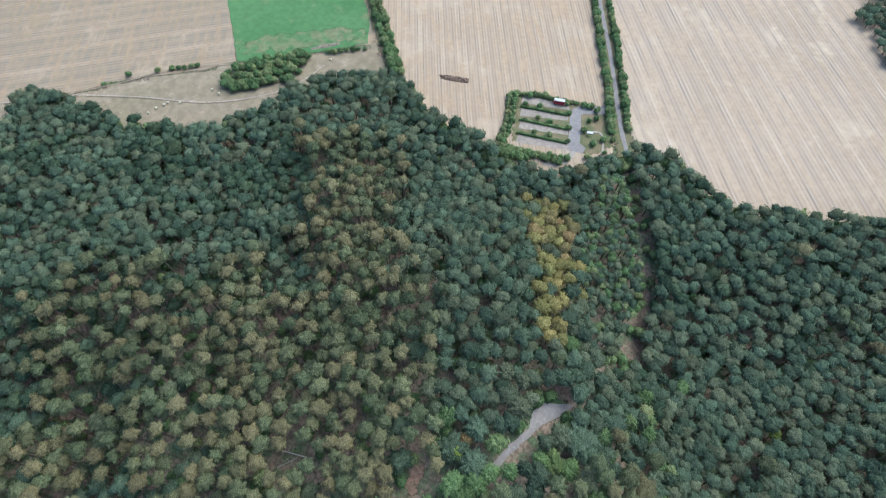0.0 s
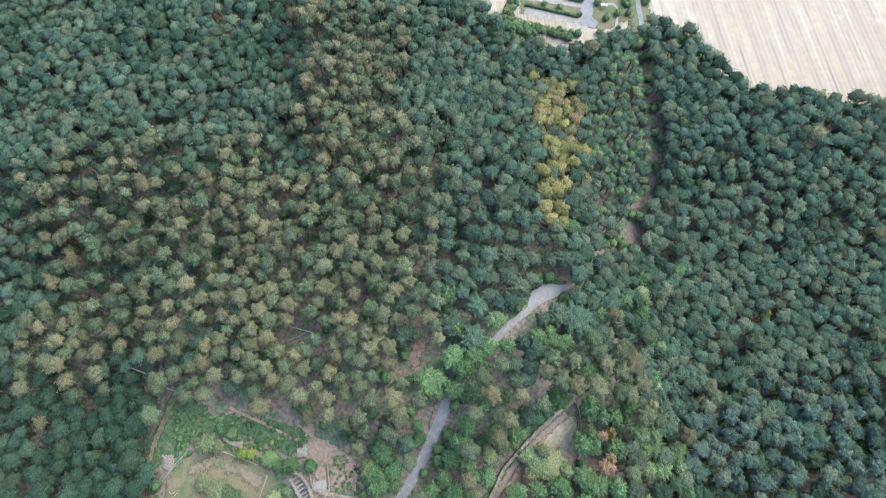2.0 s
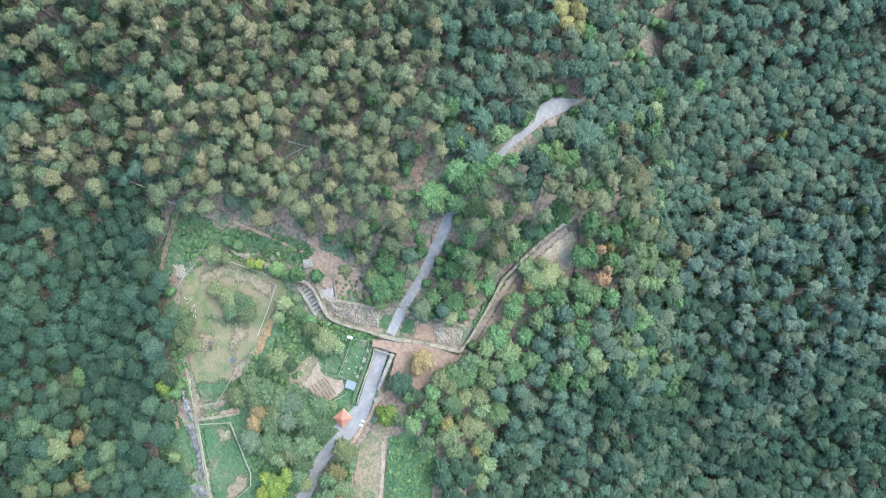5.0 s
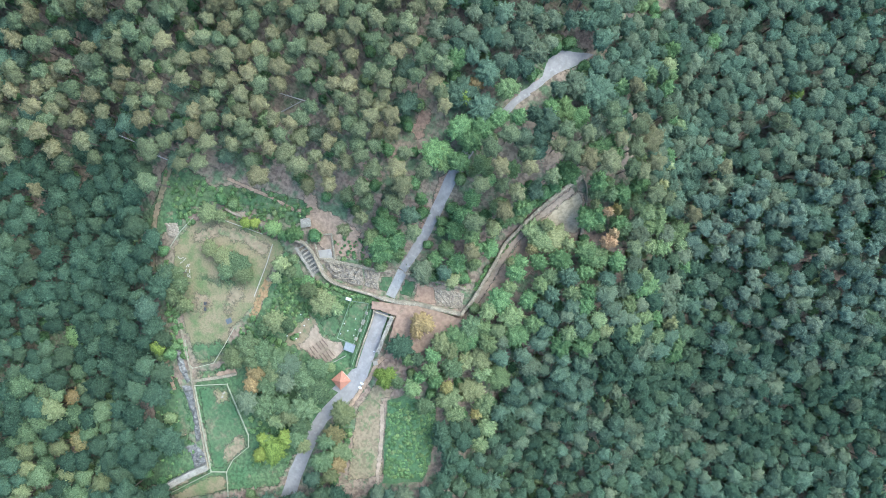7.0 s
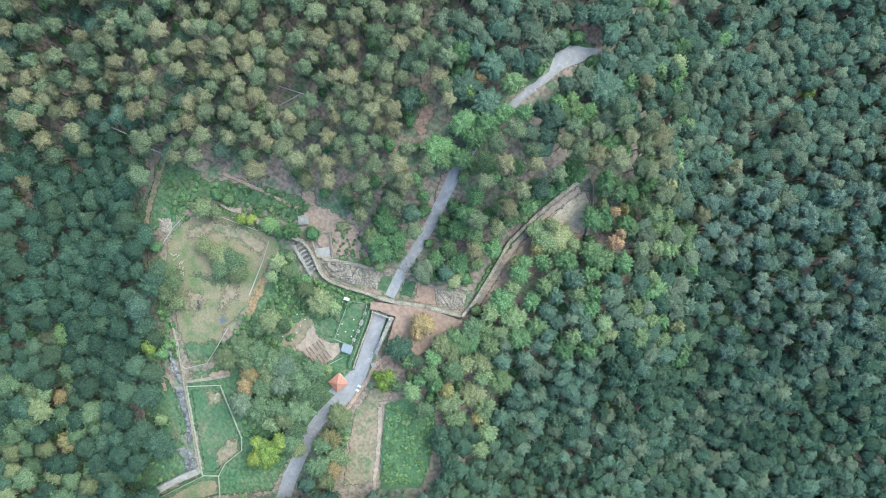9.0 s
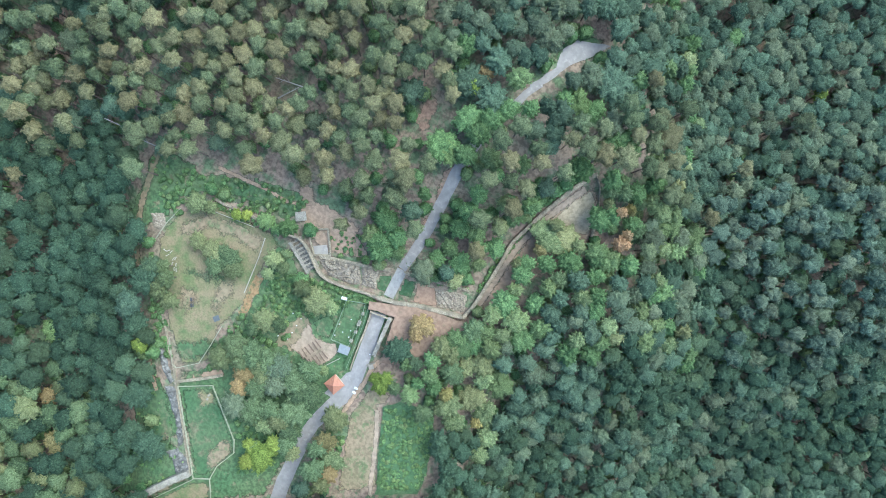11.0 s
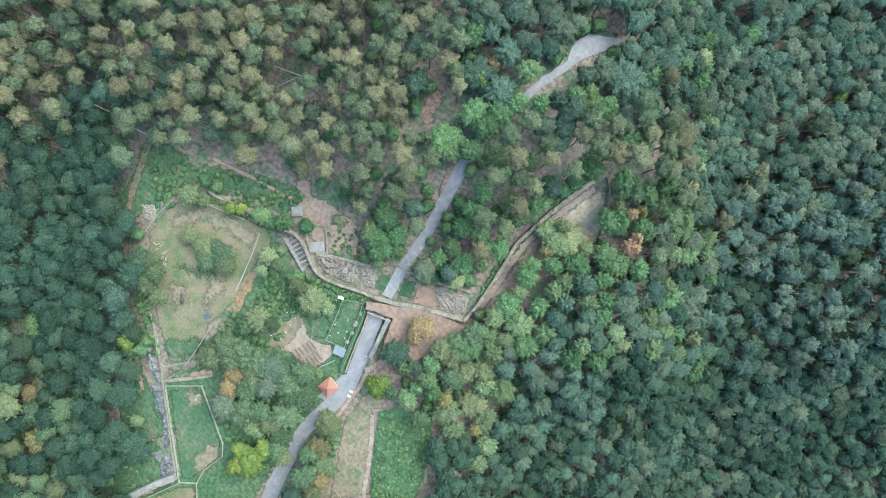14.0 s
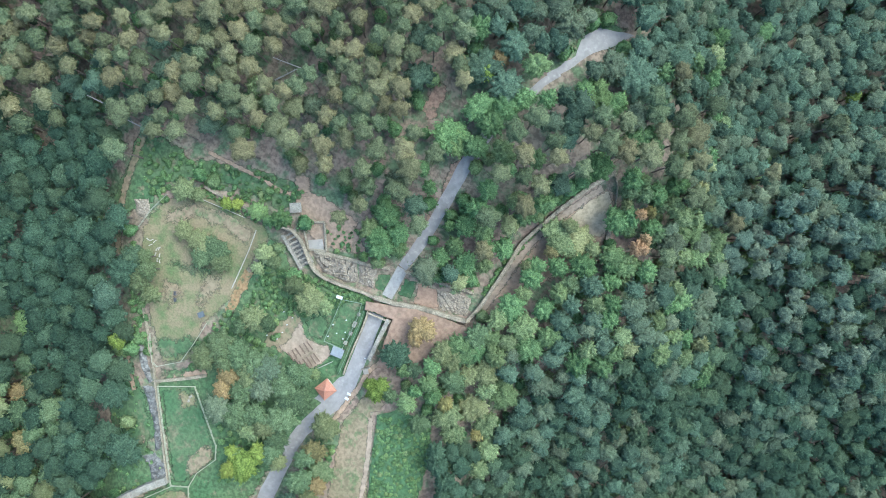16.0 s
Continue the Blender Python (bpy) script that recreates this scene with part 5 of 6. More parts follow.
    ("olive", None, [(1, -27.4, 3.7), (3.6, -34.9, 4), (10.2, -23.5, 4.2), (12.4, -33.2, 4.5), (-5, -45.9, 3.2)]),
    ("pale", 0.8, [(2.3, -44.5, 4.5), (9.1, -43, 4.5), (3.7, -49.6, 3.7), (12.7, -48, 4), (13.7, -56.2, 4.2), (10.9, -61.7, 3.4)]),
    ("deep", 0.8, [(-10.9, -28, 4.5), (-6.7, -31.9, 2.6)]),
):
    for x, y, r in spots:
        low = lower or {"yellow": 0.75, "pale": 0.6, "fresh": 0.65, "orange": 1.0, "autumn": 0.75, "pale_gold": 0.85, "deep": 0.85, "pine": 1.0}.get(look_name, 0.8)
        plant(look_name, x, y, r, low * ORDER.uniform(0.94, 1.06), ORDER)
        STANDING.append((x, y, r))
forest()


# ---- castle ruins ----
def rock(name, poly, mat, high, label, rough=1.0, base=0.0, category="rock"):
    """An outcrop of bedded rock that fills a plot"""
    from mathutils import geometry
    p = [Vector(q) for q in poly]
    rim = []
    for a, b in zip(p, p[1:] + p[:1]):
        n = max(1, int((b - a).length / 0.7))
        rim += [a.lerp(b, k / n) for k in range(n)]
    rim = [q + Vector(noise.noise_vector((q.x * 0.7, q.y * 0.7, 1))[:2]) * 0.4 for q in rim]
    xs, ys = [q.x for q in rim], [q.y for q in rim]
    gx, gy = np.meshgrid(np.arange(min(xs), max(xs), 0.4), np.arange(min(ys), max(ys), 0.4))
    keep = inside(gx, gy, [(q.x, q.y) for q in rim])
    pts = rim + [Vector((a + 0.2 * noise.noise((a, b, 0)), b + 0.2 * noise.noise((b, a, 4)))) for a, b in zip(gx[keep], gy[keep])]
    n = len(rim)
    v, _, f, *_ = geometry.delaunay_2d_cdt(pts, [(i, (i + 1) % n) for i in range(n)], [], 1, 1e-4)
    out = []
    edge = np.array([(q.x, q.y) for q in rim])
    for q in v:
        d = float(np.min(np.hypot(edge[:, 0] - q.x, edge[:, 1] - q.y)))
        bed = noise.noise((q.x * 0.24 + 0.4 * q.y, q.y * 0.14 - 0.2 * q.x, 2)) * 2.4
        ridge = 0.55 * (bed - math.floor(bed)) + 0.28 * abs(noise.noise((q.x * 1.9, q.y * 1.9, 6)))
        out.append((q.x, q.y, gz(q.x, q.y) + base - 0.1 + min(1, d / 0.8) * (high * (0.45 + rough * (ridge - 0.3)))))
    return tagged(mesh_ob(name, out, [tuple(t) for t in f], mat), label, category)


stone_wall("curtain_wall", [(-62, 15.9), (-56.8, 13.1), (-50.7, 10.1), (-46.2, 6.8), (-42.3, 5.6)], 0.8, 0.8, RUBBLE, "low ruined rubble curtain wall", "castle walls")
stone_wall("curtain_wall", [(-42.3, 5.6), (-38.7, 4.1), (-36.3, 1.1), (-34.3, -3.8), (-31.8, -7.4), (-26.7, -9.9), (-20.6, -12), (-17.3, -13.5)], 0.85, 1.7, RUBBLE, "thick ruined rubble curtain wall with coping", "castle walls")
stone_wall("curtain_wall", [(-10.6, -15.3), (-7.7, -15.8), (-4.7, -16.4), (2.1, -18.4), (7, -19.9)], 1.2, 2.1, RUBBLE, "thick ruined rubble curtain wall with coping", "castle walls")
stone_wall("curtain_wall", [(7.3, -20.2), (11, -16.1), (15.1, -10.2), (18.6, -4.9), (22.1, 0.8), (26.2, 4.8), (31.6, 9.7), (38, 14.7), (44.6, 18.7)], 1.0, 1.7, RUBBLE, "long rubble curtain wall beside an earth path", "castle walls")
stone_wall("curtain_wall", [(44.8, 18.3), (46, 15.6), (46.2, 12.8), (46.4, 8.8)], 0.4, 0.4, RUBBLE, "thin low ruined rubble wall", "castle walls")
stone_wall("curtain_wall", [(45.2, 4.1), (44.7, -0.5), (43.9, -4.7)], 1.0, 1.0, RUBBLE, "broken piece of low rubble wall", "castle walls")
stone_wall("retaining_wall", [(-78.8, -16.3), (-77.8, -21.6), (-76.9, -27.7), (-76, -32.2), (-75.7, -36.2), (-74.8, -42.9), (-73.9, -50.4), (-73, -58), (-72.3, -62.3)], 0.38, 0.8, RUBBLE, "long rubble retaining wall at the meadow's edge", "castle walls")
stone_wall("bastion_wall", [(-91.2, -71.3), (-84, -67.1), (-77.9, -64.1), (-72.4, -62)], 1.8, 2.0, PALE_STONE, "broad pale stone wall running downhill", "castle walls")
stone_wall("cross_wall", [(-75.7, -35.9), (-72.1, -35.6), (-66, -35), (-62.1, -34.4)], 0.8, 0.8, RUBBLE, "low sandy rubble cross wall", "castle walls")
stone_wall("moat_wall", [(-32.7, -1.4), (-26.7, -2.7), (-19.1, -4.7), (-13, -5.9)], 0.9, 0.7, RUBBLE, "low ruined outer moat wall", "castle walls")
stone_wall("moat_wall", [(-8.8, -6.8), (-3.9, -8.4), (2.1, -10.3), (9, -12.3)], 0.8, 0.7, RUBBLE, "low ruined outer moat wall", "castle walls")
stone_wall("ruin_wall", [(-30.3, 6.5), (-30.1, 2.6), (-30, -1.1)], 0.6, 0.9, RUBBLE, "low wall of a ruined room", "ruined rooms")
stone_wall("ruin_wall", [(-35.6, 6), (-32.9, 6.5), (-30.3, 6.5)], 0.6, 0.8, RUBBLE, "low wall of a ruined room", "ruined rooms")
stone_wall("ruin_wall", [(-34.8, -0.8), (-32.4, -0.9), (-30, -1.2)], 0.6, 0.7, RUBBLE, "low wall of a ruined room", "ruined rooms")
stone_wall("ruin_wall", [(-35.9, 6), (-35.7, 3.8), (-34.8, -0.5)], 0.5, 0.6, RUBBLE, "low wall of a ruined room", "ruined rooms")
stone_wall("bank_wall", [(-18.8, -17.5), (-20.3, -21.7), (-22.5, -26.6)], 0.5, 1.7, RUBBLE, "retaining wall of the sunken road", "road walls")
stone_wall("bank_wall", [(-22.5, -26.6), (-24.3, -30.8), (-25.5, -34.2)], 0.4, 0.9, RUBBLE, "low retaining wall of the sunken road", "road walls")
stone_wall("bank_wall", [(-13.4, -19.6), (-15.2, -23.2), (-16.7, -26.3), (-18.4, -29.9)], 1.1, 2.0, PALE_STONE, "pale crumbling wall beside the sunken road", "road walls")
rock("rock_outcrop", [(-33.8, -2.3), (-30.9, -1.5), (-26.7, -3), (-21.8, -4.1), (-21.5, -9.9), (-24.9, -9.6), (-30.9, -7.1)], ROCK, 1.6, "bare bedded rock in the castle moat")
rock("rock_outcrop", [(-21.5, -4.1), (-16.4, -6.2), (-17.6, -11.4), (-21.5, -10)], ROCK, 1.1, "dark bedded rock in the castle moat")
rock("rock_outcrop", [(-0.6, -11.4), (9, -13.8), (7.9, -19), (3.7, -18.1), (-0.1, -16.6)], ROCK, 0.8, "flat weathered rock in the castle moat")
rock("stone_platform", [(-81.8, 12.9), (-77, 13.1), (-76.8, 9.8), (-78.6, 7.4), (-80.8, 8.3)], ROCK, 1.0, "ruined square stone platform", 0.4, category="ruin")
rock("rock_outcrop", [(-81.8, -24.7), (-79.6, -24.1), (-77.8, -30.7), (-76.3, -35.6), (-77.5, -36.8), (-79.6, -32.3)], SHADED_GREY_ROCK, 1.6, "grey rock face below the retaining wall, shade painted in")
rock("rock_outcrop", [(-79.3, -37.1), (-76.3, -37.1), (-74.8, -45.9), (-73.9, -53.5), (-75.9, -55), (-76.6, -45.9)], SHADED_GREY_ROCK, 1.3, "grey rock face below the retaining wall, shade painted in")
rock("rock_outcrop", [(-79.7, -55.9), (-75.9, -55), (-72.7, -58.9), (-72.4, -62), (-76.9, -62.9), (-77.8, -58.9)], SHADED_GREY_ROCK, 1.2, "broken grey rock at the wall's foot, shade painted in")
patch("ruin_floor", [(-34.9, 1.8), (-30.9, 2), (-30.6, -0.8), (-34.5, -0.5)], GRAVEL, 0.2, 0.1, 0.8, "grey paved floor of a ruined room")


def line_between(a, b):
    """Middle, length and turn of the line from a to b"""
    return (a[0] + b[0]) / 2, (a[1] + b[1]) / 2, math.hypot(b[0] - a[0], b[1] - a[1]), math.degrees(math.atan2(b[1] - a[1], b[0] - a[0]))


def ribbed_ruin():
    (ax, ay), (bx, by) = [(-40.1, 3.9), (-35.3, -4.9)]
    cx, cy, length, turn = line_between((ax, ay), (bx, by))
    e = thing("ruin_foundation", cx, cy, None, turn, "excavated foundation with two long walls and cross walls", "ruin")
    rng = random.Random(4)
    for side in (-1, 1):
        bm = bmesh.new()
        x = -length / 2
        while x < length / 2:
            w = rng.uniform(0.5, 0.9)
            box(bm, x + w / 2, side * 1.65 + rng.uniform(-0.08, 0.08), -0.4, w, rng.uniform(0.75, 0.95), rng.uniform(1.3, 1.6), rng.uniform(-5, 5), 0.0, 0.92)
            x += w * 0.96
        part("long_wall", bm, PALE_STONE, e)
    for k in range(8):
        bm = bmesh.new()
        x = -length / 2 + (k + 0.5) * length / 8
        for y in np.arange(-1.3, 1.3, 0.55):
            box(bm, x + rng.uniform(-0.06, 0.06), y + 0.25, -0.4, rng.uniform(0.42, 0.55), 0.58, rng.uniform(1.0, 1.25), rng.uniform(-8, 8), 0.0, 0.92)
        part("cross_wall", bm, PALE_STONE, e)
    bm = bmesh.new()
    box(bm, 0, 0, -0.3, length, 2.7, 0.42)
    part("floor_fill", bm, SHADED_GREY_ROCK, e, "dark grey fill between the walls")


ribbed_ruin()


def bridge():
    (ax, ay), (bx, by) = [(-9.6, -5.9), (-13.8, -13.5)]
    cx, cy, length, turn = line_between((ax, ay), (bx, by))
    e = thing("bridge", cx, cy, 0.0, turn, "pale stone slab bridge over the dry moat", "bridge")
    n = 7
    for k in range(n):
        bm = bmesh.new()
        box(bm, -length / 2 + (k + 0.5) * length / n, 0, -0.2 + gz(ax, ay) * (1 - (k + 0.5) / n) ** 2, length / n - 0.02, 2.8, 0.5, 0, 0.012)
        part("deck_slab", bm, PAVING, e)
    for side in (-1, 1):
        bm = bmesh.new()
        box(bm, 0, side * 1.48, -0.5, length, 0.16, 0.95, 0, 0.04)
        part("parapet", bm, PALE_STONE, e)


bridge()


def gatehouse_terrace():
    """The earth-topped vault under which the road leaves the castle"""
    top = 2.0
    stone_wall("parapet_wall", [(-16.9, -13.5), (-13.8, -14.4), (-10.5, -15.4)], 1.2, 0.45, RUBBLE, "low rubble parapet above the castle gate", "castle walls", base=top, sunk=0.1, crumble=0.15)
    e = thing("gate_vault", *[(-16.1, -17.5)][0], 0.0, 0, "low stone vault with earth on top above the road", "gate")
    (ax, ay), (bx, by) = [(-18.8, -17.6), (-13.1, -19.9)]
    ox, oy = e.location.x, e.location.y
    cx, cy, length, turn = line_between((ax, ay), (bx, by))
    bm = bmesh.new()
    box(bm, cx - ox, cy - oy, top - 0.45, length + 0.6, 0.45, 0.5, turn, 0.04)
    part("lintel", bm, RUBBLE, e, "stone lintel above the road")
    for (px, py) in ((ax, ay), (bx, by)):
        bm = bmesh.new()
        box(bm, px - ox, py - oy, -0.4, 0.7, 0.8, top + 0.3, turn, 0.04)
        part("pier", bm, RUBBLE, e)


gatehouse_terrace()
patch("bank", [(-19.4, -17.2), (-20.9, -21.7), (-23.1, -26.6), (-24.9, -30.8), (-26.4, -34.2), (-27.2, -33.1), (-25.2, -28.5), (-22.5, -22.5), (-20.5, -17.2)], LAWN, 0, 0.1, 0.9, "narrow grassy bank beside the sunken road", top=0.9)


# ---- fences ----
def fence(name, pts, gap, high, mat, label, rails=2, closed=False, thick=0.12):
    e = thing(name, *pts[0][:2], None, 0, label, "fence", "fences on the castle ground")
    ox, oy, oz = e.location
    pts = [p[:2] for p in pts] + ([pts[0][:2]] if closed else [])
    bm = bmesh.new()
    box(bm, 0, 0, -0.3, thick * 1.2, thick * 1.2, high + 0.3, 0, 0, 0.85)
    first = part("post", bm, mat, e)
    n_post = 0
    for a, b in zip(pts, pts[1:]):
        n = max(1, round(math.hypot(b[0] - a[0], b[1] - a[1]) / gap))
        for k in range(n):
            x, y = a[0] + (b[0] - a[0]) * k / n, a[1] + (b[1] - a[1]) * k / n
            o = first if n_post == 0 else new("post", first.data)
            o.parent = e
            o.location = (x - ox, y - oy, gz(x, y) - oz)
            n_post += 1
        for r in range(rails):
            bm = bmesh.new()
            z = high * (0.95 - 0.45 * r)
            rod(bm, (a[0] - ox, a[1] - oy, gz(*a) - oz + z), (b[0] - ox, b[1] - oy, gz(*b) - oz + z), thick * 0.62, None, 5)
            part("rail", bm, mat, e)
    return e


RAIL = plain("pale_rail", (0.30, 0.285, 0.20), (0.23, 0.22, 0.15), 3.0)
GREEN_RAIL = plain("green_rail", (0.17, 0.21, 0.14), (0.12, 0.155, 0.10), 3.0)
fence("fence", [(-74.9, -37.2), (-65, -37.3), (-59.4, -53.2), (-59.6, -56.9), (-64.6, -60.5), (-66.8, -64.1), (-71.5, -63.8)], 2.2, 1.0, RAIL, "pale wooden fence round the lawn", 2, True, 0.13)
fence("fence", [(-71.5, -64), (-77.9, -66.8), (-87.9, -71.6)], 2.2, 1.0, RAIL, "pale wooden fence beside the wall")
fence("fence", [(-66.8, -64.3), (-66.7, -67.9), (-66.7, -72.5)], 2.2, 1.0, RAIL, "pale wooden fence beside the wall")
fence("fence", [(-76.9, -23.2), (-76.3, -30.7), (-75.1, -31.9), (-68.7, -30.7), (-65.3, -25.9), (-61.8, -20.4)], 2.2, 1.0, RAIL, "pale wooden fence at the meadow's corner", 2, False, 0.11)
fence("fence", [(-79.9, 5.3), (-76.5, 9.8), (-72.2, 13.9)], 2.0, 1.0, RAIL, "pale wooden fence along the meadow's edge")
fence("fence", [(-64, 13.1), (-59.8, 11.3), (-51.4, 7.7)], 2.0, 1.0, PALE_TIMBER, "weathered wooden railing along the wall")
fence("fence", [(-48.5, 4.4), (-50.6, -1.2), (-52.7, -5.8), (-55.1, -11.1)], 2.2, 1.0, PALE_TIMBER, "weathered wooden railing on the meadow")
fence("garden_fence", [(-25.8, -14.1), (-20.5, -15.2), (-21.5, -18.7), (-24.3, -24.7), (-25.8, -27.3), (-30.6, -25.2)], 1.6, 1.1, GREEN_RAIL, "green-grey wooden fence round the garden", 2, True, 0.11)
fence("garden_fence", [(-19.4, -15.6), (-21.2, -21), (-24, -27.8), (-26.7, -33.9)], 1.8, 1.1, GREEN_RAIL, "green-grey fence along the bank", 2, False, 0.10)
fence("fence", [(-28.5, -30.8), (-32.5, -32.6), (-35, -33.4), (-37, -34.7)], 1.8, 0.9, PALE_TIMBER, "low wooden fence behind the arena")


# ---- things on the castle ground ----
def hut():
    x, y = [(-29.8, -37.7)][0]
    e = thing("hut", x, y, 0.05, 38, "small ticket hut with orange tiled pyramid roof", "hut")
    bm = bmesh.new()
    box(bm, 0, 0, 0, 3.2, 3.2, 2.4)
    walls = part("wall", bm, PLASTER, e, "cream plastered walls")
    bm = bmesh.new()
    box(bm, 0, -1.62, 0.05, 0.9, 0.06, 2.0)
    part("door", bm, TIMBER, e)
    bm = bmesh.new()
    box(bm, 1.62, 0, 1.0, 0.06, 1.2, 0.9)
    part("window", bm, GLASS, e)
    # hipped roof of rows of tiles
    for k in range(4):
        bm = bmesh.new()
        rows = 11
        for r in range(rows):
            t0, t1 = r / rows, (r + 1.15) / rows
            h0, h1 = 2.1 * (1 - t0), 2.1 * (1 - min(1, t1))
            z0, z1 = 2.25 + 1.75 * t0, 2.25 + 1.75 * min(1, t1)
            n = max(1, int(2 * h0 / 0.35))
            for i in range(n):
                u0, u1 = -1 + 2 * i / n, -1 + 2 * (i + 1) / n
                lift = 0.045 + 0.02 * ((i * 7 + r * 3) % 3)
                v = [bm.verts.new(q) for q in ((u0 * h0, -h0, z0 + lift), (u1 * h0 - 0.02, -h0, z0 + lift), (u1 * h1 - 0.02, -h1, z1), (u0 * h1, -h1, z1))]
                bm.faces.new(v)
                w = [bm.verts.new(q.co - Vector((0, 0, 0.05))) for q in v[:2]]
                bm.faces.new((w[0], w[1], v[1], v[0]))
        bmesh.ops.rotate(bm, verts=bm.verts, cent=(0, 0, 0), matrix=Matrix.Rotation(k * math.pi / 2, 3, "Z"))
        part("roof_slope", bm, ORANGE_TILE, e, "orange clay tile roof slope")
    for k in range(4):
        bm = bmesh.new()
        a = k * math.pi / 2 + math.pi / 4
        rod(bm, (2.97 * math.cos(a), 2.97 * math.sin(a), 2.27), (0.02 * math.cos(a), 0.02 * math.sin(a), 4.06), 0.1, 0.1, 6)
        part("ridge_tiles", bm, ORANGE_TILE, e)
    bm = bmesh.new()
    rod(bm, (0, 0, 3.9), (0, 0, 4.5), 0.09, 0.02, 6)
    part("finial", bm, DARK, e)


hut()


def shed():
    x, y = [(-26.8, -28)][0]
    e = thing("shed", x, y, None, -22, "small shed with grey felt roof beside the garden", "shed")
    bm = bmesh.new()
    box(bm, 0, 0, 0, 2.7, 2.0, 1.9)
    part("wall", bm, TIMBER, e, "dark boarded walls")
    bm = bmesh.new()
    box(bm, 0, 0, 1.9, 3.2, 2.5, 0.12, 0, 0.02)
    for v in bm.verts:
        v.co.z += 0.1 * v.co.y
    part("roof", bm, GREY_SHEET, e, "grey felt roof")
    bm = bmesh.new()
    box(bm, -0.6, -1.01, 0.05, 0.8, 0.05, 1.7)
    part("door", bm, PALE_TIMBER, e)


shed()


def bench(x, y, turn, length=2.8):
    e = thing("bench", x, y, gz(x, y) + 0.18, turn, "dark brown backless wooden bench on sand", "bench", "benches in the arena")
    bm = bmesh.new()
    box(bm, 0, -0.09, 0.40, length, 0.16, 0.07, 0, 0.01)
    part("plank", bm, TIMBER, e)
    bm = bmesh.new()
    box(bm, 0, 0.09, 0.40, length, 0.16, 0.07, 0, 0.01)
    part("plank", bm, TIMBER, e)
    for s in (-1, 1):
        bm = bmesh.new()
        box(bm, s * length * 0.38, 0, 0, 0.12, 0.32, 0.4)
        part("leg", bm, TIMBER, e)
    return e


seats = [(-39.4, -29.4), (-38.5, -28.7), (-37.5, -28.2), (-36.4, -27.5), (-35.3, -26.9), (-34.4, -26.4), (-38.8, -32.8), (-37.6, -32.5), (-36.6, -31.7), (-35.5, -31.1), (-34.6, -30.6), (-33.5, -30.2), (-32.6, -29.6)]
first_bench = bench(*seats[0], -56)
for i, (x, y) in enumerate(seats[1:]):
    copy_thing(first_bench, pose(x, y, gz(x, y) + 0.18, 0, 0, -56 + (i * 5) % 7 - 3))


def slab_seat(x, y, turn):
    e = thing("slab_bench", x, y, gz(x, y) + 0.14, turn, "pale weathered slab seat in a curved row", "seat", "slab seats on the meadow")
    bm = bmesh.new()
    box(bm, 0, 0, 0.30, 0.95, 0.22, 0.12, 0, 0.02)
    part("slab", bm, PALE_TIMBER, e)
    for s in (-0.4, 0.4):
        bm = bmesh.new()
        box(bm, s, 0, 0, 0.22, 0.28, 0.3)
        part("support", bm, PALE_STONE, e)
    return e


spots = [(-77.4, 2, -40), (-76.5, 1.8, 20), (-76.8, 0.5, 25), (-75.7, 1.4, 45), (-75.1, -0.6, 50), (-74.5, -0.5, 60), (-75.5, -2, 70), (-75, -3.5, 85), (-74.4, -2.3, 80), (-74.4, -3.9, 95), (-76.7, -2.3, 80)]
first_seat = slab_seat(*spots[0])
for x, y, turn in spots[1:]:
    copy_thing(first_seat, pose(x, y, gz(x, y) + 0.14, 0, 0, turn))


def picnic_table(x, y, turn):
    e = thing("picnic_table", x, y, gz(x, y) + 0.14, turn, "dark wooden picnic table with two benches on the meadow", "table", "picnic tables")
    for k in range(4):
        bm = bmesh.new()
        box(bm, 0, -0.33 + 0.22 * k, 0.70, 1.8, 0.2, 0.05, 0, 0.01)
        part("top_plank", bm, DARK, e)
    for s in (-1, 1):
        bm = bmesh.new()
        box(bm, 0, s * 0.72, 0.42, 1.8, 0.26, 0.05, 0, 0.01)
        part("seat", bm, DARK, e)
        bm = bmesh.new()
        box(bm, s * 0.65, 0, 0.34, 0.1, 1.6, 0.08)
        rod(bm, (s * 0.65, -0.75, 0), (s * 0.65, -0.2, 0.7), 0.05)
        rod(bm, (s * 0.65, 0.75, 0), (s * 0.65, 0.2, 0.7), 0.05)
        part("leg_frame", bm, DARK, e)
    return e


t1 = picnic_table(*[(-70.2, -12.4)][0], 88)
t1.scale = (0.6, 0.55, 0.8)
for (x, y), turn in zip([(-70.2, -14.1), (-49.9, -24.7), (-50.3, -26.5)], (92, 50, 55)):
    copy_thing(t1, pose(x, y, gz(x, y) + 0.14, 0, 0, turn))


def canopy():
    x, y = [(-62.6, -17.9)][0]
    e = thing("canopy", x, y, gz(x, y) + 0.1, 20, "small grey pavilion with flat roof on the meadow", "pavilion")
    bm = bmesh.new()
    box(bm, 0, 0, 2.1, 1.7, 1.5, 0.12, 0, 0.03)
    part("roof", bm, plain("weathered_felt", (0.085, 0.092, 0.098), (0.065, 0.071, 0.077), 1.5), e)
    for a in (-0.7, 0.7):
        for b in (-0.6, 0.6):
            bm = bmesh.new()
            rod(bm, (a, b, 0), (a, b, 2.1), 0.06)
            part("post", bm, TIMBER, e)


canopy()


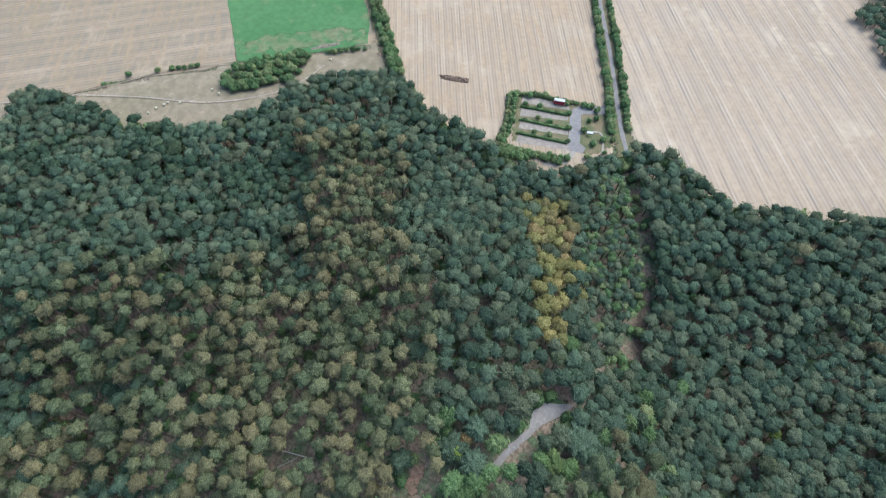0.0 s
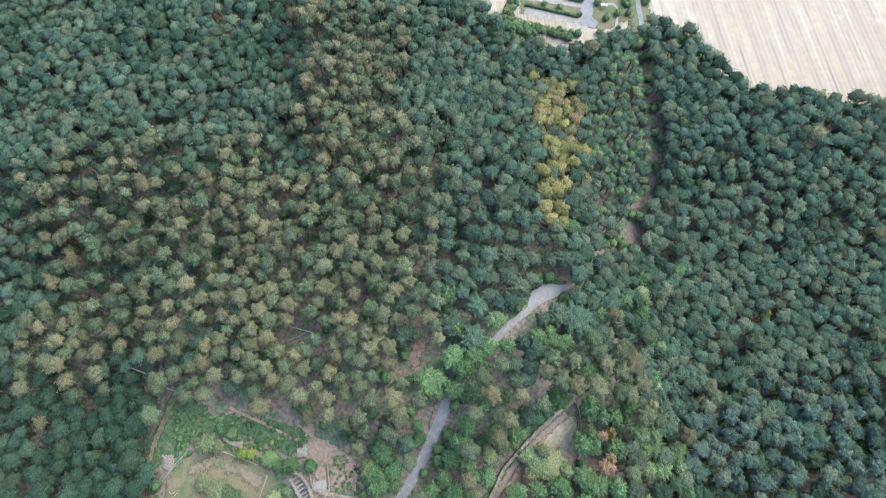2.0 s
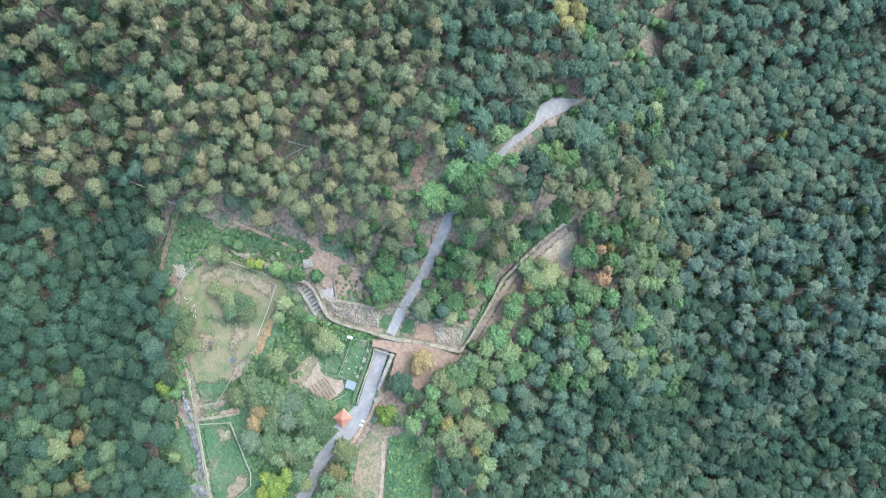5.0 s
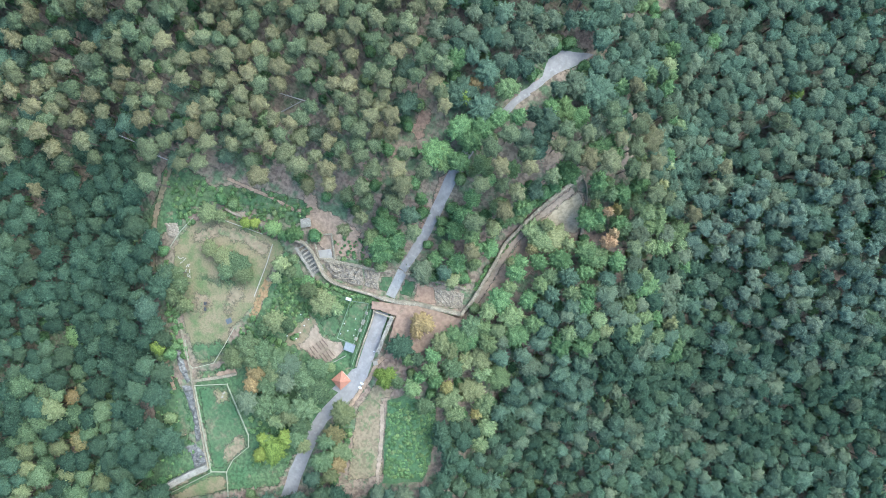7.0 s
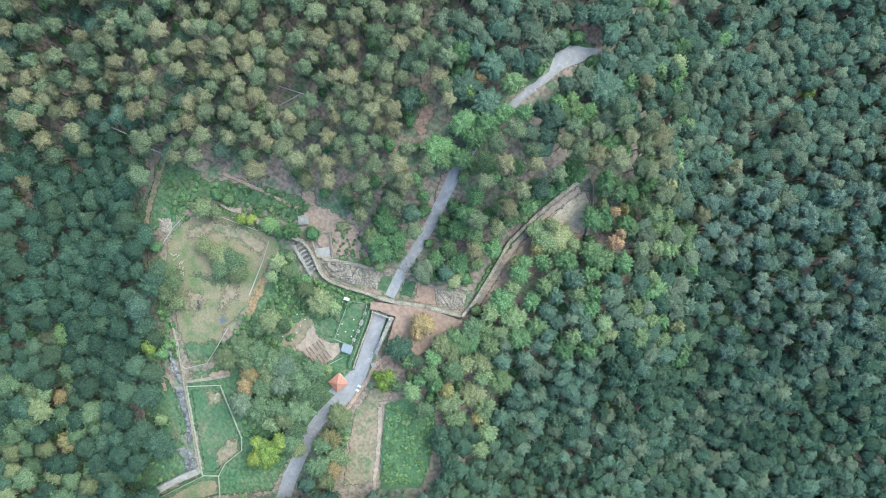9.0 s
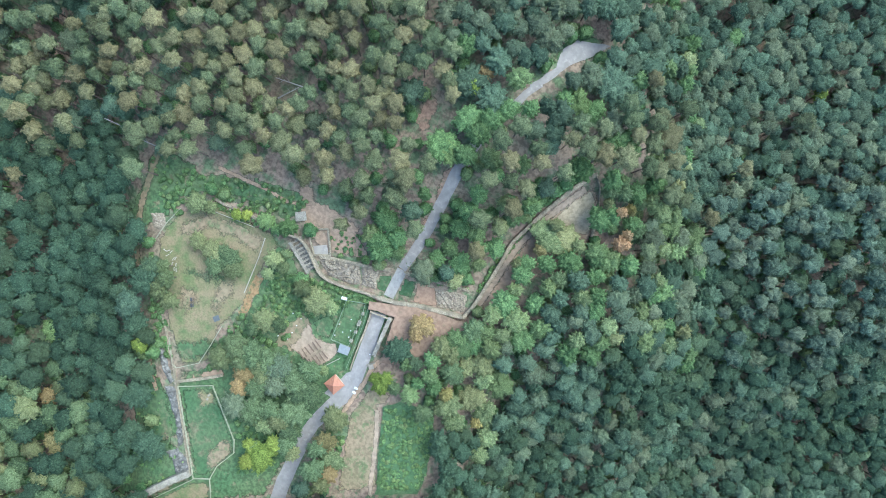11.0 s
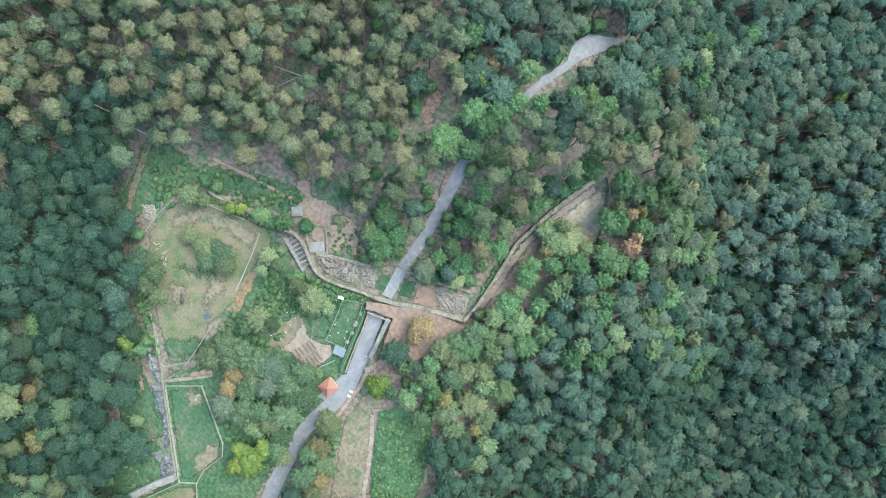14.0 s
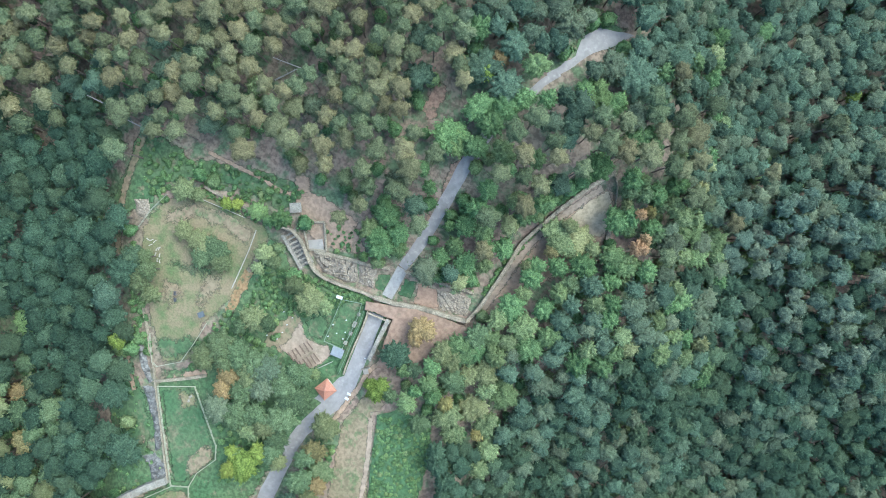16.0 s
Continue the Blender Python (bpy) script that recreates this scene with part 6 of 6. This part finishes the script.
def plinth(x, y, turn, name, label, sx, sy, h, mat, group="", cat="stone"):
    e = thing(name, x, y, gz(x, y) + 0.1, turn, label, cat, group)
    bm = bmesh.new()
    box(bm, 0, 0, -0.05, sx, sy, h * 0.85, 0, 0.02, 0.94)
    part("block", bm, mat, e)
    bm = bmesh.new()
    box(bm, 0, 0, h * 0.8, sx * 1.06, sy * 1.06, h * 0.2, 0, 0.03)
    part("top_slab", bm, mat, e)
    return e


first = plinth(*[(-21.2, -18.1)][0], -22, "stone_plinth", "weathered grey stone plinth along the bank", 0.9, 0.8, 0.8, PALE_STONE, "plinths along the bank")
for x, y in [(-22.3, -20.5), (-23.5, -23.2), (-24.9, -25.7), (-22.6, -21.1), (-26.1, -29)]:
    copy_thing(first, pose(x, y, gz(x, y) + 0.1, 0, 0, -22))
first = plinth(*[(-24.7, -19.7)][0], 10, "grave_stone", "small white stone in the garden lawn", 0.3, 0.25, 0.4, WHITE, "white stones on the grass")
for x, y in [(-25, -22.9), (-28.2, -20.9), (-29.6, -24), (-27.3, -23.2), (-25.6, -24.7), (-25.8, -27.3), (-39.1, -19), (-40.5, -20.9), (-41.8, -22.9), (-43.2, -24.7), (-19.7, -29.9), (-41.4, -17.4), (-43.3, -20.9), (-45.9, -23.7)]:
    copy_thing(first, pose(x, y, gz(x, y) + 0.1, 0, 0, 10))
plinth(*[(-26.4, -13.5)][0], -18, "white_cabinet", "white metal cabinet beside the garden fence", 1.6, 0.8, 1.0, WHITE, cat="cabinet")
first = plinth(*[(-24, -39.5)][0], -28, "white_bench", "white painted bench block beside the road", 1.05, 0.55, 0.5, WHITE, "white blocks by the road", "bench")
plinth(*[(-66.3, -40.1)][0], 30, "broken_stone", "pale broken stone lying on the lawn", 0.9, 0.5, 0.35, PALE_STONE)
plinth(*[(-66.8, -41.2)][0], 70, "broken_stone", "pale broken stone lying on the lawn", 0.7, 0.5, 0.3, PALE_STONE)
copy_thing(first, pose(*[(-24.6, -40.7)][0], 0.15, 0, 0, -28))
plinth(*[(-63.8, -30)][0], -65, "wall_stub", "pale stub of broken wall on the meadow", 2.0, 0.7, 0.9, PALE_STONE, cat="ruin")


plinth(-37.8, 10.3, 4, "stone_chamber", "square grey masonry chamber with a slab top beside the ruins", 2.9, 2.5, 0.9, PALE_STONE, cat="ruin")


def steps_flight():
    x, y = [(-20, -33.6)][0]
    e = thing("steps", x, y, 0.1, 12, "short flight of grey stone steps by the road", "steps")
    for k in range(4):
        bm = bmesh.new()
        box(bm, 0.0 + 0.35 * k, 0, 0, 0.36, 1.4, 0.17 * (k + 1), 0, 0.015)
        part("step", bm, GRAVEL, e)
    bm = bmesh.new()
    box(bm, 0.6, 0.85, -0.1, 2.4, 0.3, 0.9)
    part("cheek_wall", bm, PALE_STONE, e)


steps_flight()


def trunk_log(a, b, r, z, label):
    e = thing("fallen_trunk", a[0], a[1], None, 0, label, "log", "fallen trunks")
    bm = bmesh.new()
    d = (b[0] - a[0], b[1] - a[1])
    rod(bm, (0, 0, 0.3), (d[0], d[1], gz(*b) - gz(*a) + z), r, r * 0.45, 7)
    part("stem", bm, DEAD_WOOD, e)
    rng = random.Random(3)
    for k in range(5):
        t = rng.uniform(0.45, 0.95)
        p = Vector((d[0] * t, d[1] * t, (gz(*b) - gz(*a) + z) * t + 0.3 * (1 - t)))
        bm = bmesh.new()
        rod(bm, p, p + Vector((rng.uniform(-1, 1), rng.uniform(-1, 1), rng.uniform(0.3, 1.2))), 0.06, 0.02, 5)
        part("branch", bm, DEAD_WOOD, e)


for a, b, z in ((*[(-34.1, 46.1), (-42.5, 48.7)], 4), (*[(-43.1, 44.1), (-36, 45.6)], 4), (*[(-84.8, 36), (-91.2, 39.4)], 8), (*[(-76.7, 30.8), (-79.6, 32.6)], 9)):
    trunk_log(a, b, 0.22, z, "bare pale fallen pine trunk among the pines")


def weeds():
    """Tufts, brambles and saplings on the rough ground"""
    rng = random.Random(8)
    shrubs, bright = Wood("bush"), Wood("fresh_bush")
    lane = curve_points([(-17.3, -19.6), (-19.9, -26.6), (-22.5, -33.1), (-26.1, -39.9), (-32.8, -45.7), (-38.1, -51.3), (-42.2, -58.9), (-45.7, -65.7), (-48.7, -73.3)], 1.5)
    for poly, n, lo, hi in (
        ([(-44.8, -5), (-35, -8), (-20.6, -13.4), (-26.7, -15.6), (-32.8, -18.7), (-41.8, -18.6), (-50.1, -14.9), (-51.5, -16.4), (-48.5, -8)], 190, 0.4, 1.1),
        ([(-63, -21.7), (-50.9, -14.1), (-41.8, -20.9), (-44.9, -32.3), (-57, -30.8), (-66, -32.3)], 60, 0.6, 1.5),
        ([(-59.4, -38.3), (-54, -39.9), (-32.8, -43), (-38.8, -53.6), (-46.4, -64.2), (-60, -62.6), (-57.8, -55)], 60, 0.6, 1.4),
        ([(-16.4, -45.7), (-2.4, -47.3), (-2.4, -56.7), (-6.2, -68.9), (-18.8, -68.9)], 330, 0.5, 1.0),
        ([(-81.1, 29), (-67.3, 23.7), (-38.3, 17.5), (-34.6, 13), (-41.6, 9.3), (-56.7, 15.4), (-76.5, 11.6)], 95, 0.45, 1.3),
        ([(-33.3, 6.3), (-20.5, 5.6), (-19.9, -3.5), (-29.7, -0.5)], 24, 0.4, 1.1),
        ([(-82, 1.1), (-79.5, 1.1), (-77.8, -18.6), (-76.6, -30.7), (-81.2, -23.2), (-82.9, -9.6)], 60, 0.6, 1.4),
        ([(-88.9, -32.9), (-80.4, -33.8), (-76.6, -51.9), (-73.6, -61.1), (-89, -68.4), (-91.1, -50.2)], 30, 0.4, 0.9),
        ([(-4.7, -6.5), (11.3, -9.6), (9, -12.6), (-2.4, -9.6)], 26, 0.4, 0.9),
        ([(30.1, 14), (39, 20.2), (43.6, 19.6), (32.6, 11.9), (23, 5.5)], 60, 0.5, 1.3),
        ([(-57.5, 15.4), (-50.7, 13.9), (-44.7, 7.8), (-52.2, 10.9)], 26, 0.4, 0.9),
        ([(-31.5, -8.6), (-20.6, -12.8), (-17, -14.3), (-18.4, -15.8), (-25.9, -12.6), (-31.2, -10.3)], 70, 0.4, 0.9),
        ([(-6.2, -17.5), (6.7, -20.5), (5.9, -22), (-5.5, -19)], 30, 0.3, 0.7),
        ([(12.8, -13.4), (18.9, -4.7), (27.5, 5.5), (28, 7), (18.8, -2.3), (11.3, -12.6)], 50, 0.4, 1.0),
        ([(-62.8, 15.2), (-50.7, 9.5), (-42.5, 5.3), (-43.2, 4.1), (-51.5, 8), (-62.8, 13.7)], 45, 0.3, 0.8),
        ([(-11.5, -15.6), (-8.5, -16.4), (-7.7, -17.5), (-11.5, -16.9)], 8, 0.3, 0.5),
        ([(-30.5, -46.8), (-26.7, -43), (-28.2, -55.1), (-32.8, -65.8), (-38.9, -65.7)], 40, 0.6, 1.2),
    ):
        xs, ys = [p[0] for p in poly], [p[1] for p in poly]
        k = 0
        while k < 1.7 * n:
            x, y = rng.uniform(min(xs), max(xs)), rng.uniform(min(ys), max(ys))
            if inside(x, y, poly):
                k += 1
                if float(np.min(np.hypot(lane[:, 0] - x, lane[:, 1] - y))) < 3.6:
                    continue
                (bright if rng.random() < 0.85 else shrubs).add(x, y, rng.uniform(0.75 * lo, 0.85 * hi), 1.0, rng, False)
    shrubs.build("weeds", "rough green weeds and brambles on castle ground")
    bright.build("weeds", "bright green weeds and brambles on castle ground")


weeds()


# ---- car park, avenue and fields ----
def row(a, b, gap, r, look_name, rng, wob=0.5, tall=1.0):
    n = max(1, int(math.hypot(b[0] - a[0], b[1] - a[1]) / gap))
    for k in range(n + 1):
        x, y = a[0] + (b[0] - a[0]) * k / n + rng.uniform(-wob, wob), a[1] + (b[1] - a[1]) * k / n + rng.uniform(-wob, wob)
        s = r * rng.uniform(0.75, 1.25)
        plant(look_name, x, y, s, tall * s / 1.9, rng)


FAR = random.Random(33)
for a, b in ([(108.4, 283.8), (101.8, 236.1)], [(101.8, 236.1), (98.4, 207.2)], [(98.4, 207.2), (92.2, 170.7)]):
    row(a, b, 2.8, 2.0, "hedge", FAR, 0.5)
for a, b in ([(115.8, 283.1), (109.7, 235.4)], [(109.7, 235.4), (105.1, 202.7)], [(105.1, 202.7), (99.5, 171.4)]):
    row(a, b, 2.8, 2.0, "hedge", FAR, 0.5)
for a, b in ([(-12.9, 292.4), (-9.1, 262.3)], [(-9.1, 262.3), (-5.1, 239.4)], [(-5.1, 239.4), (-0.9, 217.6)]):
    row(a, b, 3.2, 2.3, "hedge", FAR, 0.9)
    row((a[0] + 3, a[1]), (b[0] + 3, b[1]), 3.6, 2.0, "hedge", FAR, 0.9)
# the copse and bushes on the pasture
for a, b in ([(-79.4, 225.4), (-62.5, 229.6)], [(-80.1, 220.3), (-45.9, 222.6)], [(-78.9, 215.2), (-48.2, 216.5)], [(-70.2, 226.2), (-44.9, 228.1)], [(-62.7, 232.9), (-43.2, 232.1)], [(-76.6, 213.5), (-66.2, 213.4)]):
    row(a, b, 2.7, 2.4, "hedge", FAR, 1.2)
for a, b in ([(-106.9, 229.7), (-95.1, 230.7)], [(-32.5, 234.9), (-15.1, 236)]):
    row(a, b, 2.6, 1.5, "hedge", FAR, 0.5)
row(*[(-138.8, 222.9), (-132.8, 223.6)], 2.0, 1.0, "bush", FAR, 0.3)
for x, y in [(-127.3, 227.5), (-114, 229.1)]:
    plant("hedge", x, y, 1.5, 0.9, FAR)
# hedges and small trees of the car park
for a, b in ([(52.2, 198.9), (67.3, 195.3)], [(67.3, 195.3), (76.8, 190.2)], [(76.9, 190.9), (89.5, 185.5)]):
    row(a, b, 2.2, 1.55, "hedge", FAR)
for a, b in ([(53.7, 196.5), (49.8, 181.8)], [(49.8, 181.8), (44.4, 168.8)]):
    row(a, b, 2.2, 1.6, "hedge", FAR)
    row((a[0] - 2.5, a[1]), (b[0] - 2.5, b[1]), 2.4, 1.5, "hedge_yellow", FAR)
row(*[(47.2, 165.9), (69.4, 158.3)], 2.2, 1.4, "hedge", FAR)
row(*[(43.1, 166.3), (66.1, 156.1)], 2.3, 1.9, "hedge", FAR)
row(*[(41.8, 163.8), (52.2, 159.1)], 2.6, 2.4, "hedge", FAR)
for x, y in [(83.9, 178.2), (87.5, 179.3), (91.9, 177.5), (91.8, 172.1), (91.6, 166.4), (87.5, 166.8), (82.6, 164.9), (93.2, 181.6), (88.5, 183.8), (80.5, 173), (78.5, 157.9), (86.2, 159.4)]:
    plant("hedge", x, y, FAR.uniform(1.1, 1.7), 0.85, FAR)

def hedge_line(a, b, label):
    """A clipped hedge between two parking lanes: one leafy body on stems"""
    cx, cy, length, turn = line_between(a, b)
    e = thing("hedge", cx, cy, None, turn, label, "hedge", "car park hedges")
    rng = np.random.default_rng(int(abs(cx * 10)))
    n = int(length * 80)
    p = np.stack([rng.uniform(-length / 2, length / 2, n), rng.normal(0, 0.5, n), rng.uniform(0.15, 1.6, n)], 1)
    p[:, 2] += 0.25 * np.sin(p[:, 0] * 1.3) * (p[:, 2] > 0.8)
    t, s = rng.normal(size=(n, 3)), rng.normal(size=(n, 3))
    t, s = t / np.linalg.norm(t, axis=1)[:, None] * 0.22, s / np.linalg.norm(s, axis=1)[:, None] * 0.18
    q = np.stack([p - t, p - s, p + t, p + s], 1).reshape(-1, 3)
    me = bpy.data.meshes.new("foliage")
    me.from_pydata(q.tolist(), [], (4 * np.arange(n)[:, None] + np.arange(4)).tolist())
    me.materials.append(LEAVES["fresh"])
    new("foliage", me).parent = e
    bm = bmesh.new()
    box(bm, 0, 0, 0.1, length, 1.1, 1.3, 0, 0.2)
    part("core", bm, LEAVES["fresh"], e, "dark dense twigs")


for a, b in ([(55.2, 190.5), (75.2, 183.1)], [(53.4, 182.5), (73.5, 174.6)], [(50.9, 174.8), (71.8, 166.7)]):
    hedge_line(a, b, "clipped green hedge between gravel parking lanes")
for x, y in [(76.1, 183.7), (74.1, 175.2), (72.2, 167.4), (57.6, 191.4), (63.8, 189.4), (61.8, 182.5), (66.6, 179.6), (58.6, 174.2), (64.9, 171.9)]:
    plant("hedge", x, y, FAR.uniform(1.1, 1.5), 0.75, FAR)


def bus():
    x, y = [(72.8, 190.5)][0]
    e = thing("bus", x, y, gz(x, y) + 0.46, -18, "red single-deck bus with white roof in the car park", "bus")
    L, W, H = 5.0, 1.85, 2.5
    bm = bmesh.new()
    box(bm, 0, 0, 0.45, L, W, H - 0.6, 0, 0.12)
    part("body", bm, RED, e, "dark red body")
    bm = bmesh.new()
    box(bm, 0, 0, H - 0.16, L - 0.15, W - 0.1, 0.2, 0, 0.08)
    part("roof", bm, WHITE, e, "white roof")
    for s in (-1, 1):
        for k in range(5):
            bm = bmesh.new()
            box(bm, -L / 2 + 0.65 + k * 0.92, s * (W / 2 + 0.005), 1.45, 0.7, 0.03, 0.4, 0, 0.01)
            part("window", bm, GLASS, e)
    bm = bmesh.new()
    box(bm, L / 2 + 0.005, 0, 1.4, 0.03, W - 0.4, 0.8, 0, 0.01)
    part("windscreen", bm, GLASS, e)
    for s in (-1, 1):
        for k in (-1, 1):
            bm = bmesh.new()
            rod(bm, (k * L * 0.31, s * (W / 2 - 0.26), 0.45), (k * L * 0.31, s * (W / 2 + 0.02), 0.45), 0.45, None, 14)
            w = part("wheel", bm, RUBBER, e)
            bm = bmesh.new()
            rod(bm, (k * L * 0.31, s * (W / 2 + 0.0), 0.45), (k * L * 0.31, s * (W / 2 + 0.035), 0.45), 0.24, None, 10)
            part("rim", bm, WHITE, w)
        bm = bmesh.new()
        box(bm, L / 2 + 0.01, s * 0.8, 0.7, 0.04, 0.3, 0.18)
        part("headlight", bm, WHITE, e)


bus()


def shelter():
    x, y = [(82.4, 170.5)][0]
    e = thing("picnic_shelter", x, y, gz(x, y) + 0.4, -18, "small pale roofed board beside the car park", "shelter")
    bm = bmesh.new()
    box(bm, 0, 0, 1.7, 2.6, 1.2, 0.12, 0, 0.02)
    part("roof", bm, WHITE, e)
    for s in (-1.1, 1.1):
        bm = bmesh.new()
        rod(bm, (s, 0, 0), (s, 0, 1.72), 0.07)
        part("post", bm, TIMBER, e)
    bm = bmesh.new()
    box(bm, 0, 0, 0.7, 2.1, 0.08, 0.9)
    part("board", bm, PALE_TIMBER, e)


shelter()


def bale(x, y, turn):
    e = thing("hay_bale", x, y, gz(x, y) + 0.2, turn, "pale round straw bale lying on the pasture", "bale", "bales on the pasture")
    bm = bmesh.new()
    rod(bm, (0, -0.5, 0.53), (0, 0.5, 0.53), 0.55, 0.55, 16)
    es = [k for k in bm.edges if abs(k.verts[0].co.y - k.verts[1].co.y) < 0.01]
    bmesh.ops.bevel(bm, geom=es, offset=0.09, segments=1, affect="EDGES")
    part("straw_roll", bm, STRAW, e)
    for yy in (-0.28, 0.0, 0.28):
        bm = bmesh.new()
        rod(bm, (0, yy - 0.02, 0.53), (0, yy + 0.02, 0.53), 0.56, None, 16)
        part("twine", bm, PALE_TIMBER, e)
    return e


heaps = [(-86.4, 213.9), (-82.9, 211), (-105.5, 207.3), (-100, 206.8), (-107, 206), (-110.4, 204.1), (-113.2, 201.4), (-31.7, 229.9)]
b0 = bale(*heaps[0], 20)
for i, (x, y) in enumerate(heaps[1:]):
    copy_thing(b0, pose(x, y, gz(x, y) + 0.2, 0, 0, 50 + i * 37))
MUCK = earthy("muck", (0.19, 0.135, 0.095), (0.15, 0.105, 0.075), (0.24, 0.175, 0.125), 0.4, 2.5, bump=0.8)
rock("muck_heap", [(19.8, 215), (26.2, 213.7), (33.9, 210.7), (33.1, 207.6), (27.1, 209.3), (20.6, 211.8)], MUCK, 1.6, "long brown heap of manure on stubble", 0.8, 0.3, "heap")
rock("rubble_heap", [(-42.3, 239.6), (-34.8, 242), (-27.3, 243.1), (-27.3, 240.9), (-34.7, 238.9), (-41.1, 237.8)], ROCK, 0.9, "line of pale field stones in grass", 0.8, 0.3, "heap")
